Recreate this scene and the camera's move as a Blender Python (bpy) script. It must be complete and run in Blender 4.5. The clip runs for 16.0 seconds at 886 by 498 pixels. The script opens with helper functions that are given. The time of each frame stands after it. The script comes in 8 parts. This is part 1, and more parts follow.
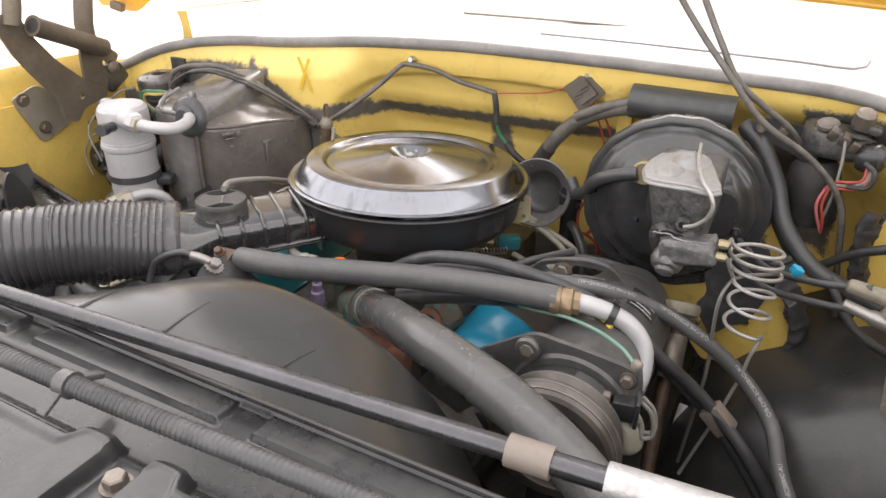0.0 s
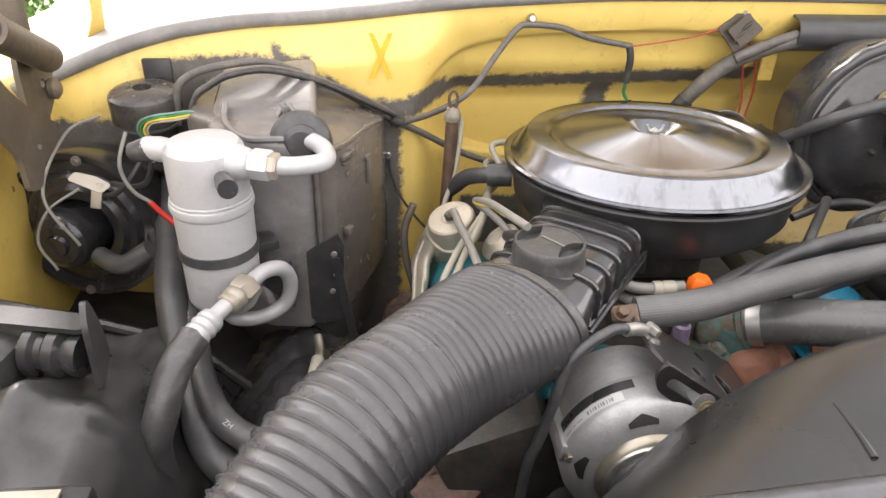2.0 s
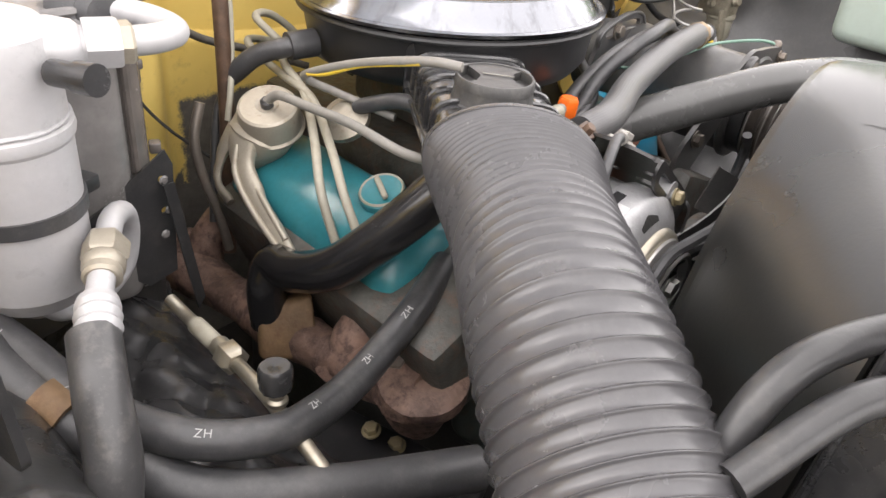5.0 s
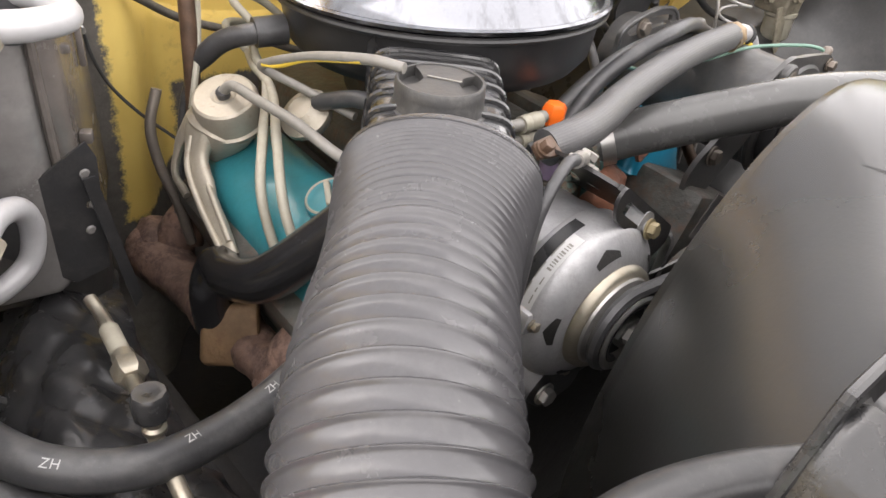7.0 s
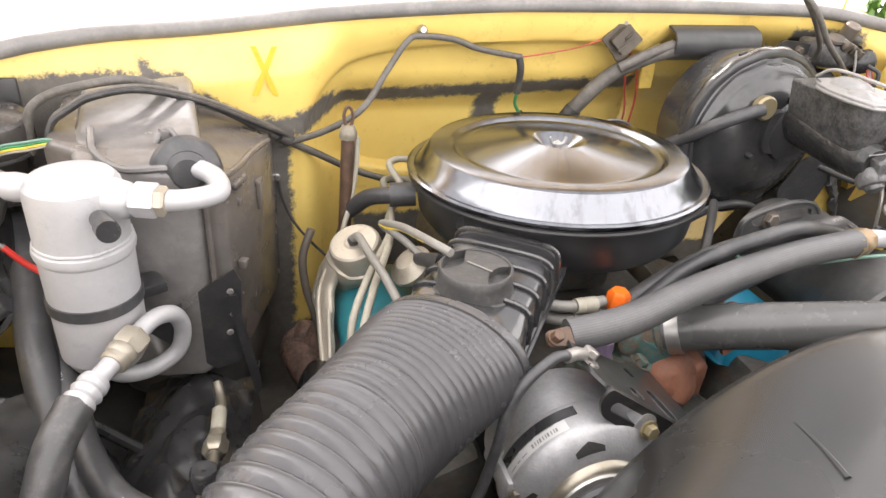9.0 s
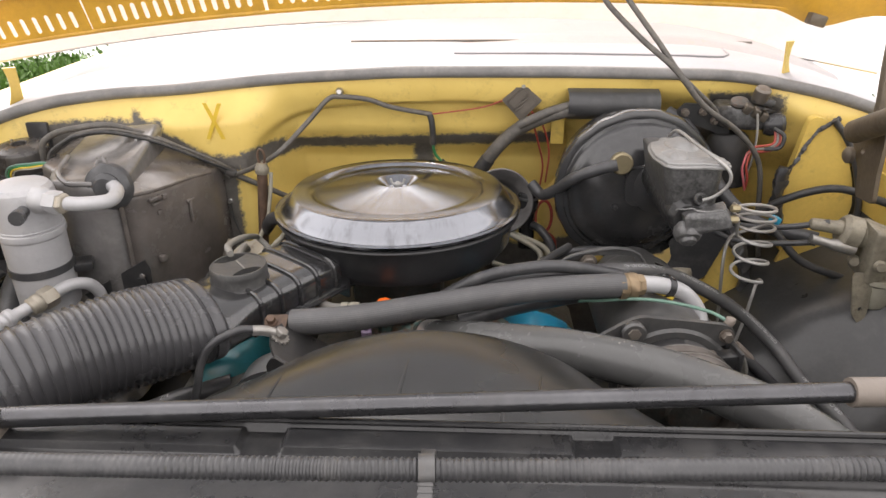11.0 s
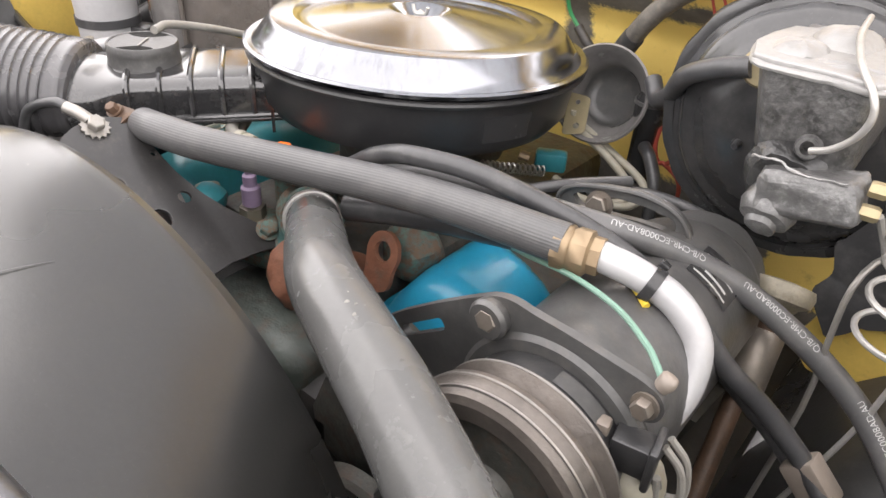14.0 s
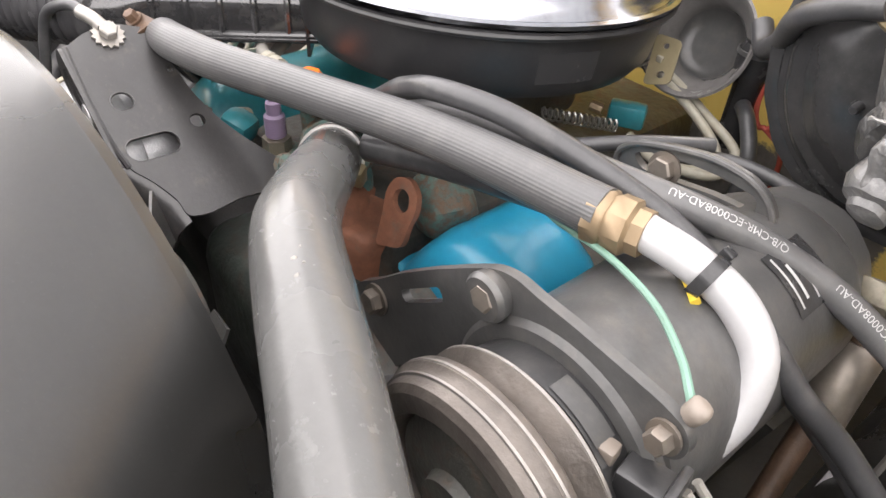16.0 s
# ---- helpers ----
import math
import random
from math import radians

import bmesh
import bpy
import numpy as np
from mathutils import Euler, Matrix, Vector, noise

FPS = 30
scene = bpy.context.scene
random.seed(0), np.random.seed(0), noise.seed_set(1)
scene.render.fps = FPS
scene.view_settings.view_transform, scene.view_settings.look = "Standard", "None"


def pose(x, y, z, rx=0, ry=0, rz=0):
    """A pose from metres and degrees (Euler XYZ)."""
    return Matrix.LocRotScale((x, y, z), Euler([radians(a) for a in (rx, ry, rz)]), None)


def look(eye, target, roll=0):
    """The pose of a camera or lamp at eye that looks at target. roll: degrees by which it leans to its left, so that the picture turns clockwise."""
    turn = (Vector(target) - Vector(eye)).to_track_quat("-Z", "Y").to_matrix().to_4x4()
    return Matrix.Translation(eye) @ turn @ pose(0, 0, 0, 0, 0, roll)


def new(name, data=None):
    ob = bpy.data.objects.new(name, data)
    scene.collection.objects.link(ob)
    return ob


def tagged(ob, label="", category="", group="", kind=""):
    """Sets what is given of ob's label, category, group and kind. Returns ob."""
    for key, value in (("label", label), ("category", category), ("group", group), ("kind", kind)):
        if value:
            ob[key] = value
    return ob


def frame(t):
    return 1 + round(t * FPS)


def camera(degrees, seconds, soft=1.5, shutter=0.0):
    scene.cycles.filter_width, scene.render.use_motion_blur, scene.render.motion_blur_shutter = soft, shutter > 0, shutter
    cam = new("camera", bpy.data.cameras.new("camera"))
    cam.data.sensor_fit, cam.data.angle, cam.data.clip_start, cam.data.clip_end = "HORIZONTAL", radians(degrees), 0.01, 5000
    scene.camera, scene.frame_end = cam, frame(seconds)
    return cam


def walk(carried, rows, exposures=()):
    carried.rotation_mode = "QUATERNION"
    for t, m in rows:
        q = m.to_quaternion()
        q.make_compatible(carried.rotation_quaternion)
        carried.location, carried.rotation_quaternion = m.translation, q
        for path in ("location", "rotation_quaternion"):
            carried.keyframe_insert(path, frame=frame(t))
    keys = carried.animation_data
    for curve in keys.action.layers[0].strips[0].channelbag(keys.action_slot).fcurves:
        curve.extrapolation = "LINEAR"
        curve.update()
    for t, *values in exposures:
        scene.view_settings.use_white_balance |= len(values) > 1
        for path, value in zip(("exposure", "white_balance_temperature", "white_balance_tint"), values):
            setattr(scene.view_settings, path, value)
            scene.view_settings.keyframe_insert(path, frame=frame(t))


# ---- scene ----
cam = camera(65.2, 16.0)
PATH = [
    (0, (0.489, -0.831, 1.456), (-0.325, 0.739, 0.524), 0.8),
    (0.5, (0.28, -0.804, 1.446), (-0.358, 0.829, 0.484), -0.3),
    (1, (0.098, -0.808, 1.424), (-0.334, 0.865, 0.416), 1.5),
    (1.5, (-0.139, -0.823, 1.415), (-0.28, 0.907, 0.421), 0.2),
    (2, (-0.312, -0.757, 1.392), (-0.137, 0.962, 0.384), 1.8),
    (2.5, (-0.425, -0.686, 1.385), (0.148, 0.909, 0.323), 4.0),
    (3, (-0.557, -0.617, 1.344), (0.377, 0.795, 0.279), 2.5),
    (3.5, (-0.588, -0.587, 1.313), (0.575, 0.662, 0.27), 5.3),
    (4, (-0.598, -0.56, 1.284), (0.68, 0.553, 0.222), 7.5),
    (4.2, (-0.604, -0.544, 1.273), (0.699, 0.521, 0.193), 7.9),
    (6.3, (-0.554, -0.572, 1.267), (0.703, 0.513, 0.152), 7.6),
    (6.5, (-0.534, -0.574, 1.268), (0.68, 0.547, 0.141), 7.3),
    (7, (-0.473, -0.575, 1.273), (0.654, 0.603, 0.114), 8.3),
    (7.5, (-0.416, -0.573, 1.29), (0.65, 0.623, 0.093), 9.4),
    (8, (-0.375, -0.581, 1.319), (0.582, 0.711, 0.13), 8.2),
    (8.5, (-0.36, -0.633, 1.365), (0.451, 0.83, 0.268), 7.7),
    (8.7, (-0.366, -0.656, 1.374), (0.342, 0.898, 0.333), 6.1),
    (10.8, (0.064, -0.953, 1.457), (0.012, 0.85, 0.594), 0.9),
    (11, (0.11, -0.937, 1.454), (0.038, 0.863, 0.586), 0.0),
    (11.5, (0.19, -0.817, 1.432), (0.064, 0.957, 0.517), 1.8),
    (12, (0.248, -0.713, 1.402), (0.053, 1.01, 0.406), 2.1),
    (12.5, (0.333, -0.657, 1.374), (-0.136, 0.98, 0.325), 2.5),
    (13, (0.405, -0.636, 1.351), (-0.277, 0.918, 0.293), 1.3),
    (13.5, (0.446, -0.609, 1.331), (-0.396, 0.862, 0.269), 1.7),
    (14, (0.478, -0.548, 1.3), (-0.55, 0.762, 0.193), 3.6),
    (14.5, (0.471, -0.479, 1.285), (-0.662, 0.692, 0.124), 4.2),
    (15, (0.453, -0.453, 1.27), (-0.733, 0.596, 0.049), 2.8),
    (15.5, (0.451, -0.447, 1.265), (-0.744, 0.578, 0.031), 3.0),
    (16, (0.471, -0.457, 1.258), (-0.696, 0.601, 0.026), 3.7),
]
EXPOSURES = [(0.0, 2.00, 6800, 15), (1.5, 2.21, 6800, 15), (4.0, 2.48, 6800, 15), (6.5, 2.58, 6800, 15), (7.5, 2.47, 6800, 15), (8.5, 2.62, 6800, 15), (11.0, 1.72, 6800, 15), (12.0, 2.31, 6800, 15), (12.5, 2.50, 6800, 15), (14.0, 2.69, 6800, 15), (16.0, 2.98, 6800, 15)]
walk(cam, [(t, look(eye, target, roll)) for t, eye, target, roll in PATH], EXPOSURES)

# ---- world and light ----
world = bpy.data.worlds.new("sky")
scene.world = world
world.use_nodes = True
_wn = world.node_tree.nodes
_sky = _wn.new("ShaderNodeTexSky")
_sky.sky_type, _sky.sun_disc = "NISHITA", False
_sky.sun_elevation, _sky.sun_rotation = radians(50), radians(-20)
_sky.air_density, _sky.dust_density, _sky.ozone_density = 1.0, 4.0, 1.0
_wn["Background"].inputs["Strength"].default_value = 0.15
_pale = _wn.new("ShaderNodeHueSaturation")
_pale.inputs["Saturation"].default_value = 0.12
world.node_tree.links.new(_sky.outputs["Color"], _pale.inputs["Color"])
_cloud = _wn.new("ShaderNodeMix")
_cloud.data_type = "RGBA"
_cloud.inputs[0].default_value = 0.45
_cloud.inputs[7].default_value = (7.0, 7.0, 7.0, 1.0)
world.node_tree.links.new(_pale.outputs["Color"], _cloud.inputs[6])
world.node_tree.links.new(_cloud.outputs[2], _wn["Background"].inputs["Color"])
sun = new("sun", bpy.data.lights.new("sun", "SUN"))
sun.data.energy, sun.data.angle, sun.data.color = 0.9, radians(14), (1.0, 0.97, 0.93)
sun.matrix_world = look((-0.7, 2.0, 3.6), (0, 0, 1))


# ---- materials ----
def nodes_of(name):
    m = bpy.data.materials.new(name)
    m.use_nodes = True
    nt = m.node_tree
    return m, nt, nt.nodes["Principled BSDF"]


def mixer(nt, fac, a, b, kind="MIX"):
    """A colour mix node; fac, a and b are sockets or values. Returns its result socket."""
    n = nt.nodes.new("ShaderNodeMix")
    n.data_type, n.blend_type = "RGBA", kind
    for sock, v in ((n.inputs[0], fac), (n.inputs[6], a), (n.inputs[7], b)):
        if isinstance(v, bpy.types.NodeSocket):
            nt.links.new(v, sock)
        elif isinstance(v, (int, float)):
            sock.default_value = v
        else:
            sock.default_value = (*v, 1.0)
    return n.outputs[2]


def math_node(nt, op, a, b=None, c=None):
    n = nt.nodes.new("ShaderNodeMath")
    n.operation = op
    for i, v in enumerate((a, b, c)):
        if v is None:
            continue
        if isinstance(v, bpy.types.NodeSocket):
            nt.links.new(v, n.inputs[i])
        else:
            n.inputs[i].default_value = v
    return n.outputs[0]


def noise_node(nt, vec, scale, detail=4.0, rough=0.6):
    n = nt.nodes.new("ShaderNodeTexNoise")
    n.inputs["Scale"].default_value, n.inputs["Detail"].default_value, n.inputs["Roughness"].default_value = scale, detail, rough
    nt.links.new(vec, n.inputs["Vector"])
    return n.outputs["Fac"]


def ramp(nt, fac, lo, hi):
    """Fac stretched so that lo goes to 0 and hi to 1."""
    n = nt.nodes.new("ShaderNodeMapRange")
    nt.links.new(fac, n.inputs[0])
    n.inputs[1].default_value, n.inputs[2].default_value = lo, hi
    return n.outputs[0]


def surface(name, col, rough=0.5, metal=0.0, var=0.25, scale=14.0, grain=180.0, bump=0.15, dirt=(0.16, 0.14, 0.12), dirty=0.25, coat=0.0, spec=0.5, dirt_lo=0.5, dirt_hi=0.72):
    """A worn surface: coarse shifts of tone, a fine grain with relief, and patches of dust or rust."""
    m, nt, p = nodes_of(name)
    tc = nt.nodes.new("ShaderNodeTexCoord")
    vec = tc.outputs["Object"]
    big, fine = noise_node(nt, vec, scale), noise_node(nt, vec, grain, 3.0)
    dark = tuple(c * (1 - var) for c in col)
    light = tuple(min(1.0, c * (1 + var)) for c in col)
    base = mixer(nt, ramp(nt, big, 0.3, 0.7), dark, light)
    base = mixer(nt, math_node(nt, "MULTIPLY", ramp(nt, fine, 0.35, 0.7), 0.25), base, tuple(c * (1 - var) for c in dark))
    spots = noise_node(nt, vec, scale * 2.7, 6.0, 0.7)
    mask = math_node(nt, "MULTIPLY", ramp(nt, spots, dirt_lo, dirt_hi), dirty)
    base = mixer(nt, mask, base, dirt)
    specks = math_node(nt, "MULTIPLY", ramp(nt, noise_node(nt, vec, 620.0, 2.0, 0.5), 0.66, 0.74), 0.3 * min(1.0, dirty * 1.2))
    base = mixer(nt, specks, base, tuple(0.5 * c + 0.12 for c in dirt))
    nt.links.new(base, p.inputs["Base Color"])
    rr = math_node(nt, "ADD", math_node(nt, "MULTIPLY", big, 0.22), rough - 0.11)
    rr = math_node(nt, "ADD", rr, math_node(nt, "MULTIPLY", mask, 0.3))
    nt.links.new(rr, p.inputs["Roughness"])
    if metal:
        nt.links.new(math_node(nt, "MULTIPLY", math_node(nt, "SUBTRACT", 1.0, mask), metal), p.inputs["Metallic"])
    p.inputs["Specular IOR Level"].default_value = spec
    p.inputs["Coat Weight"].default_value = coat
    p.inputs["Coat Roughness"].default_value = 0.12
    b = nt.nodes.new("ShaderNodeBump")
    b.inputs["Strength"].default_value, b.inputs["Distance"].default_value = bump, 0.002
    nt.links.new(math_node(nt, "ADD", fine, big), b.inputs["Height"])
    nt.links.new(b.outputs[0], p.inputs["Normal"])
    return m


def firewall_paint():
    """Yellow body paint with ragged strips and patches of black sealer and undercoat sprayed over it."""
    m, nt, p = nodes_of("yellow_firewall_paint")
    tc = nt.nodes.new("ShaderNodeTexCoord")
    vec = tc.outputs["Object"]
    sep = nt.nodes.new("ShaderNodeSeparateXYZ")
    nt.links.new(vec, sep.inputs[0])
    x, z = sep.outputs[0], sep.outputs[2]
    big, mid, fine = noise_node(nt, vec, 9.0), noise_node(nt, vec, 60.0, 5.0, 0.7), noise_node(nt, vec, 320.0, 3.0)
    ragged = math_node(nt, "ADD", math_node(nt, "MULTIPLY", math_node(nt, "SUBTRACT", mid, 0.5), 0.022), math_node(nt, "MULTIPLY", math_node(nt, "SUBTRACT", fine, 0.5), 0.012))
    total = None
    # centre x, centre z, half width, half height, fall of z along x
    for cx, cz, hx, hz, tilt in ((-0.03, 1.091, 0.29, 0.0125, 0.045), (0.028, 1.05, 0.019, 0.045, 0.0), (-0.50, 1.0, 0.10, 0.148, 0.0), (-0.368, 0.99, 0.085, 0.125, -0.55), (-0.385, 0.88, 0.10, 0.12, 0.0), (-0.245, 0.690, 0.060, 0.065, 0.6), (-0.245, 1.085, 0.03, 0.016, 0.1), (-0.68, 0.97, 0.16, 0.11, 0.0), (0.505, 1.09, 0.035, 0.06, -0.5), (0.555, 1.165, 0.055, 0.03, 0.0), (0.545, 1.02, 0.03, 0.06, -0.3), (0.47, 0.90, 0.02, 0.05, 0.4), (0.0, 0.60, 0.9, 0.17, 0.0), (0.08, 0.82, 0.26, 0.07, 0.0)):
        dx = math_node(nt, "SUBTRACT", x, cx)
        zz = math_node(nt, "SUBTRACT", math_node(nt, "SUBTRACT", z, cz), math_node(nt, "MULTIPLY", dx, tilt))
        d = math_node(nt, "MAXIMUM", math_node(nt, "SUBTRACT", math_node(nt, "ABSOLUTE", dx), hx), math_node(nt, "SUBTRACT", math_node(nt, "ABSOLUTE", zz), hz))
        total = d if total is None else math_node(nt, "MINIMUM", total, d)
    black = ramp(nt, math_node(nt, "ADD", total, ragged), 0.004, -0.003)
    yellow = mixer(nt, ramp(nt, big, 0.3, 0.7), (0.66, 0.472, 0.126), (0.755, 0.562, 0.167))
    grime = math_node(nt, "MULTIPLY", ramp(nt, noise_node(nt, vec, 26.0, 7.0, 0.75), 0.56, 0.75), 0.6)
    yellow = mixer(nt, grime, yellow, (0.30, 0.20, 0.06))
    base = mixer(nt, black, yellow, mixer(nt, mid, (0.045, 0.042, 0.038), (0.17, 0.155, 0.135)))
    nt.links.new(base, p.inputs["Base Color"])
    nt.links.new(math_node(nt, "ADD", math_node(nt, "MULTIPLY", black, 0.45), 0.38), p.inputs["Roughness"])
    b = nt.nodes.new("ShaderNodeBump")
    b.inputs["Strength"].default_value, b.inputs["Distance"].default_value = 0.25, 0.003
    nt.links.new(math_node(nt, "ADD", math_node(nt, "MULTIPLY", big, 0.4), math_node(nt, "MULTIPLY", black, fine)), b.inputs["Height"])
    nt.links.new(b.outputs[0], p.inputs["Normal"])
    return m


YELLOW = surface("yellow_body_paint", (0.68, 0.48, 0.12), 0.35, var=0.12, dirt=(0.25, 0.17, 0.07), dirty=0.4, dirt_lo=0.56, bump=0.05, coat=0.3)
FIREWALL = firewall_paint()
WHITE = surface("white_cowl_paint", (0.28, 0.272, 0.280), 0.5, var=0.10, scale=7, dirty=0.35, dirt=(0.36, 0.30, 0.16), dirt_lo=0.62, dirt_hi=0.74, bump=0.03)
CHROME = surface("polished_lid_steel", (0.235, 0.243, 0.262), 0.14, 1.0, var=0.06, grain=400, bump=0.012, dirty=0.06, dirt=(0.3, 0.28, 0.26))
# Darker sectors round the lid: dark reflections painted into its colour.
_ct = CHROME.node_tree
_cp = _ct.nodes["Principled BSDF"]
_cs = _ct.nodes.new("ShaderNodeSeparateXYZ")
_co = _ct.nodes.new("ShaderNodeTexCoord")
_ct.links.new(_co.outputs["Object"], _cs.inputs[0])
_turn = math_node(_ct, "ARCTAN2", _cs.outputs[1], _cs.outputs[0])
_cv = _ct.nodes.new("ShaderNodeCombineXYZ")
_ct.links.new(_turn, _cv.inputs[0])
_ct.links.new(math_node(_ct, "MULTIPLY", _cs.outputs[2], 3.0), _cv.inputs[1])
_reflection_streak = noise_node(_ct, _cv.outputs[0], 9.0, 6.0, 0.75)
_base = _cp.inputs["Base Color"].links[0].from_socket
_ct.links.new(mixer(_ct, math_node(_ct, "MULTIPLY", ramp(_ct, _reflection_streak, 0.50, 0.66), 0.55), _base, (0.10, 0.10, 0.105)), _cp.inputs["Base Color"])
_ct.links.new(math_node(_ct, "ADD", math_node(_ct, "MULTIPLY", _reflection_streak, 0.15), 0.09), _cp.inputs["Roughness"])
_tn = _ct.nodes.new("ShaderNodeTangent")
_tn.direction_type, _tn.axis = "RADIAL", "Z"
_cp.inputs["Anisotropic"].default_value = 0.55
_ct.links.new(_tn.outputs[0], _cp.inputs["Tangent"])
BLACK_PAINT = surface("black_paint", (0.020, 0.020, 0.021), 0.24, var=0.2, dirty=0.08, dirt=(0.10, 0.095, 0.09), coat=0.25, bump=0.06)
PAN = surface("satin_black_pan_paint", (0.020, 0.020, 0.021), 0.36, var=0.3, scale=9, dirty=0.2, dirt=(0.075, 0.07, 0.065), bump=0.06, grain=260)
SATIN_BLACK = surface("satin_black_steel", (0.030, 0.030, 0.031), 0.34, var=0.3, dirty=0.22, dirt=(0.13, 0.12, 0.11), bump=0.12)
SUPPORT = surface("worn_gloss_black_panel", (0.018, 0.018, 0.019), 0.27, var=0.4, scale=9, dirty=0.4, dirt=(0.085, 0.082, 0.078), bump=0.08, dirt_lo=0.46, dirt_hi=0.72, coat=0.15)
BRACKET_BLACK = surface("scuffed_gloss_black_steel", (0.026, 0.025, 0.025), 0.34, var=0.3, scale=18, dirty=0.30, dirt=(0.12, 0.10, 0.085), bump=0.10, coat=0.2, dirt_lo=0.56, dirt_hi=0.72)
PLASTIC = surface("black_plastic", (0.028, 0.028, 0.029), 0.25, var=0.15, dirty=0.10, dirt=(0.16, 0.155, 0.15), bump=0.08, grain=300)
SHROUD = surface("dusty_shroud_plastic", (0.018, 0.018, 0.0174), 0.28, var=0.25, scale=3, dirty=0.12, dirt=(0.075, 0.068, 0.052), bump=0.04, grain=260, dirt_lo=0.5, dirt_hi=0.8, spec=0.6)
FENDER = surface("dusty_black_fender_paint", (0.036, 0.036, 0.036), 0.30, var=0.35, scale=6, dirty=0.35, dirt=(0.11, 0.105, 0.098), bump=0.08)
RUBBER = surface("dusty_black_rubber", (0.048, 0.048, 0.050), 0.36, var=0.2, dirty=0.35, dirt=(0.15, 0.145, 0.14), bump=0.1, grain=240)
DUCT = surface("grey_black_duct", (0.063, 0.062, 0.065), 0.26, var=0.10, dirty=0.12, dirt=(0.17, 0.165, 0.16), bump=0.05, grain=260)
BRACKET = surface("grey_bracket_steel", (0.095, 0.094, 0.093), 0.36, 0.3, var=0.25, scale=20, dirty=0.3, dirt=(0.16, 0.14, 0.12), bump=0.12)
HOSE_GREY = surface("bleached_grey_hose", (0.086, 0.086, 0.084), 0.27, var=0.12, scale=18, dirty=0.35, dirt=(0.2, 0.2, 0.195), bump=0.06, grain=260, dirt_lo=0.6, dirt_hi=0.72)
PIPE_BLACK = surface("gloss_black_tube", (0.012, 0.012, 0.013), 0.22, var=0.2, dirty=0.10, dirt=(0.06, 0.055, 0.05), coat=0.4, bump=0.04)
PLATED = surface("stained_plated_zinc", (0.36, 0.325, 0.265), 0.42, 0.4, var=0.12, scale=26, dirty=0.6, dirt=(0.16, 0.10, 0.06), bump=0.15, grain=260, dirt_lo=0.58, dirt_hi=0.75)
STOVE = surface("tan_rusted_sheet", (0.22, 0.135, 0.07), 0.6, 0.15, var=0.35, scale=24, dirty=0.6, dirt=(0.10, 0.045, 0.028), bump=0.4)
RUST_ORANGE = surface("orange_rust_iron", (0.22, 0.090, 0.052), 0.7, 0.0, var=0.3, scale=30, dirty=0.5, dirt=(0.12, 0.11, 0.09), bump=0.5, dirt_lo=0.55)
SNORKEL = surface("shiny_black_plastic", (0.024, 0.024, 0.025), 0.17, var=0.15, scale=20, dirty=0.18, dirt=(0.15, 0.145, 0.135), bump=0.05, grain=300, coat=0.5, spec=0.7)
SNORKEL_CAP = surface("dusty_cap_plastic", (0.050, 0.049, 0.048), 0.42, var=0.2, scale=40, dirty=0.45, dirt=(0.14, 0.135, 0.125), bump=0.15, grain=260)
BOOSTER = surface("dusty_booster_paint", (0.034, 0.034, 0.035), 0.23, var=0.25, scale=7, dirty=0.25, dirt=(0.115, 0.11, 0.105), bump=0.03, coat=0.4, dirt_lo=0.45, dirt_hi=0.8)
WIRING_COVER = surface("grey_black_trough", (0.050, 0.050, 0.051), 0.40, var=0.15, dirty=0.3, dirt=(0.13, 0.125, 0.12), bump=0.05)
HOSE_STREAK = surface("streaked_grey_rubber", (0.062, 0.061, 0.062), 0.34, var=0.25, scale=30, dirty=0.5, dirt=(0.17, 0.16, 0.15), bump=0.08, grain=240)
TEAL_RUST = surface("flaking_turquoise_rust", (0.075, 0.14, 0.125), 0.6, 0.0, var=0.35, scale=45, dirty=0.95, dirt=(0.14, 0.085, 0.055), bump=0.7, grain=140, dirt_lo=0.42, dirt_hi=0.58)
COVER = surface("pale_worn_cover", (0.27, 0.266, 0.26), 0.42, 0.25, var=0.12, scale=40, dirty=0.35, dirt=(0.22, 0.20, 0.18), bump=0.25)
FLAKED = surface("flaking_black_coating", (0.022, 0.022, 0.022), 0.34, var=0.4, scale=50, dirty=0.4, dirt=(0.09, 0.085, 0.08), bump=0.9, grain=120, coat=0.2)
TAPED = surface("wrinkled_grey_tape", (0.11, 0.109, 0.108), 0.34, 0.15, var=0.35, scale=60, dirty=0.5, dirt=(0.26, 0.255, 0.25), bump=0.5, grain=150)
BAIL = surface("pale_plated_wire", (0.36, 0.35, 0.335), 0.38, 0.45, var=0.15, scale=40, dirty=0.35, dirt=(0.22, 0.19, 0.15), bump=0.1)
RELAY = surface("grey_relay_metal", (0.10, 0.085, 0.068), 0.42, 0.4, var=0.2, scale=40, dirty=0.4, dirt=(0.12, 0.10, 0.08), bump=0.2)
RIM = surface("worn_rim_steel", (0.28, 0.265, 0.25), 0.4, 0.7, var=0.2, scale=40, dirty=0.4, dirt=(0.14, 0.11, 0.09), bump=0.1)
VALVE = surface("tan_stained_casting", (0.24, 0.215, 0.165), 0.5, 0.2, var=0.3, scale=35, dirty=0.6, dirt=(0.10, 0.075, 0.05), bump=0.3)
BOLT = surface("brown_bolt_steel", (0.20, 0.175, 0.15), 0.42, 0.6, var=0.25, dirty=0.5, dirt=(0.12, 0.08, 0.05), bump=0.15)
GREASE = surface("greasy_green_black_iron", (0.055, 0.066, 0.058), 0.45, 0.1, var=0.5, scale=25, dirty=0.6, dirt=(0.08, 0.045, 0.03), bump=0.6, grain=100)
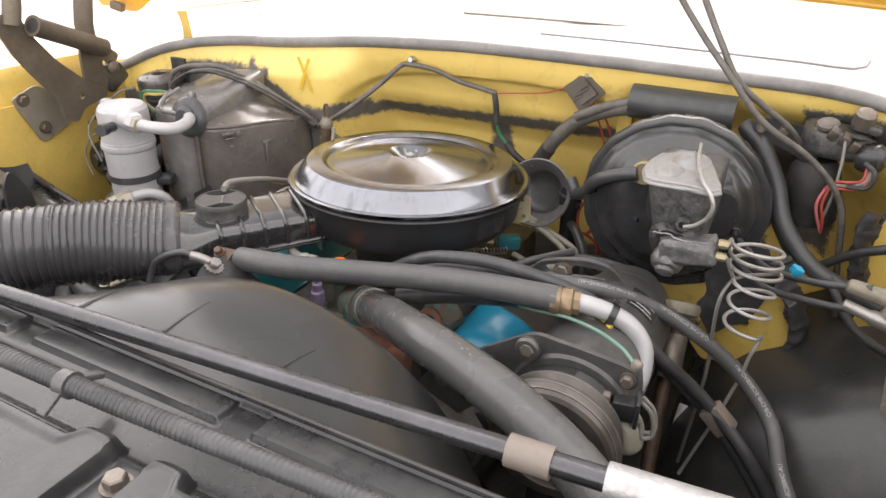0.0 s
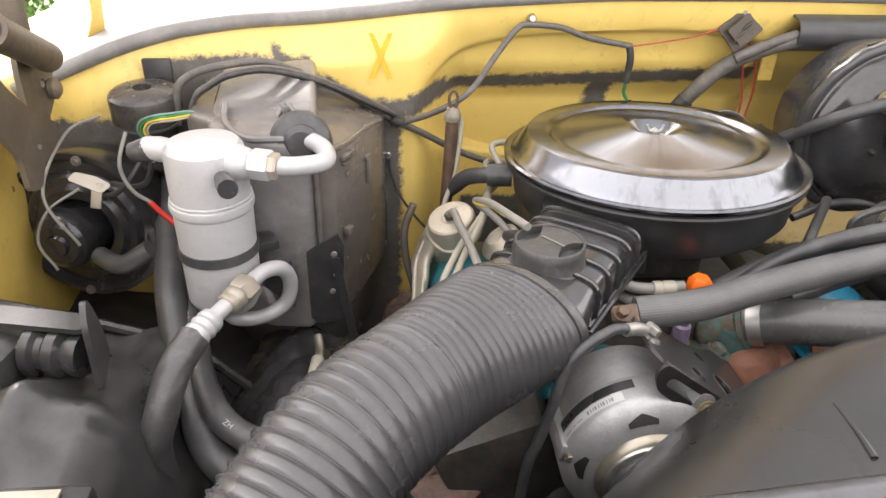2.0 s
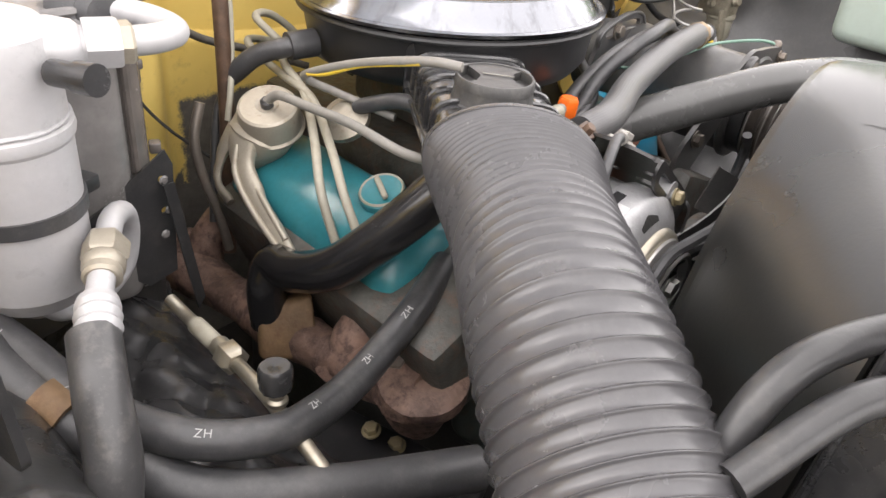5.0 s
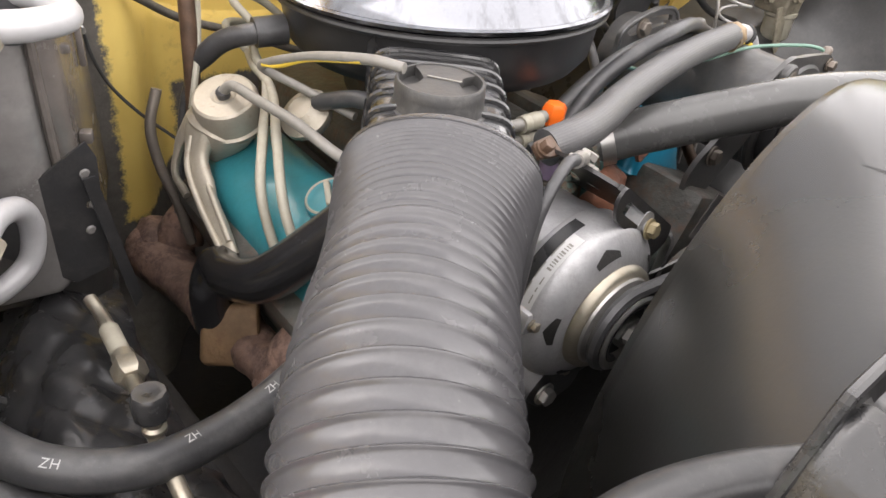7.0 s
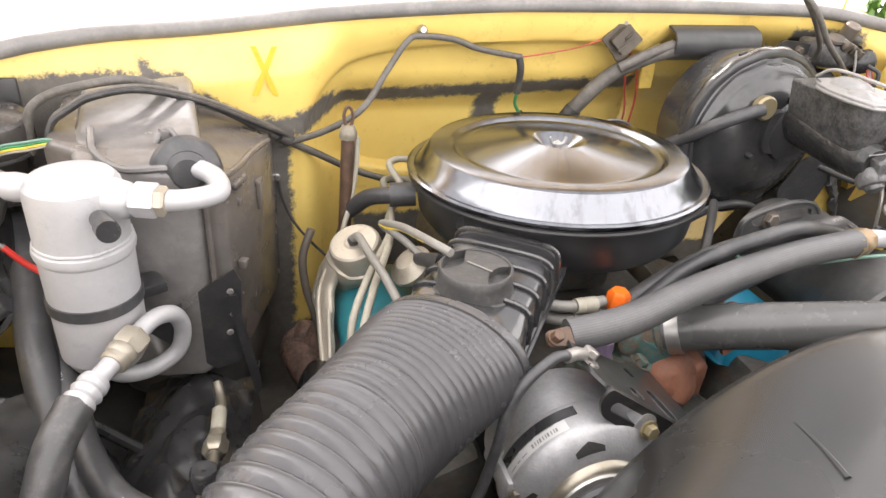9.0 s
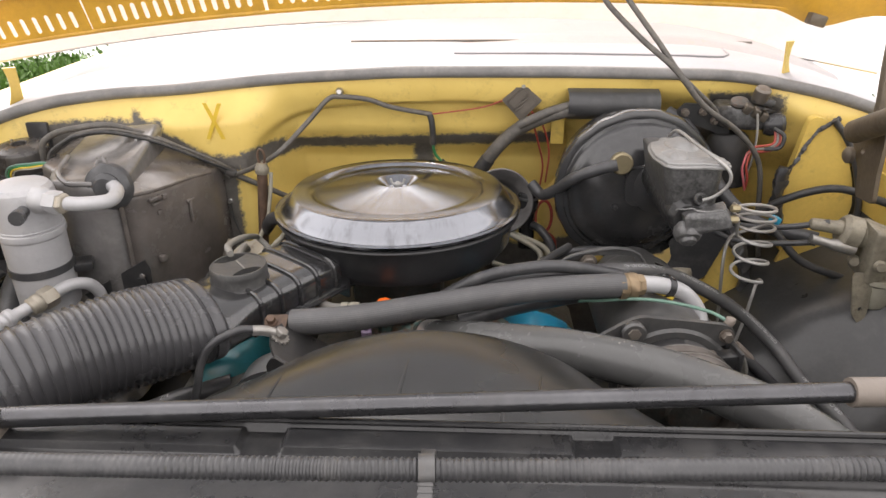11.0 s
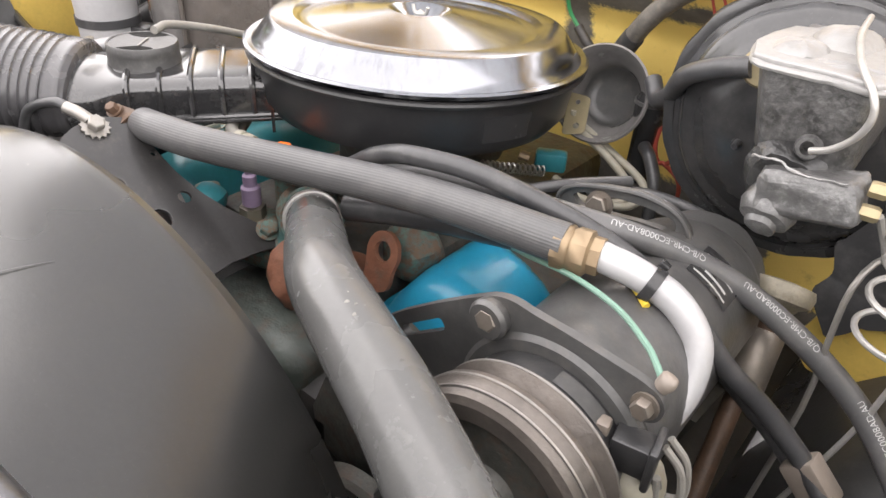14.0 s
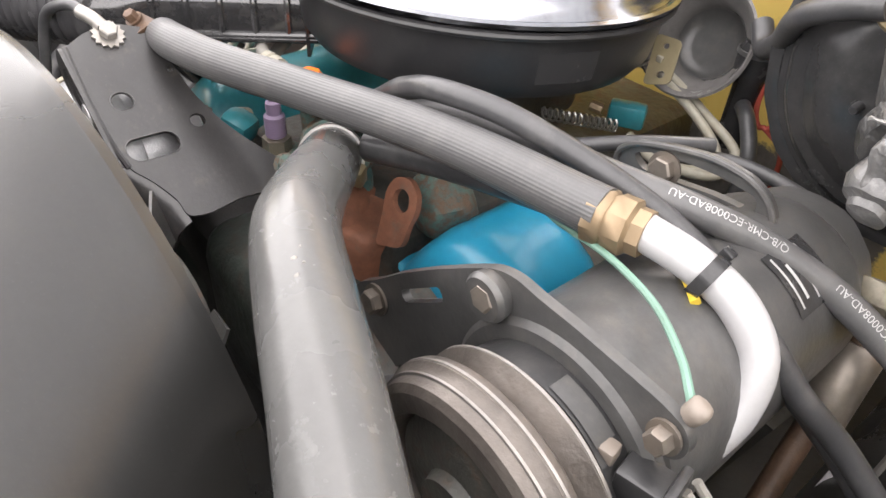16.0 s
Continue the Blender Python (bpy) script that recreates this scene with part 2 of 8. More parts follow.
HOSE = surface("ribbed_grey_hose", (0.085, 0.084, 0.085), 0.40, var=0.15, dirty=0.3, dirt=(0.2, 0.19, 0.18), bump=0.1, grain=300)
SEAL = surface("grey_seal_rubber", (0.19, 0.183, 0.175), 0.6, var=0.25, dirty=0.5, dirt=(0.3, 0.28, 0.26), bump=0.2)
ALU = surface("brushed_aluminium", (0.41, 0.406, 0.412), 0.42, 0.15, var=0.10, dirty=0.4, dirt=(0.20, 0.195, 0.19), bump=0.06, dirt_lo=0.58, dirt_hi=0.72)
CAST = surface("cast_aluminium", (0.40, 0.40, 0.405), 0.40, 0.45, var=0.15, scale=24, dirty=0.35, dirt=(0.17, 0.16, 0.15), bump=0.22, grain=350)
DARK_CAST = surface("greasy_cast_iron", (0.075, 0.074, 0.066), 0.5, 0.15, var=0.5, scale=24, dirty=0.7, dirt=(0.13, 0.07, 0.045), bump=0.5, grain=150)
PULLEY = surface("worn_pulley_steel", (0.118, 0.103, 0.092), 0.40, 0.5, var=0.25, scale=30, dirty=0.4, dirt=(0.10, 0.08, 0.065), bump=0.25, grain=200)
MC_IRON = surface("pitted_dark_iron", (0.070, 0.069, 0.068), 0.38, 0.3, var=0.5, scale=70, dirty=0.5, dirt=(0.17, 0.166, 0.162), dirt_lo=0.46, dirt_hi=0.70, bump=0.45, grain=220)
ZINC = surface("zinc_plated_steel", (0.36, 0.33, 0.27), 0.35, 0.8, var=0.2, dirty=0.4, dirt=(0.22, 0.17, 0.1), bump=0.1)
STEEL = surface("bright_steel", (0.46, 0.45, 0.43), 0.36, 0.9, var=0.15, dirty=0.25, dirt=(0.2, 0.17, 0.13), bump=0.08)
BRASS = surface("dull_brass", (0.27, 0.20, 0.125), 0.45, 0.55, var=0.15, dirty=0.3, dirt=(0.25, 0.15, 0.08), bump=0.1)
GOLD = surface("yellow_zinc", (0.30, 0.25, 0.15), 0.4, 0.5, var=0.2, dirty=0.3, dirt=(0.3, 0.25, 0.15), bump=0.1)
RUST = surface("flaking_turquoise_rust", (0.075, 0.14, 0.125), 0.6, 0.0, var=0.35, scale=45, dirty=0.95, dirt=(0.14, 0.085, 0.055), bump=0.7, grain=140, dirt_lo=0.42, dirt_hi=0.58)
RUST_BROWN = surface("dark_brown_tube", (0.085, 0.050, 0.032), 0.5, 0.15, var=0.4, scale=40, dirty=0.5, dirt=(0.15, 0.09, 0.05), bump=0.3)
RUST_PINK = surface("burnt_rust_iron", (0.205, 0.128, 0.098), 0.60, 0.05, var=0.55, scale=22, dirty=0.8, dirt=(0.078, 0.050, 0.043), bump=1.0, grain=130, dirt_lo=0.47, dirt_hi=0.60)
TEAL = surface("turquoise_engine_paint", (0.022, 0.175, 0.205), 0.35, var=0.2, dirty=0.3, dirt=(0.05, 0.10, 0.09), bump=0.1, dirt_lo=0.55, coat=0.2)
BLUE = surface("bright_blue_engine_paint", (0.012, 0.26, 0.42), 0.32, var=0.12, dirty=0.2, dirt=(0.2, 0.15, 0.08), bump=0.06, dirt_lo=0.62, coat=0.3)
TEAL_WORN = surface("worn_turquoise_iron", (0.05, 0.13, 0.125), 0.55, var=0.3, scale=40, dirty=0.9, dirt=(0.22, 0.11, 0.06), bump=0.4)
ORANGE = surface("orange_plastic", (0.90, 0.16, 0.015), 0.4, var=0.08, dirty=0.05, bump=0.03)
CASE = surface("brown_grey_case", (0.128, 0.113, 0.103), 0.22, var=0.3, scale=9, dirty=0.4, dirt=(0.045, 0.04, 0.038), bump=0.2, grain=90)
CASE_GREY = surface("grey_case", (0.165, 0.157, 0.152), 0.19, var=0.3, scale=9, dirty=0.4, dirt=(0.05, 0.046, 0.043), bump=0.15, grain=90)
ROD_STEEL = surface("dark_polished_rod", (0.10, 0.10, 0.105), 0.28, 0.85, var=0.25, dirty=0.35, dirt=(0.06, 0.055, 0.05), bump=0.1, grain=200)
HINGE = surface("bare_hinge_steel", (0.145, 0.118, 0.088), 0.5, 0.4, var=0.3, dirty=0.5, dirt=(0.09, 0.07, 0.055), bump=0.3, grain=120)
SILVER_PAINT = surface("silver_line_steel", (0.30, 0.285, 0.265), 0.35, 0.6, var=0.2, dirty=0.4, dirt=(0.2, 0.17, 0.13), bump=0.1)
TAPE = surface("silver_foil_tape", (0.42, 0.415, 0.41), 0.38, 0.6, var=0.15, scale=60, dirty=0.25, bump=0.5)
TAN = surface("tan_clip", (0.19, 0.16, 0.135), 0.5, var=0.15, dirty=0.3)
CREAM = surface("cream_plastic", (0.33, 0.31, 0.25), 0.5, var=0.2, dirty=0.4, dirt=(0.25, 0.2, 0.13))
MINT = surface("pale_mint_plastic", (0.44, 0.52, 0.46), 0.4, var=0.06, scale=8, dirty=0.2, dirt=(0.3, 0.3, 0.24), bump=0.04)
WIRE_GREY = surface("grey_wire", (0.22, 0.21, 0.19), 0.5, var=0.2, dirty=0.4)
WIRE_BLACK = surface("black_wire", (0.03, 0.03, 0.03), 0.5, var=0.2, dirty=0.4)
WIRE_GREEN = surface("pale_green_wire", (0.13, 0.235, 0.185), 0.45, var=0.1, dirty=0.15)
WIRE_DGREEN = surface("green_wire", (0.03, 0.22, 0.08), 0.45, var=0.1, dirty=0.2)
WIRE_RED = surface("red_wire", (0.36, 0.055, 0.035), 0.45, var=0.1, dirty=0.2)
WIRE_PINK = surface("pink_wire", (0.55, 0.14, 0.15), 0.45, var=0.1, dirty=0.1)
WIRE_YELLOW = surface("yellow_wire", (0.70, 0.50, 0.05), 0.45, var=0.1, dirty=0.2)
PURPLE = surface("mauve_plastic", (0.22, 0.165, 0.25), 0.5, var=0.2, dirty=0.4)
TAPE_LOOM = surface("taped_loom", (0.10, 0.092, 0.082), 0.55, var=0.3, scale=60, dirty=0.5, dirt=(0.2, 0.17, 0.13), bump=0.5)
PRINT = surface("white_print", (0.38, 0.38, 0.375), 0.5, var=0.05, dirty=0.1)
LABEL = surface("white_label", (0.55, 0.55, 0.545), 0.45, var=0.05, dirty=0.1)
ASPHALT = surface("concrete_drive", (0.48, 0.47, 0.46), 0.85, var=0.25, scale=6, grain=60, dirty=0.3, dirt=(0.2, 0.2, 0.19), bump=0.5)
LEAF = surface("hedge_leaf", (0.07, 0.15, 0.02), 0.5, var=0.5, scale=30, dirty=0.2, dirt=(0.2, 0.3, 0.05))
# Pale base colour carries the white sky reflection of the glass.
GLASS_SKY = surface("windscreen_sky_glass", (0.55, 0.55, 0.56), 0.06, 0.0, var=0.05, dirty=0.1, bump=0.0, spec=1.0)
DRUM = surface("worn_brown_black_enamel", (0.045, 0.041, 0.038), 0.27, var=0.25, scale=12, dirty=0.35, dirt=(0.13, 0.115, 0.10), bump=0.05)
# Grimy metal; also the painted shade of slots, vents and holes.
DARK = surface("grimy_dark_metal_and_recesses", (0.022, 0.021, 0.020), 0.6, var=0.4, dirty=0.5, dirt=(0.06, 0.05, 0.045), bump=0.4, grain=100)
RED = surface("red_label", (0.55, 0.03, 0.02), 0.4, var=0.1, dirty=0.1)

# ---- builders ----
ORIGIN = {}


def V(*a):
    return Vector(a)


def thing(name, at, label, category, group="", kind=""):
    """An Empty at the thing's base that takes its parts."""
    ob = new(name)
    ob.empty_display_size = 0.02
    ob.location = at
    ORIGIN[ob.name] = Vector(at)
    return tagged(ob, label, category, group, kind)


def part(name, bm, material, parent=None, label="", angle=38, flat=False):
    """Links a bmesh, made in world places, as one mesh object under a thing or a part."""
    o = ORIGIN.get(parent.name, Vector()) if parent else Vector()
    bmesh.ops.translate(bm, verts=bm.verts, vec=-o)
    me = bpy.data.meshes.new(name)
    bm.to_mesh(me)
    bm.free()
    me.materials.append(material)
    if not flat:
        me.shade_smooth()
        me.set_sharp_from_angle(angle=radians(angle))
    ob = new(name, me)
    ob.parent = parent
    ORIGIN[ob.name] = o
    if label:
        ob["label"] = label
    return ob


def solo(name, bm, material, label, category, group="", kind="", angle=38):
    return tagged(part(name, bm, material, None, "", angle), label, category, group, kind)


def spline(pts, n=8):
    """A smooth line through the points."""
    p = [Vector(q) for q in pts]
    if len(p) == 2:
        return [p[0].lerp(p[1], i / n) for i in range(n + 1)]
    p = [2 * p[0] - p[1], *p, 2 * p[-1] - p[-2]]
    out = []
    for a, b, c, d in zip(p, p[1:], p[2:], p[3:]):
        for i in range(n):
            t = i / n
            out.append(0.5 * (2 * b + (c - a) * t + (2 * a - 5 * b + 4 * c - d) * t * t + (3 * b - a - 3 * c + d) * t ** 3))
    return out + [p[-2]]


def sweep(line, radius, seg=12, bm=None, caps=True, squash=1.0, flutes=0, depth=0.0):
    """A tube along a line of points; radius is a number or a function of (arc length, total), squash a number or a function of arc length."""
    bm = bm or bmesh.new()
    lengths = [0.0]
    for a, b in zip(line, line[1:]):
        lengths.append(lengths[-1] + (b - a).length)
    rings, normal = [], None
    for i, q in enumerate(line):
        tangent = (line[min(i + 1, len(line) - 1)] - line[max(i - 1, 0)]).normalized()
        if normal is None:
            normal = tangent.orthogonal().normalized() if abs(tangent.z) > 0.95 else tangent.cross(V(0, 0, 1)).normalized()
        normal = (normal - tangent * normal.dot(tangent)).normalized()
        other = tangent.cross(normal)
        r = radius(lengths[i], lengths[-1]) if callable(radius) else radius
        flat = squash(lengths[i]) if callable(squash) else squash
        wave = [r * (1 + depth * math.cos(flutes * 2 * math.pi * k / seg)) for k in range(seg)]
        rings.append([bm.verts.new(q + normal * (wave[k] * math.cos(2 * math.pi * k / seg)) + other * (wave[k] * flat * math.sin(2 * math.pi * k / seg))) for k in range(seg)])
    for a, b in zip(rings, rings[1:]):
        for k in range(seg):
            bm.faces.new((a[k], a[(k + 1) % seg], b[(k + 1) % seg], b[k]))
    if caps:
        bm.faces.new(rings[0][::-1])
        bm.faces.new(rings[-1])
    return bm


def tube(pts, radius, seg=12, n=8, bm=None, caps=True):
    return sweep(spline(pts, n), radius, seg, bm, caps)


def lathe(profile, at, axis=(0, 0, 1), seg=40, bm=None):
    """Turns (radius, height) pairs round an axis; ends at radius 0 close it."""
    bm = bm or bmesh.new()
    turn = Vector(axis).to_track_quat("Z", "Y").to_matrix()
    at = Vector(at)
    rings = []
    for r, h in profile:
        if r < 1e-6:
            rings.append([bm.verts.new(at + turn @ V(0, 0, h))])
        else:
            rings.append([bm.verts.new(at + turn @ V(r * math.cos(2 * math.pi * k / seg), r * math.sin(2 * math.pi * k / seg), h)) for k in range(seg)])
    for a, b in zip(rings, rings[1:]):
        for k in range(seg):
            j = (k + 1) % seg
            q = [a[k], a[j], b[j], b[k]] if len(a) > 1 and len(b) > 1 else ([a[0], b[j], b[k]] if len(a) == 1 else [a[k], a[j], b[0]])
            if len(set(q)) > 2:
                bm.faces.new(q)
    return bm


def box(size, m, bevel=0.0, bm=None, segs=2):
    """A box with rounded edges, at the pose m."""
    bm = bm or bmesh.new()
    made = bmesh.ops.create_cube(bm, size=1.0, matrix=m @ Matrix.Diagonal((*size, 1)))
    if bevel:
        edges = list({e for v in made["verts"] for e in v.link_edges})
        bmesh.ops.bevel(bm, geom=edges, offset=bevel, segments=segs, profile=0.5, affect="EDGES")
    return bm


def frame_of(at, along, up=(0, 0, 1)):
    """A pose at a place whose x runs along a direction and whose z is as near to up as can be."""
    x = Vector(along).normalized()
    y = Vector(up).cross(x).normalized()
    z = x.cross(y)
    m = Matrix((x, y, z)).transposed().to_4x4()
    m.translation = at
    return m


def plate(outline, thick, m, holes=(), bevel=0.0, bm=None):
    """A plate cut to an outline in the pose's x-y plane, with round or long holes (x, y, radius, half length)."""
    out = bmesh.new()
    loops = [[Vector((x, y, 0)) for x, y in outline]]
    for hole in holes:
        if isinstance(hole[0], tuple):
            loops.append([V(x, y, 0) for x, y in hole])
            continue
        hx, hy, r, half, *upright = hole
        ring = [((half if math.cos(a) > 0 else -half) + r * math.cos(a), r * math.sin(a)) for a in [2 * math.pi * (k + 0.5) / 16 for k in range(16)]]
        loops.append([V(hx - v, hy + u, 0) if upright else V(hx + u, hy + v, 0) for u, v in ring])
    edges = []
    for loop in loops:
        vs = [out.verts.new(q) for q in loop]
        edges += [out.edges.new((vs[i], vs[(i + 1) % len(vs)])) for i in range(len(vs))]
    bmesh.ops.triangle_fill(out, use_beauty=True, use_dissolve=False, edges=edges)
    bmesh.ops.recalc_face_normals(out, faces=out.faces)
    ext = bmesh.ops.extrude_face_region(out, geom=list(out.faces))
    bmesh.ops.translate(out, verts=[g for g in ext["geom"] if isinstance(g, bmesh.types.BMVert)], vec=(0, 0, thick))
    bmesh.ops.recalc_face_normals(out, faces=out.faces)
    bmesh.ops.transform(out, matrix=m, verts=out.verts)
    return out


def rounded(outline, r, n=4):
    """An outline with its corners rounded."""
    out = []
    k = len(outline)
    for i in range(k):
        p0, p1, p2 = (Vector(outline[j % k]) for j in (i - 1, i, i + 1))
        a, b = (p0 - p1), (p2 - p1)
        d = min(r, a.length * 0.45, b.length * 0.45)
        s, e = p1 + a.normalized() * d, p1 + b.normalized() * d
        for j in range(n + 1):
            t = j / n
            q = s * (1 - t) ** 2 + p1 * 2 * t * (1 - t) + e * t * t
            out.append((q.x, q.y))
    return out


def hexbolt(at, axis, r=0.009, h=0.007, washer=True):
    bm = lathe([(0, 0), (r * 1.5, 0), (r * 1.5, 0.0018), (0, 0.0018)], at, axis, 20) if washer else bmesh.new()
    a = Vector(at) + Vector(axis).normalized() * 0.0015
    return lathe([(0, 0), (r * 1.12, 0), (r * 1.12, h * 0.85), (r * 0.95, h), (0, h)], a, axis, 6, bm)


def smooth(a, b, x):
    t = max(0.0, min(1.0, (x - a) / (b - a)))
    return t * t * (3 - 2 * t)


def lerp_table(table, x):
    for (x0, y0), (x1, y1) in zip(table, table[1:]):
        if x <= x1:
            return y0 + (y1 - y0) * max(0.0, (x - x0) / (x1 - x0))
    return table[-1][1]


def sheet(fn, us, vs, thick=0.0, bm=None):
    """A grid of points fn(u, v), thickened downward along its normals if asked."""
    bm = bm or bmesh.new()
    g = [[bm.verts.new(fn(u, v)) for v in vs] for u in us]
    for i in range(len(us) - 1):
        for j in range(len(vs) - 1):
            bm.faces.new((g[i][j], g[i + 1][j], g[i + 1][j + 1], g[i][j + 1]))
    if thick:
        bmesh.ops.recalc_face_normals(bm, faces=bm.faces)
        bmesh.ops.solidify(bm, geom=list(bm.faces), thickness=thick)
    return bm


def steps(a, b, n):
    return [a + (b - a) * i / n for i in range(n + 1)]


def lumpy(bm, amount, scale, seed):
    """Uneven cast and scaled skin."""
    for v in bm.verts:
        n = noise.noise_vector(v.co * scale + V(seed, 0, 0)) + 0.5 * noise.noise_vector(v.co * scale * 2.7)
        v.co += n * amount
    return bm

# ---- ground and surroundings ----
solo("ground", sheet(lambda u, v: V(u, v, 0), steps(-60, 60, 12), steps(-60, 60, 12)), ASPHALT, "grey concrete ground under the truck", "ground", kind="structure")

# ---- truck body round the engine bay ----
SEAL_Z = ((-0.82, 1.09), (-0.75, 1.115), (-0.69, 1.142), (-0.65, 1.157), (-0.605, 1.175), (-0.54, 1.181), (-0.39, 1.189), (-0.20, 1.211), (0.0, 1.223), (0.26, 1.225), (0.53, 1.222), (0.62, 1.209), (0.70, 1.195), (0.82, 1.15))


def seal_z(x):
    return sum(lerp_table(SEAL_Z, x + d) for d in (-0.045, -0.03, -0.015, 0.0, 0.015, 0.03, 0.045)) / 7


def seal_y(x):
    return 0.198 - 0.075 * smooth(-0.45, -0.68, x) - 0.05 * smooth(0.52, 0.75, x)


def firewall_y(x, z):
    left = 0.165 - 0.05 * smooth(-0.5, -0.68, x) + 0.02 * smooth(1.0, 0.6, z)
    mid = 0.203 + 0.018 * smooth(1.22, 1.12, z) + 0.055 * smooth(1.13, 1.05, z)
    y = left + (mid - left) * smooth(-0.27, -0.19, x)
    y += 0.030 * smooth(0.24, 0.30, x) * smooth(1.22, 1.14, z)
    y -= 0.09 * smooth(0.55, 0.66, x)
    # pressed arch
    d = (abs(x - 0.02) / 0.275) ** 3.2 + (abs(z - 1.065) / (0.108 + 0.03 * x)) ** 2.4
    return y + 0.018 * smooth(1.12, 0.92, d)


def firewall_point(x, v):
    z = 0.45 + (seal_z(x) - 0.45) * v
    y = firewall_y(x, z)
    return V(x, y + (seal_y(x) + 0.003 - y) * smooth(0.06, 0.0, seal_z(x) - z), z)


firewall = thing("firewall", (0, 0, 0), "yellow painted firewall with black sealer strips", "firewall", kind="structure")
part("firewall_panel", sheet(firewall_point, steps(-0.82, 0.82, 240), [0, 0.2, 0.4, *steps(0.5, 1.0, 130)], 0.004), FIREWALL, firewall)

seal_line = [V(x, seal_y(x), seal_z(x) + 0.002) for x in steps(-0.80, 0.80, 60)]
solo("cowl_seal", sweep(seal_line, 0.0095, 12), SEAL, "grey rubber weather seal along the cowl edge", "seal", kind="structure")


def cowl_point(x, v):
    y = seal_y(x) + 0.007 + 0.42 * v
    return V(x, y, seal_z(x) - 0.002 + 0.012 * smooth(0, 0.3, v) + 0.02 * v - 0.012 * smooth(0.42, 0.5, v) * smooth(0.62, 0.54, v))


solo("cowl_panel", sheet(cowl_point, steps(-0.80, 0.80, 40), steps(0, 1, 30), 0.003), WHITE, "white glossy cowl panel below the windscreen", "cowl panel", kind="structure")
solo("cowl_trim", sweep([V(x, y, cowl_point(x, (y - seal_y(x) - 0.007) / 0.42).z + 0.001) for x, y in [(x, 0.30) for x in steps(0.08, 0.52, 16)] + [(0.545, 0.305), (0.560, 0.325), (0.565, 0.36), (0.57, 0.42)]], 0.0022, 8), WHITE, "thin pressed line round the white cowl panel", "trim", kind="structure")
solo("cowl_line", sweep([V(x, 0.418 + 0.09 * (x + 0.12), 1.2375 - 0.02 * x * x) for x in steps(-0.12, 0.66, 24)], 0.0022, 8), SEAL, "thin grey line across the cowl below the windscreen", "trim", kind="structure")
solo("windscreen", sheet(lambda x, v: V(x, 0.63 + 0.42 * v - 0.12 * (x / 0.75) ** 2, 1.25 + 0.5 * v - 0.05 * (x / 0.75) ** 2), steps(-0.90, 0.90, 16), steps(0, 1, 8), 0.006), GLASS_SKY, "sloping windscreen with a white sky reflection put into its colour", "windscreen", kind="structure")


def inner_fender(side, y_end):
    def point(y, v):
        # from the bottom of the wheel arch up to the fender flange
        arch = 0.10 * math.exp(-((y + 0.25) / 0.30) ** 2)
        pts = ((0.0, 0.40, 0.55), (0.25, 0.43, 0.76), (0.42, 0.50, 0.87), (0.60, 0.60, 0.935), (0.8, 0.72, 0.99), (0.88, 0.745, 1.03), (1.0, 0.76, 1.10))
        if side < 0:
            pts = ((0.0, 0.40, 0.55), (0.25, 0.45, 0.74), (0.36, 0.515, 0.85), (0.42, 0.535, 0.895), (0.50, 0.560, 0.918), (0.60, 0.61, 0.930), (0.8, 0.72, 0.965), (0.88, 0.745, 1.03), (1.0, 0.76, 1.10))
        drop = 0.14 * smooth(-0.06, -0.20, y) * smooth(0.95, 0.6, v) if side > 0 else 0.0
        for (v0, x0, z0), (v1, x1, z1) in zip(pts, pts[1:]):
            if v <= v1:
                t = (v - v0) / (v1 - v0)
                x, z = x0 + (x1 - x0) * t, z0 + (z1 - z0) * t
                break
        z += arch * smooth(0.2, 0.5, v) * smooth(1.0, 0.75, v) * 0.5 * (side < 0) - drop
        if side < 0:
            z -= 0.05 * smooth(-0.32, -0.14, y) * smooth(0.35, 0.6, v) * smooth(1.0, 0.9, v)
            # pressed ribs that meet in a point
            z += 0.016 * math.exp(-((y + 0.300) / (0.006 + 0.14 * max(0.0, x - 0.515))) ** 2) * smooth(0.505, 0.545, x) * smooth(0.66, 0.61, x)
            z += 0.014 * math.exp(-((x - 0.605 + 0.25 * (y + 0.30)) / 0.013) ** 2) * smooth(-0.235, -0.27, y)
        return V(side * x, y, z)
    return sheet(point, steps(-0.70, y_end, 110 if side < 0 else 30), steps(0, 1, 110 if side < 0 else 30), 0.003)


solo("inner_fender", inner_fender(1, 0.22), FENDER, "glossy black inner fender over the wheel", "inner fender", kind="structure")
solo("inner_fender", lumpy(inner_fender(-1, -0.125), 0.0035, 13, 2), FENDER, "glossy black inner fender over the wheel", "inner fender", kind="structure")


def fender_top(side):
    prof = ((0.752, 1.07), (0.756, 1.138), (0.768, 1.158), (0.85, 1.164), (0.93, 1.14), (0.97, 1.06), (0.98, 0.75))
    return sheet(lambda y, i: V(side * prof[i][0], y, prof[i][1] - 0.035 * smooth(0.03, 0.16, y) * (0 < i < 5)), steps(-0.8, 0.9, 24), range(len(prof)), 0.003)


for side in (1, -1):
    solo("fender", fender_top(side), YELLOW, "yellow painted outer fender of the truck", "fender", kind="structure")

# radiator support panel across the front
support = thing("radiator_support", (0, -0.66, 1.1), "black pressed steel radiator support panel", "radiator support", kind="structure")


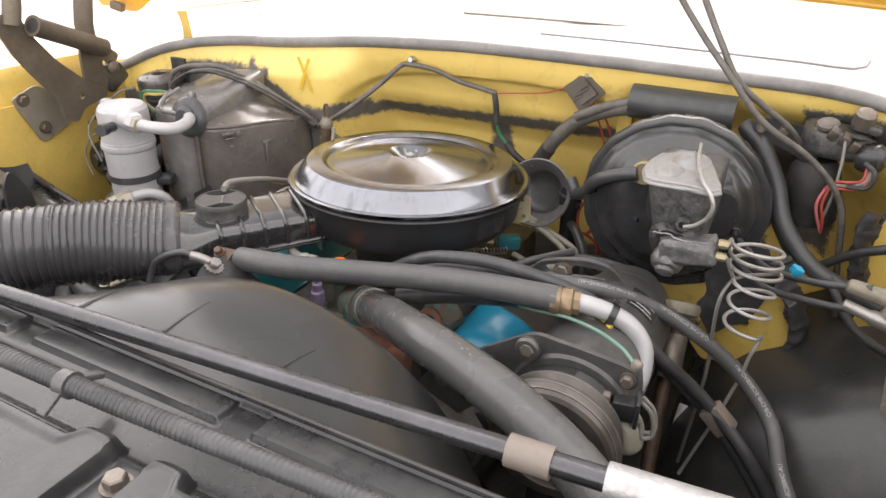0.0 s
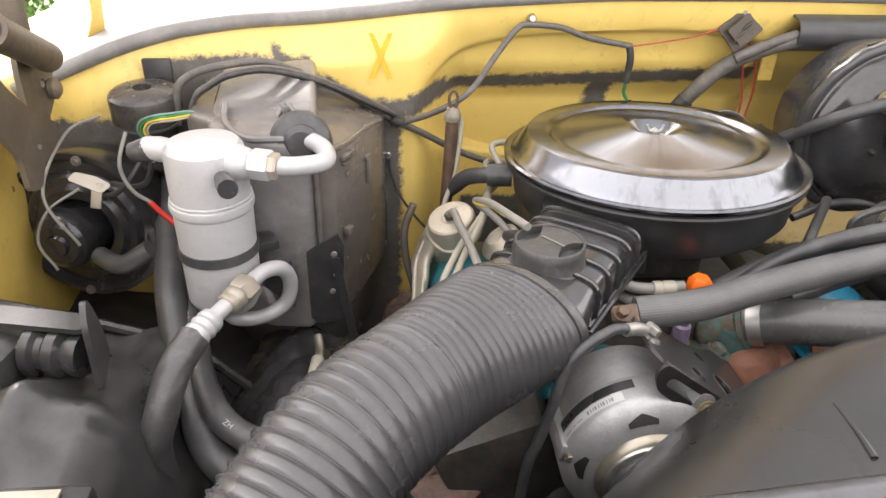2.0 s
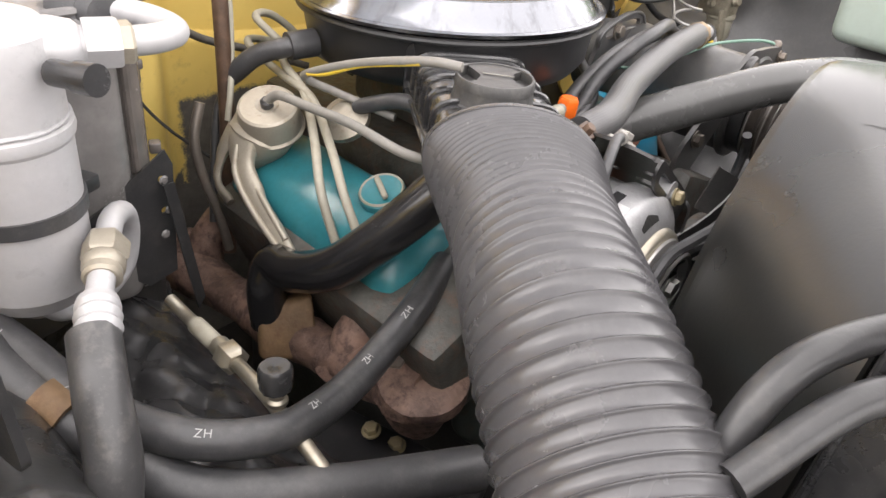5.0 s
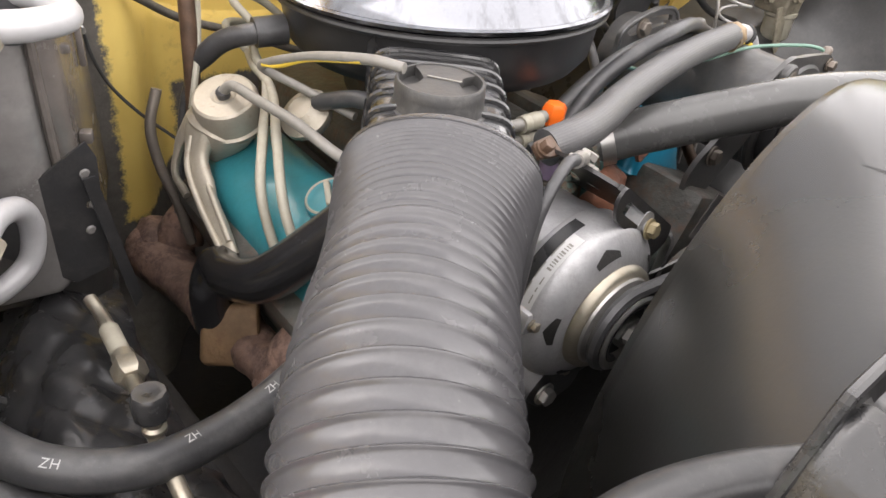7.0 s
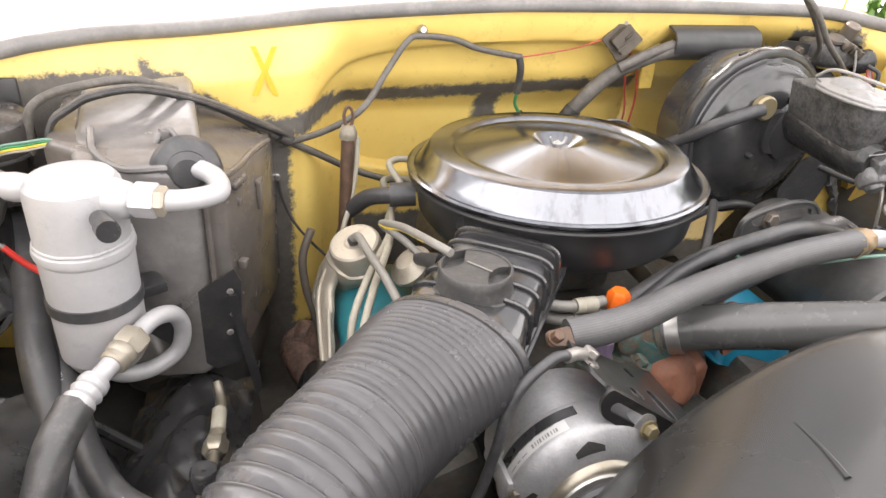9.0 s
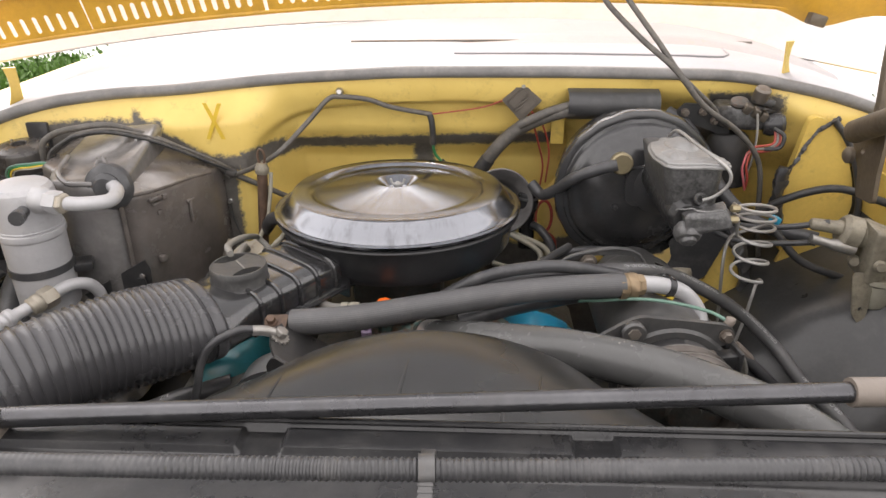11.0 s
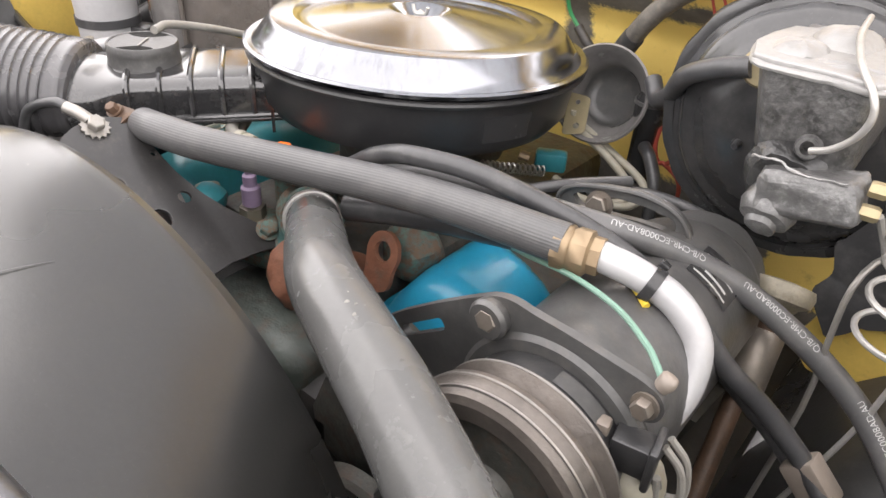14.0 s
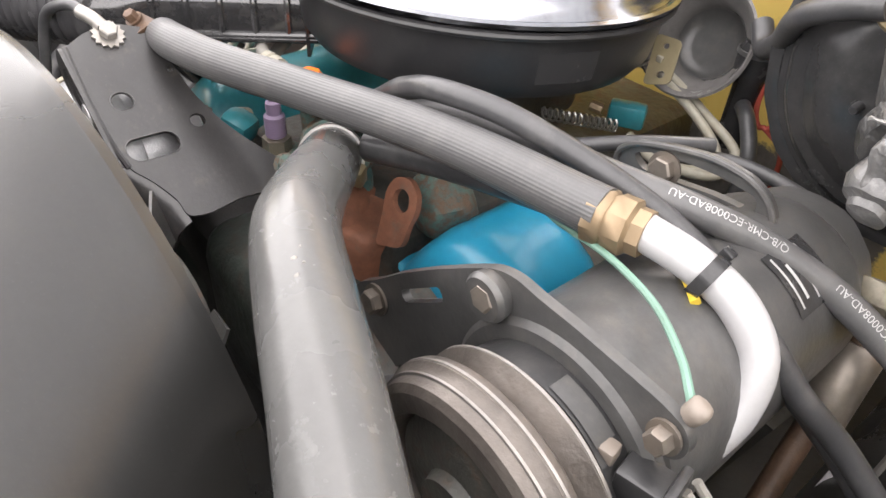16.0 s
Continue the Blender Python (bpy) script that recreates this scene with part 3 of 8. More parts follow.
def support_height(x, y):
    z = 1.124 + 0.006 * smooth(-0.556, -0.552, y)
    # flat pads beside the shroud with gaps between them
    gap = sum(smooth(0.017, 0.013, abs(x - c)) for c in (-0.47, -0.25, -0.03, 0.199, 0.42, 0.64))
    z += 0.005 * smooth(-0.580, -0.576, y) * smooth(-0.553, -0.557, y) * (1 - gap)
    # hollow under the loom
    z -= 0.006 * smooth(-0.632, -0.622, y) * smooth(-0.584, -0.592, y)
    # front plateau with two rounded fingers either side of a bolt pocket
    edge = -0.638
    pocket = 0.0
    for c in (-0.32, 0.167, 0.60):
        for d in (-0.031, 0.031):
            edge += 0.017 * smooth(0.020, 0.006, abs(x - c - d))
        pocket += smooth(0.019, 0.014, abs(x - c)) * smooth(-0.690, -0.682, y)
    up = smooth(edge + 0.003, edge - 0.004, y)
    rim = smooth(edge - 0.013, edge - 0.008, y) * up
    return z + (0.013 * up + 0.002 * rim) * (1 - pocket) - 0.07 * smooth(-0.745, -0.765, y)


def support_point(x, v):
    y = -0.548 if v < 0 else -0.550 - 0.215 * v
    z = 1.02 if v < 0 else support_height(x, y)
    return V(x, y, z - 0.16 * smooth(-0.27, -0.34, x))


part("support_panel", sheet(support_point, [*steps(-0.78, -0.12, 80), *steps(-0.11, 0.27, 300), *steps(0.28, 0.78, 80)], [-1, *steps(0, 0.72, 100), *steps(0.74, 1, 8)], 0.003), SUPPORT, support)
part("inner_bead", sweep([V(x, -0.5515, 1.1315 - 0.16 * smooth(-0.27, -0.34, x)) for x in steps(-0.78, 0.78, 80)], 0.0024, 8), SUPPORT, support)
part("bolt", hexbolt((0.169, -0.648, 1.1235), (0, 0, 1), 0.0068, 0.008), BOLT, support)
for x in (0.05, 0.31):
    # dark disc laid on the panel as the shade inside a hole
    part("drain_hole", lathe([(0, 0), (0.0016, 0), (0.0016, 0.0004), (0, 0.0004)], (x, -0.562, 1.1291), (0, 0, 1), 12), DARK, support)
part("grille_back", box((1.5, 0.02, 0.5), pose(0, -0.60, 0.80), 0.004), DARK, support)

# fan shroud: round at the fan, squared off at the radiator
shroud = thing("fan_shroud", (0.06, -0.45, 0.66), "dusty black moulded plastic fan shroud", "fan shroud")
SHROUD_C, SHROUD_R = V(0.068, -0.4095, 0.8632), 0.251


def shroud_point(a, v):
    c, s = math.cos(a), math.sin(a)
    k = ((abs(c) / 0.345) ** 4 + (abs(s) / 0.222) ** 4) ** -0.25
    square = V(0.05 + k * c, -0.545, 0.885 + k * s)
    ring = SHROUD_C + V(SHROUD_R * c, SHROUD_R * (0.0785 * c + 0.028 * s), SHROUD_R * s)
    if v <= 1:
        t = v ** 0.85
        q = square.lerp(ring, t)
        q.z += 0.012 * math.sin(math.pi * t) * max(0, s)
        return q
    return ring + V(0, 0.006 * (v - 1), 0) - V(c, 0, s) * 0.004 * (v - 1)


part("shell", sheet(shroud_point, [2 * math.pi * i / 96 for i in range(97)], [*steps(0, 1, 14), 1.02, 1.1, 1.4, 2.0], 0.003), SHROUD, shroud, angle=50)
for x in (-0.07, 0.058, 0.19):
    a = math.acos((x - 0.055) / 0.30)
    part("rib", sweep([shroud_point(a, v) - V(0, 0, 0.0006) for v in steps(0.2, 0.55, 8)], lambda s, L: 0.0018 * (1 - s / L) + 0.0008, 8), SHROUD, shroud)

# cooling fan
fan = thing("cooling_fan", (0.06, -0.36, 0.885), "black steel cooling fan behind the shroud", "fan")
part("hub", lathe([(0, -0.03), (0.05, -0.03), (0.06, 0.0), (0.05, 0.03), (0, 0.03)], (0.06, -0.37, 0.885), (0, 1, 0), 24), DARK_CAST, fan)
for k in range(6):
    a = 2 * math.pi * k / 6 + 0.02
    r = V(math.cos(a), 0, math.sin(a))
    tn = V(-math.sin(a), 0, math.cos(a))

    def blade(u, v, r=r, tn=tn):
        rad = 0.05 + 0.045 * u
        w = 0.035 + 0.02 * u
        return V(0.06, -0.37, 0.885) + r * rad + tn * (w * v) + V(0, 0.022 * v * (1 - 0.4 * u) + 0.008 * v * v, 0)

    part("blade", sheet(blade, steps(0, 1, 6), steps(-1, 1, 6), 0.002), BRACKET, fan)

# ---- air cleaner ----
AC = V(0.009, -0.013, 1.077)
AC_UP = V(-0.013, 0.054, 1).normalized()
cleaner = thing("air_cleaner", (0.009, -0.013, 1.0), "round black air cleaner with a polished steel lid", "air cleaner")
part("pan", lathe([(0.0, -0.062), (0.125, -0.062), (0.150, -0.058), (0.160, -0.045), (0.1655, -0.006), (0.172, -0.003), (0.172, -0.0005), (0.10, -0.0005)], AC, AC_UP, 96), PAN, cleaner, "satin black pan")
PAN_R = ((-0.050, 0.1590), (-0.045, 0.1604), (-0.006, 0.1659))
part("pan_label", sheet(lambda a, h: AC + AC_UP * h + V(lerp_table(PAN_R, h) * math.cos(a), lerp_table(PAN_R, h) * math.sin(a), -lerp_table(PAN_R, h) * (-0.013 * math.cos(a) + 0.054 * math.sin(a))), steps(radians(-27), radians(-9), 8), steps(-0.043, -0.018, 4)), PLASTIC, cleaner, "dark worn label")
lid = part("lid", lathe([(0.10, 0.0005), (0.172, 0.0005), (0.1745, 0.002), (0.1745, 0.005), (0.1715, 0.0065), (0.1665, 0.0055), (0.163, 0.0085), (0.1605, 0.012), (0.150, 0.0262), (0.1475, 0.0285), (0.1435, 0.0295), (0.126, 0.0300), (0.1225, 0.0285), (0.119, 0.0255), (0.114, 0.0242), (0.108, 0.0250), (0.090, 0.0278), (0.072, 0.0308), (0.036, 0.0368), (0.0325, 0.0374), (0.0300, 0.0366), (0.016, 0.0268), (0.0, 0.0270)], AC, AC_UP, 128), CHROME, cleaner, "polished steel lid", angle=24)
nut = lathe([(0, 0.026), (0.006, 0.026), (0.006, 0.033), (0.003, 0.035), (0, 0.037)], AC, AC_UP, 12)
for s in (-1, 1):
    tube([AC + AC_UP * 0.030 + V(s * 0.003, 0, 0), AC + AC_UP * 0.034 + V(s * 0.008, 0, 0), AC + AC_UP * 0.040 + V(s * 0.010, 0, 0)], 0.0019, 8, 4, nut)
part("wing_nut", nut, STEEL, cleaner)
part("lid_seam", sweep([AC + AC_UP * -0.0045 + V(0.170 * math.cos(a), 0.170 * math.sin(a), -0.170 * (-0.013 * math.cos(a) + 0.054 * math.sin(a))) for a in [2 * math.pi * k / 96 for k in range(97)]], 0.003, 8), PAN, cleaner)

# snorkel
SN_DIR = V(-0.60, -0.80, 0).normalized()
SN_SIDE = V(0.80, -0.60, 0)
SN0 = V(-0.085, -0.125, 1.040)


def snorkel_point(u, a, half_w=0.0525, half_h=0.026):
    """u: metres along the snorkel; a: angle round it. Square at the pan, round at the mouth."""
    c, s = math.cos(a), math.sin(a)
    k = ((abs(c) / half_w) ** 5 + (abs(s) / half_h) ** 5) ** (-1 / 5)
    sq = (k * c, k * s)
    t = smooth(0.13, 0.185, u)
    rd = (0.060 * c, 0.036 * s - 0.002)
    w, h = sq[0] + (rd[0] - sq[0]) * t, sq[1] + (rd[1] - sq[1]) * t
    return SN0 + SN_DIR * u + SN_SIDE * w + V(0, 0, h - 0.01 * u)


us = steps(-0.02, 0.2, 36)
snorkel = part("snorkel", sheet(snorkel_point, us, [2 * math.pi * (k + 0.5) / 64 for k in range(65)], 0.002), SNORKEL, cleaner, "ribbed black snorkel", angle=30)
for u in (0.022, 0.050, 0.078, 0.106, 0.134):
    rib = sweep([snorkel_point(u, radians(b), 0.0530, 0.0268) for b in range(-14, 195, 4)], 0.0030, 8)
    part("rib", rib, SNORKEL, snorkel)
for side in (-1, 1):
    part("side_seam", sweep([SN0 + SN_DIR * u + SN_SIDE * (0.0535 * side) + V(0, 0, -0.012 - 0.01 * u) for u in steps(-0.015, 0.150, 10)], 0.0028, 8), SNORKEL, snorkel)
part("end_flange", plate(rounded([(-0.060, -0.030), (0.060, -0.030), (0.060, 0.026), (0.050, 0.034), (-0.050, 0.034), (-0.060, 0.026)], 0.004), 0.003, frame_of(SN0 + SN_DIR * 0.004, SN_SIDE, SN_DIR)), SNORKEL, cleaner, "upright snorkel flange")
part("seam_flange", box((0.160, 0.118, 0.004), frame_of(SN0 + SN_DIR * 0.072 + V(0, 0, -0.016), SN_DIR + V(0, 0, -0.01)), 0.0015), SNORKEL, cleaner)
CAP = V(-0.160, -0.221, 1.0575)
cap = part("valve_cap", lathe([(0, 0), (0.039, 0), (0.040, 0.002), (0.039, 0.005), (0.0345, 0.007), (0.0335, 0.010), (0.0325, 0.0185), (0, 0.0185)], CAP, (0, 0.02, 1), 48), SNORKEL_CAP, cleaner, "round black cap on the snorkel")
part("skirt", lathe([(0.0300, 0.018), (0.0330, 0.018), (0.0328, 0.0255), (0.0318, 0.0268), (0.0302, 0.0265), (0.0298, 0.018)], CAP, (0, 0.02, 1), 48), SNORKEL_CAP, cap)
grip_edge = [(0.0312 * math.cos(radians(t)), 0.0312 * math.sin(radians(t))) for t in range(38, 146, 12)]
grip_edge += [(-0.0165, 0.012), (-0.0125, 0.0), (-0.0165, -0.012)]
grip_edge += [(0.0312 * math.cos(radians(t)), 0.0312 * math.sin(radians(t))) for t in range(218, 326, 12)]
grip_edge += [(0.0165, -0.012), (0.0125, 0.0), (0.0165, 0.012)]
part("grip", plate(rounded(grip_edge, 0.003), 0.0072, frame_of(CAP + V(0, 0, 0.0185), (0.72, -0.69, 0), (0, 0.02, 1))), SNORKEL_CAP, cap)
for k in range(3):
    part("print_bar", box((0.016 - 0.003 * k, 0.0016, 0.0006), frame_of(CAP + V(0.006 - 0.004 * k, -0.004 + 0.005 * k, 0.0266), (0.62, -0.78, 0), (0, 0.02, 1))), WIRE_GREY, cap)

# ---- intake duct ----
duct_line = spline([(-0.190, -0.268, 1.041), (-0.275, -0.354, 1.049), (-0.340, -0.425, 1.047), (-0.397, -0.506, 1.017), (-0.468, -0.597, 0.992), (-0.545, -0.695, 0.946)], 260)
DUCT_R = ((0.0, 0.0640), (0.004, 0.0675), (0.022, 0.0690), (0.050, 0.0655), (0.075, 0.0612), (0.100, 0.0570), (0.120, 0.0540), (0.150, 0.0520), (0.20, 0.0522), (0.30, 0.0540), (0.60, 0.0560))
DUCT_TALL = ((0.0, 0.0390), (0.004, 0.0420), (0.035, 0.0465), (0.075, 0.0510), (0.115, 0.0525), (0.150, 0.0520), (0.20, 0.0522), (0.30, 0.0540), (0.60, 0.0560))


def duct_r(s, total):
    """Shallow ribs near the snorkel, deeper ones past the joint ring."""
    crest = lerp_table(DUCT_R, s)
    if s < 0.016:
        return crest + 0.0010 * math.exp(-((s - 0.006) / 0.003) ** 2)
    k = (s - 0.016) / 0.0081 if s < 0.146 else 16.0 + (s - 0.146) / 0.0104
    f = k - math.floor(k)
    deep = 0.0029 - 0.0002 * smooth(0.10, 0.20, s)
    rib = 0.40 * math.exp(-((f - 0.5) / 0.24) ** 2) + 0.60 * math.exp(-((f - 0.5) / 0.080) ** 2)
    return crest - deep * (1 - rib) + 0.0022 * math.exp(-((s - 0.146) / 0.0022) ** 2)


duct = thing("intake_duct", (-0.35, -0.45, 1.0), "ribbed grey-black flexible intake duct from the snorkel", "intake duct")
duct_len = [0.0]
for a, b in zip(duct_line, duct_line[1:]):
    duct_len.append(duct_len[-1] + (b - a).length)
for name, s0, s1 in (("cuff", 0.0, 0.0165), ("front_section", 0.0155, 0.1415), ("joint_ring", 0.1405, 0.1510), ("rear_section", 0.1500, 9.0)):
    piece = [(q, l) for q, l in zip(duct_line, duct_len) if s0 <= l <= s1]
    off = piece[0][1]
    part(name, sweep([q for q, l in piece], lambda s, total: duct_r(s + off, total), 48, caps=name == "cuff", squash=lambda s: lerp_table(DUCT_TALL, s + off) / lerp_table(DUCT_R, s + off)), DUCT, duct, angle=60)

# ---- accumulator ----
acc = thing("accumulator", (-0.49, -0.095, 0.93), "silver aluminium air conditioning accumulator with black band", "accumulator")
AX = V(-0.4865, -0.0945, 0.0)
part("can", lathe([(0, 0.935), (0.022, 0.936), (0.033, 0.942), (0.0395, 0.955), (0.0405, 1.060), (0.0425, 1.063), (0.0432, 1.067), (0.0425, 1.071), (0.0400, 1.073), (0.0400, 1.118), (0.0385, 1.127), (0.0340, 1.133), (0.020, 1.137), (0, 1.138)], AX, seg=56), ALU, acc, angle=20)
part("band", lathe([(0.0400, 1.008), (0.0420, 1.008), (0.0420, 1.019), (0.0400, 1.019)], AX, seg=56), RUBBER, acc, "black rubber band")
part("weld", lumpy(sweep([AX + V(0.0402 * math.cos(a), 0.0402 * math.sin(a), 1.0745) for a in [2 * math.pi * k / 72 for k in range(73)]], 0.0016, 8), 0.0007, 160, 2), ALU, acc, "uneven weld seam")
part("port_block", lathe([(0, 0), (0.018, 0), (0.0185, 0.010), (0.016, 0.022), (0.0125, 0.026), (0.0125, 0.034), (0, 0.034)], (-0.462, -0.107, 1.116), (0.93, -0.35, 0), 24), ALU, acc)
part("port_nut", lathe([(0, -0.012), (0.0150, -0.012), (0.0155, -0.010), (0.0155, 0.006), (0.0145, 0.008), (0, 0.008)], (-0.425, -0.121, 1.118), (0.93, -0.3, 0), 6), ALU, acc)
part("port_ring", lathe([(0, 0.007), (0.0135, 0.007), (0.0135, 0.014), (0.011, 0.016), (0, 0.016)], (-0.425, -0.121, 1.118), (0.93, -0.3, 0), 6), PLATED, acc, "dull gold ring")
part("outlet_pipe", tube([(-0.418, -0.123, 1.118), (-0.392, -0.120, 1.116), (-0.368, -0.098, 1.112), (-0.372, -0.066, 1.113), (-0.392, -0.042, 1.115)], 0.0095, 16, 8), ALU, acc)
part("valve_stub", lathe([(0, 0), (0.008, 0), (0.008, 0.02), (0.0095, 0.02), (0.0095, 0.034), (0, 0.034)], (-0.463, -0.135, 1.110), (0.3, -0.85, 0.1), 16), PLASTIC, acc, "black valve cap")
part("inlet_pipe", tube([(-0.490, -0.100, 0.940), (-0.478, -0.105, 0.925), (-0.450, -0.098, 0.921), (-0.424, -0.088, 0.932), (-0.416, -0.088, 0.960), (-0.422, -0.099, 0.985), (-0.438, -0.118, 0.994), (-0.455, -0.145, 0.990), (-0.480, -0.186, 0.983)], 0.0085, 16, 8), ALU, acc)
part("line_nut", lathe([(0, -0.012), (0.0130, -0.012), (0.0150, -0.009), (0.0150, 0.006), (0.0135, 0.008), (0, 0.008)], (-0.456, -0.146, 0.989), (-0.5, -0.85, -0.15), 6), PLATED, acc, "dull gold nut")
part("line_collar", lathe([(0, 0.008), (0.0125, 0.008), (0.0135, 0.010), (0.0135, 0.016), (0.0120, 0.018), (0.0125, 0.024), (0.0105, 0.026), (0, 0.026)], (-0.456, -0.146, 0.989), (-0.5, -0.85, -0.15), 24), PLATED, acc, "dull gold collar")
ferr = lathe([(0, 0), (0.0125, 0), (0.0135, 0.006), (0.0115, 0.009), (0.0140, 0.014), (0.0115, 0.019), (0.0140, 0.024), (0.0120, 0.030), (0.0, 0.030)], (-0.480, -0.186, 0.983), (-0.40, -0.88, -0.10), 24)
part("ferrule", ferr, ALU, acc)
part("hose", tube([(-0.493, -0.208, 0.979), (-0.506, -0.242, 0.965), (-0.515, -0.268, 0.938), (-0.524, -0.279, 0.903), (-0.519, -0.277, 0.846), (-0.490, -0.279, 0.79), (-0.44, -0.30, 0.72)], 0.0155, 24, 10), HOSE_STREAK, acc, "black rubber hose")

# ---- evaporator case ----
case = thing("evaporator_case", (-0.40, 0.05, 0.80), "grey-brown evaporator case on the firewall", "evaporator case")


def prism(outline, z0, z1, bevel, top=None):
    bm = plate(outline, z1 - z0, pose(0, 0, z0))
    if top:
        for v in bm.verts:
            if v.co.z > z1 - 1e-4:
                v.co.z = top(v.co.x, v.co.y)
    if bevel:
        bmesh.ops.dissolve_limit(bm, angle_limit=0.02, verts=bm.verts, edges=bm.edges)
        bmesh.ops.bevel(bm, geom=list(bm.edges), offset=bevel, segments=3, profile=0.5, affect="EDGES")
    return bm


def case_top(x, y):
    return lerp_table(((-0.54, 1.118), (-0.46, 1.120), (-0.40, 1.106), (-0.35, 1.088), (-0.30, 1.070)), x) + 0.05 * y


case_outline = [(-0.535, 0.162), (-0.535, 0.03), (-0.47, -0.022), (-0.385, -0.040), (-0.366, -0.030), (-0.348, 0.012), (-0.328, 0.07), (-0.310, 0.12), (-0.303, 0.162)]
housing = prism(case_outline, 0.862, 1.06, 0.0)
bmesh.ops.subdivide_edges(housing, edges=[e for e in housing.edges if min(v.co.z for v in e.verts) > 1.05], cuts=3, use_grid_fill=True)
for v in housing.verts:
    if v.co.z > 1.05:
        v.co.z = case_top(v.co.x, v.co.y)
bmesh.ops.bevel(housing, geom=[e for e in housing.edges if len(e.link_faces) == 2 and e.calc_face_angle() > 0.5], offset=0.008, segments=3, profile=0.5, affect="EDGES")
part("housing", housing, CASE, case, "brown housing")
part("front_column", prism([(-0.512, 0.150), (-0.506, 0.00), (-0.482, -0.038), (-0.444, -0.053), (-0.402, -0.057), (-0.386, -0.044), (-0.382, -0.01), (-0.392, 0.150)], 0.868, 1.12, 0.010, lambda x, y: 1.119 + 0.19 * (y + 0.05) - 0.006 * ((x + 0.435) / 0.05) ** 2), CASE_GREY, case, "smooth grey cover")
part("boot", lathe([(0, 0), (0.022, 0), (0.020, 0.02), (0.014, 0.026), (0, 0.026)], (-0.398, -0.030, 1.110), (0.1, -1, 0.1), 24), RUBBER, case, "black rubber boot")
part("bracket", plate([(-0.058, -0.01), (0.040, 0.045), (0.046, 0.03), (0.040, -0.075), (0.012, -0.08)], 0.002, frame_of((-0.402, -0.052, 0.955), (1, 0.1, 0), (0.0, -1, 0)), [(0.034, 0.02, 0.003, 0), (0.034, -0.01, 0.003, 0)]), SATIN_BLACK, case, "black bracket with rivets")

part("cover_lip", sweep(spline([(-0.488, 0.03, 1.130), (-0.480, -0.015, 1.122), (-0.455, -0.044, 1.116), (-0.428, -0.051, 1.117), (-0.392, -0.044, 1.116)], 6), 0.0038, 8), CASE_GREY, case)
part("flange", sweep(spline([(-0.383, -0.044, 0.88), (-0.383, -0.044, 1.10)], 4), 0.0035, 8), CASE, case)
part("flange", sweep(spline([(-0.374, -0.037, 1.094), (-0.352, 0.010, 1.088), (-0.332, 0.07, 1.083), (-0.312, 0.12, 1.077)], 6), 0.0035, 8), CASE, case)
part("grommet", lumpy(lathe([(0.030, 0.0), (0.034, 0.004), (0.031, 0.012), (0.024, 0.016), (0.016, 0.017)], (-0.398, -0.034, 1.108), (0.15, -1, 0.25), 28), 0.0012, 60, 3), RUBBER, case, "grey rubber grommet")
part("hook_bolt", hexbolt((-0.4138, -0.0103, 1.130), (0, -0.15, 1), 0.0065, 0.012), CASE_GREY, case)
part("hook", tube([(-0.424, -0.016, 1.130), (-0.4138, -0.012, 1.143), (-0.404, -0.022, 1.136), (-0.400, -0.030, 1.122)], 0.0028, 8, 6), CASE_GREY, case, "grey wire hook")

# ---- brake booster and master cylinder ----
BO, BO_AX = V(0.366, 0.092, 1.071), V(0.07, -1.0, 0.0).normalized()
booster = thing("brake_booster", (0.38, 0.15, 0.93), "round black brake booster on the firewall", "brake booster")
part("rear_shell", lathe([(0.0, -0.10), (0.068, -0.10), (0.104, -0.075), (0.1155, -0.03), (0.1205, -0.008), (0.1205, 0.004)], BO, BO_AX, 96), BOOSTER, booster)
def booster_rim(i, j):
    """A folded lip that dips between its crimps."""
    a = 2 * math.pi * i / 144
    wave = smooth(0.25, 0.75, 0.5 + 0.5 * math.cos(18 * a)) + 0.25 * math.sin(5 * a + 1)
    r, h = ((0.110, -0.006), (0.1215 + 0.0016 * wave, -0.006), (0.1240 + 0.0014 * wave, 0.001), (0.1222 + 0.001 * wave, 0.008), (0.1155, 0.0105), (0.1120, 0.0100))[j]
    m = frame_of(BO, BO_AX)
    return m @ V(h, r * math.cos(a), r * math.sin(a))


part("rim", sheet(booster_rim, range(145), range(6)), BOOSTER, booster, "crimped folded rim")
part("front_shell", lumpy(lathe([(0.1148, 0.006), (0.1112, 0.012), (0.1067, 0.013), (0.1044, 0.0175), (0.1013, 0.0215), (0.0960, 0.0240), (0.0910, 0.0250), (0.0855, 0.0285), (0.0775, 0.0350), (0.0685, 0.0405), (0.0575, 0.0445), (0.0450, 0.0465), (0.03, 0.0480), (0.0, 0.0485)], BO, BO_AX, 96), 0.0020, 21, 3), BOOSTER, booster, angle=30)
for k in range(18):
    a = 2 * math.pi * k / 18 + 0.17
    m = frame_of(BO, BO_AX) @ pose(-0.009, 0.1202 * math.cos(a), 0.1202 * math.sin(a), math.degrees(a), 0, 0)
    # solid dark block whose colour gives the slot's inner shade
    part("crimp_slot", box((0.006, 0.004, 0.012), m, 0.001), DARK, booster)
part("hub", lathe([(0.045, 0.048), (0.043, 0.056), (0.030, 0.060), (0, 0.060)], BO + V(0.025, 0, 0.02), BO_AX, 40), BOOSTER, booster)
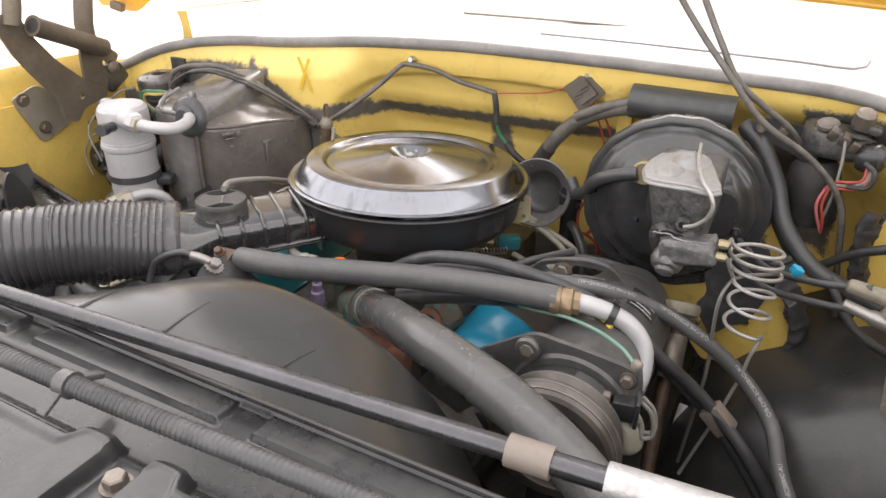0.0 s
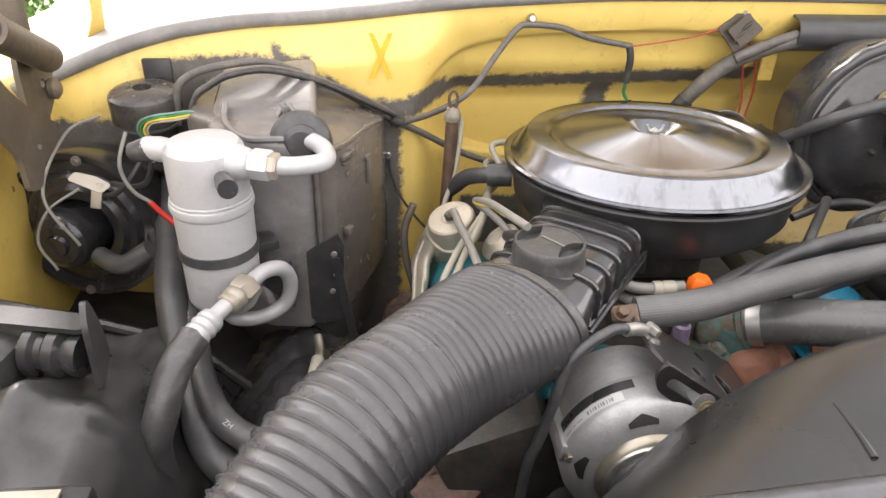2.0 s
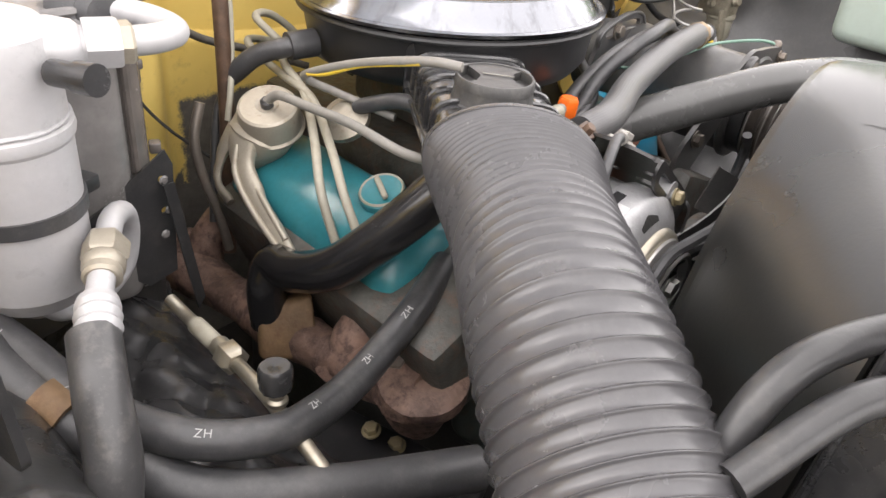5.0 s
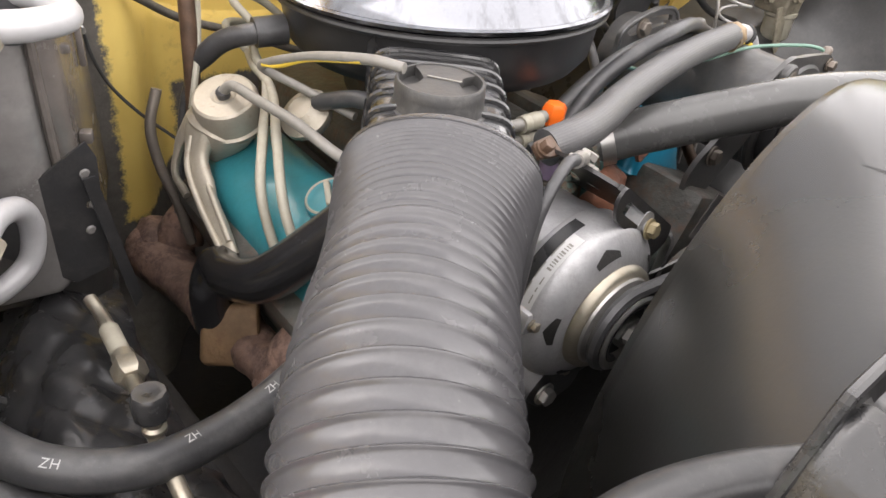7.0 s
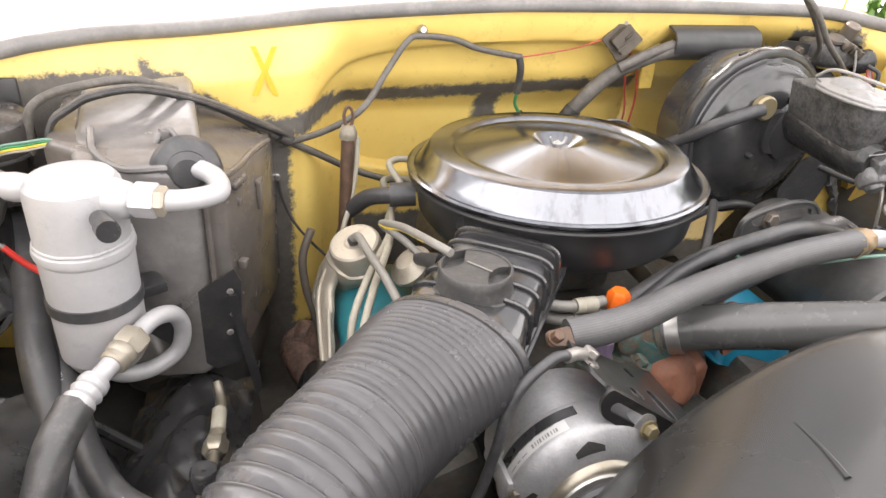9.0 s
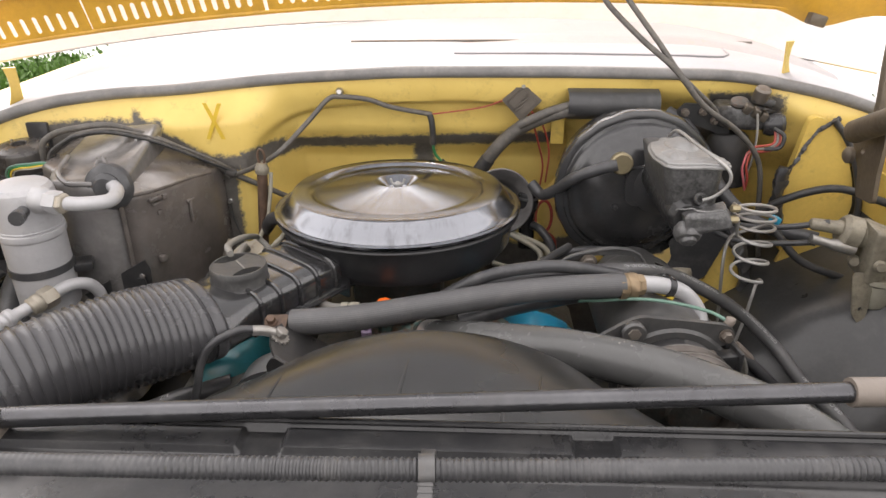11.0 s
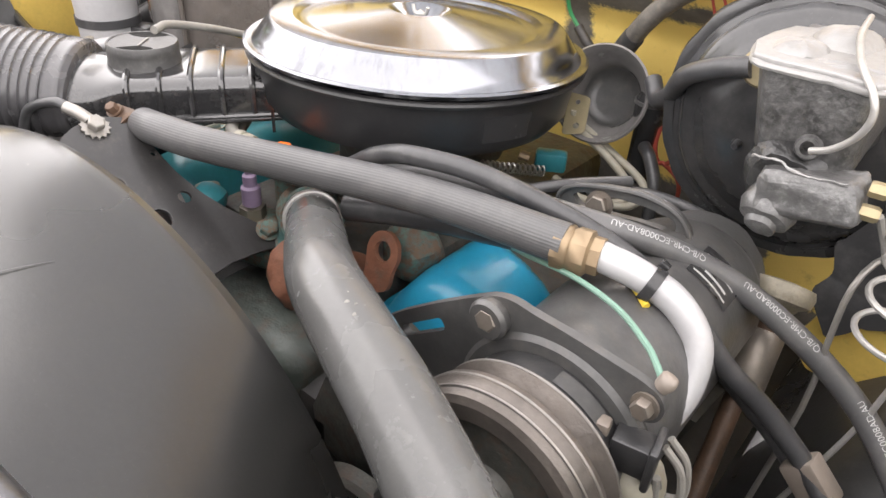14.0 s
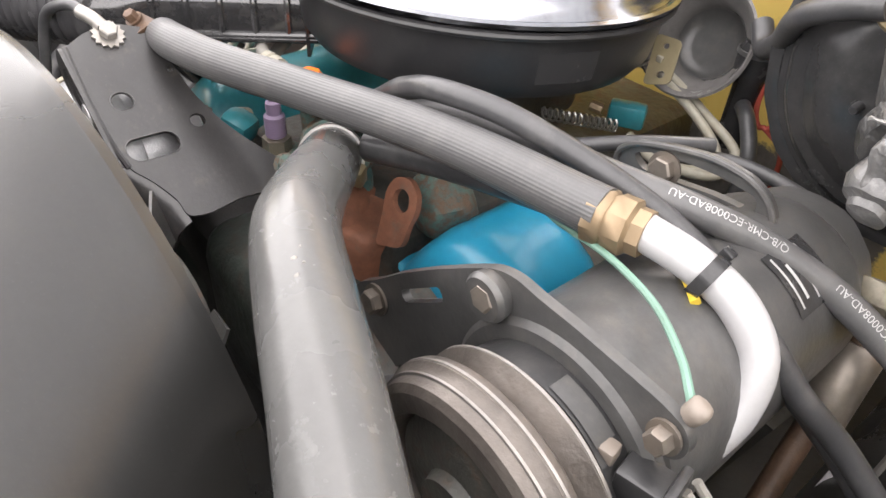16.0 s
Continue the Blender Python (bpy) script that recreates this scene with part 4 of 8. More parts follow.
for dx, dz in ((-0.040, -0.012), (0.085, -0.004)):
    part("stud", hexbolt(BO + BO_AX * 0.040 + V(dx, 0, dz), BO_AX, 0.006, 0.007), SATIN_BLACK, booster)
    part("stud_tip", lathe([(0, 0), (0.0036, 0), (0.0036, 0.014), (0.0026, 0.016), (0, 0.016)], BO + BO_AX * 0.044 + V(dx, 0, dz), BO_AX, 12), SATIN_BLACK, booster)
for a, deep in ((3.5, 0.9), (0.15, 1.0)):
    part("dimple", lumpy(lathe([(0.016, -0.001), (0.012, 0.0012), (0.006, 0.0022), (0, 0.0024)], BO + BO_AX * 0.0365 + V(0.072 * math.cos(a), 0, 0.072 * math.sin(a) + 0.01), BO_AX + V(0.25 * math.cos(a), 0, 0.25 * math.sin(a)), 24), 0.0006, 60, 4), BOOSTER, booster)
part("check_valve", lathe([(0, 0), (0.016, 0), (0.0165, 0.010), (0.014, 0.013), (0, 0.013)], (0.332, 0.045, 1.127), (0.0, -1, 0.05), 24), GOLD, booster, "tan check valve")
part("vacuum_hose", tube([(0.325, 0.033, 1.127), (0.300, 0.036, 1.119), (0.268, 0.050, 1.100), (0.2458, 0.085, 1.0675), (0.227, 0.105, 1.0513), (0.2106, 0.122, 1.0631)], 0.0090, 14, 8), RUBBER, booster, "black rubber vacuum hose")

mc = thing("master_cylinder", (0.40, -0.04, 1.08), "pitted dark iron brake master cylinder with steel cover", "master cylinder")
mc_body = prism([(0.356, 0.034), (0.358, -0.082), (0.366, -0.096), (0.424, -0.097), (0.433, -0.088), (0.430, 0.034)], 1.108, 1.170, 0.005)
for v in mc_body.verts:
    k = smooth(1.170, 1.105, v.co.z)
    v.co.x += (0.402 - v.co.x) * 0.16 * k + 0.004 * k
    v.co.y += 0.006 * k * (v.co.y < -0.05)
part("body", lumpy(mc_body, 0.0006, 70, 2), MC_IRON, mc)
part("side_panel", plate(rounded([(-0.076, 1.168), (0.032, 1.168), (0.030, 1.140), (0.006, 1.136), (-0.020, 1.139), (-0.046, 1.130), (-0.060, 1.114), (-0.076, 1.112)], 0.003), 0.0015, frame_of((0.3562, 0, 0), (0, 1, 0), (-1, 0, -0.16))), BRACKET, mc, "smooth grey side face")
part("bore", lumpy(lathe([(0, -0.098), (0.020, -0.098), (0.027, -0.090), (0.030, -0.06), (0.031, -0.01), (0.034, 0.012), (0.034, 0.036), (0, 0.036)], (0.397, 0.0, 1.108), (0, 1, 0.10), 36), 0.0034, 55, 8), FLAKED, mc, "flaking black cylinder body")
part("flange", plate(rounded([(-0.055, -0.03), (0.055, -0.03), (0.055, 0.03), (-0.055, 0.03)], 0.02), 0.012, frame_of((0.396, 0.046, 1.092), (1, 0, 0), (0, -1, 0))), SATIN_BLACK, mc)
cover_rim = [(0.350, -0.038), (0.350, -0.070), (0.358, -0.098), (0.368, -0.103), (0.405, -0.101), (0.430, -0.103), (0.437, -0.097), (0.432, -0.074), (0.422, -0.036), (0.410, -0.002), (0.392, 0.012), (0.376, 0.012), (0.368, -0.004), (0.356, -0.010)]
part("cover", lumpy(prism(cover_rim, 1.1705, 1.1755, 0.0015), 0.0010, 60, 2), COVER, mc, "pale crumpled steel cover")
part("cover_lip", lumpy(sweep([V(x, y, 1.1700) for x, y in [*rounded(cover_rim, 0.006), rounded(cover_rim, 0.006)[0]]], 0.0024, 8), 0.0008, 90, 3), COVER, mc)


def cover_hump(cx, cy, rx, ry, h):
    def point(a, v):
        lift = h * (1 - v ** 3)
        return V(cx + rx * v * math.cos(a), cy + ry * v * math.sin(a), 1.1745 + lift + 0.0010 * math.sin(5 * a) * v)
    return sheet(point, [2 * math.pi * k / 32 for k in range(33)], [0.0001, 0.3, 0.6, 0.8, 0.92, 1.0])


for hump in ((0.376, -0.066, 0.017, 0.024, 0.0060), (0.394, -0.026, 0.022, 0.030, 0.0100), (0.412, -0.082, 0.022, 0.010, 0.0024)):
    part("hump", lumpy(cover_hump(*hump), 0.0008, 60, 5), COVER, mc, "pale crumpled steel cover")
part("bail", tube([(0.392, 0.030, 1.172), (0.397, 0.008, 1.186), (0.404, -0.05, 1.186), (0.416, -0.092, 1.181), (0.429, -0.110, 1.172), (0.434, -0.113, 1.160), (0.430, -0.111, 1.146), (0.419, -0.106, 1.133), (0.408, -0.102, 1.127)], 0.0022, 10, 6), BAIL, mc, "white-worn steel bail wire")
part("bail_eye", lathe([(0.0035, 0), (0.0075, 0), (0.0085, 0.002), (0.007, 0.005), (0.0045, 0.005), (0.0035, 0.001)], (0.406, -0.096, 1.127), (0, -1, 0.1), 20), MC_IRON, mc)
block = box((0.060, 0.030, 0.030), pose(0.416, -0.099, 1.100, 0, -8, 6), 0.008, segs=5)
bmesh.ops.subdivide_edges(block, edges=list(block.edges), cuts=2, use_grid_fill=True)
part("valve_block", lumpy(lumpy(block, 0.0038, 48, 4), 0.0012, 130, 2), TAPED, mc, "wrinkled grey valve block")
part("crease", lumpy(tube([(0.376, -0.102, 1.112), (0.392, -0.108, 1.117), (0.412, -0.110, 1.114), (0.436, -0.109, 1.117)], 0.0009, 8, 12), 0.0014, 120, 3), COVER, mc, "thin pale crease")
part("valve_stem", lumpy(lathe([(0, -0.012), (0.017, -0.012), (0.019, 0.0), (0.016, 0.008), (0.011, 0.010), (0.010, 0.014), (0.005, 0.016), (0, 0.016)], (0.397, -0.100, 1.080), (-0.05, -0.7, -0.7), 24), 0.0012, 70, 4), TAPED, mc)
for q in ((0.446, -0.102, 1.116), (0.446, -0.103, 1.101)):
    part("line_nut", lathe([(0, 0), (0.0048, 0), (0.0052, 0.002), (0.0052, 0.009), (0.004, 0.011), (0, 0.011)], q, (1, 0.1, 0.0), 6), GOLD, mc)


def coil(start, c0, c1, r, turns, tail):
    pts = [V(*start)]
    n = int(turns * 14)
    for i in range(n + 1):
        a = 2 * math.pi * i / 14 + math.pi
        t = i / n
        pts.append(V(*c0).lerp(V(*c1), t) + V(r * math.cos(a), r * 0.8 * math.sin(a), 0))
    return sweep(spline([*pts, *tail], 3), 0.0023, 8)


part("brake_line", coil((0.456, -0.101, 1.116), (0.484, -0.080, 1.114), (0.488, -0.080, 1.080), 0.027, 2.6, [(0.500, -0.062, 1.072), (0.470, -0.060, 1.058), (0.459, -0.075, 1.035), (0.460, -0.082, 0.99), (0.463, -0.085, 0.93), (0.455, -0.10, 0.80)]), SILVER_PAINT, mc, "coiled steel brake line")
part("brake_line", coil((0.457, -0.102, 1.101), (0.490, -0.084, 1.072), (0.492, -0.084, 1.008), 0.023, 2.4, [(0.512, -0.074, 0.998), (0.505, -0.082, 0.975), (0.500, -0.085, 0.94), (0.485, -0.095, 0.88), (0.46, -0.12, 0.80)]), BAIL, mc, "coiled pale steel brake line")

part("plug", box((0.012, 0.012, 0.010), pose(0.529, -0.050, 1.079, 10, 20, 30), 0.002), BLUE, mc, "bright blue plug")

# ---- engine ----
engine = thing("engine", (0.0, 0.0, 0.4), "grimy V8 engine block with turquoise paint", "engine")
part("block", box((0.34, 0.46, 0.42), pose(0.01, -0.06, 0.66), 0.02), DARK, engine)
part("intake_manifold", box((0.24, 0.42, 0.07), pose(0.02, 0.0, 0.90), 0.02), DARK_CAST, engine, "greasy cast intake manifold")
part("carburettor", box((0.13, 0.15, 0.07), pose(0.01, 0.0, 0.975), 0.012), DARK_CAST, engine)


def valve_cover(cx, y0, y1, lean, z):
    prof = [(-0.062, -0.038), (-0.056, -0.035), (-0.054, -0.012), (-0.050, 0.006), (-0.040, 0.020), (-0.024, 0.028), (0.0, 0.031), (0.024, 0.028), (0.040, 0.020), (0.050, 0.006), (0.054, -0.012), (0.056, -0.035), (0.062, -0.038)]
    ys = [y0, y0 + 0.003, y0 + 0.014, y0 + 0.032, *steps(y0 + 0.05, y1 - 0.03, 6), y1 - 0.016, y1 - 0.004, y1]
    ks = [0.0, 0.45, 0.80, 0.98, *[1.0] * 7, 0.86, 0.55, 0.0]
    ca, sa = math.cos(radians(lean)), math.sin(radians(lean))

    def point(i, j):
        x, h = prof[j]
        k = ks[i]
        h = -0.038 + (h + 0.038) * k
        x *= 0.9 + 0.1 * min(1, k * 1.5)
        return V(cx + ca * x + sa * h, ys[i], z - sa * x + ca * h)
    return sheet(point, range(len(ys)), range(len(prof)), 0.002)


part("valve_cover", valve_cover(-0.205, -0.222, 0.055, -24, 0.908), TEAL, engine, "turquoise painted valve cover", angle=60)
part("valve_cover", valve_cover(0.213, -0.208, -0.085, 22, 0.932), BLUE, engine, "bright blue painted valve cover", angle=60)
for s in (-1, 1):
    part("cylinder_head", box((0.12, 0.34, 0.11), pose(0.003 + s * 0.20, -0.12, 0.855, 0, s * 22, 0), 0.012), DARK_CAST, engine)
CAPA = V(-0.37, 0, 0.93)
cap_oil = part("oil_cap", lathe([(0, 0), (0.022, 0), (0.023, 0.003), (0.023, 0.008), (0.020, 0.011), (0.016, 0.009), (0.008, 0.010), (0, 0.010)], (-0.196, -0.140, 0.944), CAPA, 32), TEAL, engine, "turquoise twist oil filler cap")
part("cap_grip", box((0.030, 0.006, 0.006), frame_of(V(-0.196, -0.140, 0.944) + CAPA * 0.013, (0.4, 0.85, 0.16), CAPA), 0.002), CREAM, cap_oil, "pale worn grip")
part("cap_ring", lathe([(0.0205, 0.0085), (0.0222, 0.0100), (0.0210, 0.0118), (0.0195, 0.0108)], (-0.196, -0.140, 0.944), CAPA, 32), CREAM, cap_oil, "pale worn rim")
part("thermostat_housing", lathe([(0, 0), (0.034, 0), (0.034, 0.012), (0.026, 0.02), (0.024, 0.04), (0, 0.04)], (0.045, -0.20, 0.935), (0.2, -0.2, 1), 24), TEAL_WORN, engine, "worn turquoise thermostat housing")
part("water_neck", tube([(0.030, -0.184, 0.945), (0.045, -0.196, 0.967), (0.072, -0.216, 0.982)], 0.0222, 24, 6), TEAL_WORN, engine, "worn turquoise water neck")
part("water_pump", box((0.16, 0.10, 0.16), pose(0.05, -0.25, 0.82), 0.03, segs=4), GREASE, engine, "greasy green-black pump body")
part("pump_neck", lumpy(lathe([(0, 0.016), (0.016, 0.015), (0.028, 0.009), (0.036, -0.004), (0.039, -0.020), (0.038, -0.06), (0, -0.06)], (0.068, -0.230, 0.934), (0.25, -0.7, 0.6), 40), 0.0045, 38, 6), RUST_ORANGE, engine, "rust-red pump casting")
part("lift_eye", plate(rounded([(-0.010, -0.036), (-0.022, -0.038), (-0.018, -0.014), (-0.0165, 0.006), (-0.008, 0.0165), (0.006, 0.0175), (0.0155, 0.008), (0.0160, -0.006), (0.0100, -0.017), (0.006, -0.034)], 0.009), 0.005, frame_of((0.147, -0.202, 0.978), (0.85, 0.1, 0.2), (-0.25, -0.9, 0.25)), [(0, 0.0, 0.0088, 0)]), RUST_ORANGE, engine, "rusty lifting eye")

# temperature sensor
sensor = thing("temperature_sensor", (0.007, -0.194, 0.99), "orange hexagonal sensor cap on the intake", "sensor")
part("cap", lathe([(0, 0), (0.012, 0), (0.012, 0.016), (0.009, 0.020), (0, 0.020)], (0.007, -0.194, 1.003), (0.05, 0, 1), 6), ORANGE, sensor)
part("stem", lathe([(0, 0), (0.009, 0), (0.009, 0.07), (0, 0.07)], (0.007, -0.194, 0.934), (0, 0, 1), 12), RUST, sensor)

# exhaust manifold
exh = thing("exhaust_manifold", (-0.28, -0.1, 0.76), "rust-red scaled cast iron exhaust manifold", "exhaust manifold")


part("log", lumpy(tube([(-0.281, 0.118, 0.766), (-0.279, 0.085, 0.766), (-0.272, 0.03, 0.766), (-0.268, -0.04, 0.776), (-0.266, -0.11, 0.785), (-0.262, -0.17, 0.797), (-0.256, -0.22, 0.810), (-0.250, -0.27, 0.822)], lambda s, L: 0.026 + 0.003 * math.sin(s * 42) + 0.006 * smooth(0.06, 0.0, s), 26, 14), 0.0030, 38, 1), RUST_PINK, exh)
for y, z in ((0.085, 0.815), (-0.045, 0.822), (-0.175, 0.835)):
    part("runner", lumpy(tube([(-0.268, y, z - 0.050), (-0.255, y, z - 0.010), (-0.232, y, z + 0.004), (-0.20, y, z + 0.006)], lambda s, L: 0.025 - 0.004 * math.sin(s * 40), 20, 8), 0.0022, 45, 3), RUST_PINK, exh)
part("end_flange", lumpy(box((0.045, 0.045, 0.06), pose(-0.277, 0.105, 0.775, 10, 20, 0), 0.014, segs=4), 0.004, 50, 5), RUST_PINK, exh)
part("outlet", lumpy(lathe([(0, 0), (0.030, -0.002), (0.042, 0.004), (0.044, 0.018), (0.036, 0.028), (0.030, 0.07), (0, 0.07)], (-0.252, -0.262, 0.842), (0.2, 0.2, -1), 32), 0.0028, 40, 8), RUST_PINK, exh)
part("outlet_bolt", hexbolt((-0.262, -0.238, 0.842), (-0.3, -0.3, 0.9), 0.008), BOLT, exh)
stove_box = lumpy(prism([(-0.029, -0.030), (0.028, -0.036), (0.030, 0.030), (-0.024, 0.024)], -0.018, 0.018, 0.006, lambda x, y: 0.02 + 0.008 * math.sin(30 * x)), 0.0015, 60, 2)
bmesh.ops.transform(stove_box, matrix=frame_of((-0.278, -0.094, 0.800), (0.80, -0.40, 0.05), (-0.45, -0.75, 0.50)), verts=stove_box.verts)
part("heat_stove", stove_box, STOVE, exh, "tan rusted sheet metal heat stove")
stove = thing("heat_pipe", (-0.28, -0.08, 0.86), "black heat riser pipe to the snorkel", "pipe")
part("pipe", tube([(-0.286, -0.082, 0.800), (-0.287, -0.079, 0.842), (-0.278, -0.080, 0.868), (-0.281, -0.113, 0.879), (-0.273, -0.166, 0.911), (-0.243, -0.209, 0.966), (-0.207, -0.240, 1.020)], 0.0200, 28, 10), PIPE_BLACK, stove)

part("crossover", lumpy(box((0.052, 0.05, 0.05), pose(0.142, -0.162, 0.957, 10, 15, -20), 0.02, segs=5), 0.005, 40, 7), TEAL_RUST, engine, "rusted turquoise coolant crossover")
casting = prism([(0.062, -0.236), (0.118, -0.226), (0.128, -0.196), (0.100, -0.176), (0.064, -0.186)], 0.880, 0.948, 0.008, lambda x, y: 0.950 - 0.45 * abs(x - 0.085))
bmesh.ops.subdivide_edges(casting, edges=[e for e in casting.edges if e.calc_length() > 0.02], cuts=3, use_grid_fill=True)
part("outlet_casting", lumpy(casting, 0.0028, 45, 9), RUST_ORANGE, engine, "rust-red outlet casting")
NECK_AX = V(0.70, -0.52, 0.37)
part("outlet_neck", lumpy(lathe([(0, -0.034), (0.026, -0.034), (0.031, -0.028), (0.031, -0.018), (0.0265, -0.012), (0.0255, 0.006), (0.0285, 0.009), (0.0285, 0.013), (0, 0.014)], (0.052, -0.201, 0.971), NECK_AX, 36), 0.0016, 60, 5), TEAL_RUST, engine, "rusted turquoise outlet neck")
part("flange_casting", lumpy(box((0.09, 0.06, 0.03), pose(0.0, -0.212, 0.925, 10, 0, 15), 0.012, segs=4), 0.003, 50, 11), RUST, engine, "rusty intake flange")
part("timing_cover", lumpy(box((0.13, 0.07, 0.16), pose(-0.105, -0.262, 0.76, 0, 12, 10), 0.03, segs=5), 0.006, 22, 13), GREASE, engine, "greasy green timing cover")
part("elbow", tube([(-0.135, -0.20, 0.925), (-0.116, -0.203, 0.936), (-0.095, -0.205, 0.945)], 0.006, 12, 5), CREAM, engine, "dirty pale elbow")

# ---- upper radiator hose ----
rh = thing("radiator_hose", (0.2, -0.33, 0.97), "thick grey-black upper radiator hose", "radiator hose")
part("hose", tube([(0.058, -0.206, 0.975), (0.085, -0.226, 0.989), (0.123, -0.256, 1.007), (0.165, -0.290, 1.026), (0.212, -0.324, 1.043), (0.270, -0.352, 1.049), (0.328, -0.377, 1.047), (0.40, -0.412, 1.035), (0.47, -0.46, 1.005), (0.50, -0.52, 0.96)], lambda s, L: 0.0232 + 0.0012 * smooth(0.03, 0.0, s), 32, 10), HOSE_GREY, rh)
for k, (dx, w) in enumerate(((0.000, 0.0016), (0.005, 0.0011), (0.011, 0.0014), (-0.006, 0.0009))):
    q = V(0.262 + dx, -0.352 + 0.004 * (k % 2) - 0.45 * dx, 1.0712 + 0.05 * dx)
    part("scuff", lumpy(lathe([(w, 0.0), (w * 0.8, 0.0006), (0, 0.0008)], q, (0.1, -0.25, 1), 9), 0.0006, 700, k), WIRE_GREY, rh, "pale scuff")
part("clamp", tube([(0.064, -0.2105, 0.978), (0.074, -0.218, 0.983)], 0.0256, 28, 2), STEEL, rh, "steel hose clamp")
part("clamp_screw", box((0.010, 0.012, 0.020), pose(0.092, -0.205, 0.972, 20, 10, 30), 0.003), GOLD, rh, "brass clamp screw")

# ---- air conditioning compressor ----
comp = thing("compressor", (0.34, -0.2, 0.9), "dark grey air conditioning compressor with belt pulley", "compressor")
CC = V(0.347, 0, 0.966)
part("body", lathe([(0, -0.255), (0.060, -0.255), (0.064, -0.25), (0.064, -0.06), (0.058, -0.045), (0, -0.045)], CC, (0, 1, 0), 48), BRACKET, comp)
part("front_collar", lathe([(0.050, -0.256), (0.066, -0.256), (0.0695, -0.259), (0.0695, -0.264), (0.066, -0.267), (0.050, -0.267)], CC, (0, 1, 0), 72), BRACKET, comp, "cast front collar")
part("field_coil", lathe([(0.030, -0.266), (0.0575, -0.266), (0.0585, -0.268), (0.0585, -0.284), (0.030, -0.286)], CC, (0, 1, 0), 72), SATIN_BLACK, comp, "black field coil")
part("coil_band", sheet(lambda a, y: CC + V(0.0592 * math.cos(a), y, 0.0592 * math.sin(a)), steps(radians(52), radians(84), 12), steps(-0.282, -0.270, 2)), BRACKET, comp, "grey foil band")
part("pulley", lathe([(0.030, -0.287), (0.0615, -0.287), (0.0650, -0.289), (0.0652, -0.292), (0.0620, -0.295), (0.0570, -0.300), (0.0620, -0.3045), (0.0685, -0.3075), (0.0692, -0.310), (0.0692, -0.314), (0.0675, -0.316), (0.0665, -0.3195), (0.0655, -0.3200), (0.0640, -0.3260), (0.0600, -0.3285), (0.0500, -0.3290), (0.0480, -0.325), (0.0470, -0.310), (0.030, -0.310)], CC, (0, 1, 0), 96), PULLEY, comp, "worn steel belt pulley", angle=26)
for y, r in ((-0.2905, 0.0653), (-0.312, 0.0693), (-0.3198, 0.0664)):
    part("rim", lathe([(r - 0.002, y - 0.0013), (r + 0.0002, y - 0.0008), (r + 0.0002, y + 0.0008), (r - 0.002, y + 0.0013)], CC, (0, 1, 0), 96), RIM, comp, "bright worn rim")
part("clutch_plate", lathe([(0, -0.332), (0.018, -0.332), (0.020, -0.326), (0.038, -0.324), (0.0455, -0.321), (0.0460, -0.314), (0, -0.314)], CC, (0, 1, 0), 48), DARK_CAST, comp, "worn clutch plate")
part("front_bracket", plate(rounded([(0.168, 0.905), (0.166, 0.938), (0.178, 0.955), (0.200, 0.972), (0.222, 0.992), (0.249, 1.013), (0.280, 1.035), (0.297, 1.046), (0.310, 1.049), (0.325, 1.047), (0.348, 1.046), (0.378, 1.043), (0.397, 1.041), (0.409, 1.037), (0.413, 1.028), (0.410, 1.018), (0.400, 1.013), (0.386, 1.013), (0.369, 1.022), (0.350, 1.030), (0.328, 1.031), (0.305, 1.018), (0.291, 0.999), (0.283, 0.975), (0.268, 0.955), (0.245, 0.935), (0.205, 0.895)], 0.007), 0.006, frame_of((0, -0.258, 0), (1, 0, 0), (0, -1, 0)), [rounded([(0.222, 0.979), (0.227, 0.972), (0.262, 0.998), (0.257, 1.006)], 0.004, 3)]), BRACKET, comp, "grey steel bracket")
for q, r in (((0.298, -0.2655, 1.031), 0.0072), ((0.402, -0.2655, 1.028), 0.0055), ((0.200, -0.2655, 0.956), 0.0075)):
    part("bolt", hexbolt(q, (0, -1, 0.1), r), BOLT, comp)
SLOT = rounded([(0.2465, 1.027), (0.2555, 1.0185), (0.274, 1.0205), (0.309, 1.026), (0.338, 1.0275), (0.336, 1.038), (0.312, 1.040), (0.290, 1.0385), (0.262, 1.034)], 0.005, 3)
part("rear_bracket", plate(rounded([(0.215, 0.965), (0.236, 1.005), (0.235, 1.024), (0.246, 1.035), (0.273, 1.044), (0.303, 1.050), (0.330, 1.048), (0.345, 1.039), (0.355, 1.02), (0.374, 0.985), (0.385, 0.955), (0.345, 0.935), (0.325, 0.985), (0.28, 0.998)], 0.008), 0.006, frame_of((0, -0.080, 0), (1, 0, 0), (0, -1, 0)), [SLOT]), BRACKET, comp, "grey-black slotted bracket")
part("slot_edge", sweep(spline([(x, -0.087, z) for x, z in ((0.236, 1.010), (0.2365, 1.024), (0.248, 1.0345), (0.273, 1.0430), (0.303, 1.0490), (0.329, 1.0470), (0.344, 1.038), (0.354, 1.02))], 4), 0.0022, 8), BRACKET, comp)
part("bracket_ear", plate(rounded([(0.345, 0.935), (0.362, 0.985), (0.395, 0.990), (0.402, 0.965), (0.385, 0.925)], 0.010), 0.006, frame_of((0, -0.092, 0), (1, 0, 0), (0, -1, 0)), [(0.381, 0.966, 0.011, 0.0)]), BRACKET, comp)
part("boss", lathe([(0, -0.003), (0.013, -0.003), (0.014, 0.004), (0.012, 0.007), (0, 0.007)], (0.298, -0.266, 1.031), (0, -1, 0), 24), BRACKET, comp)
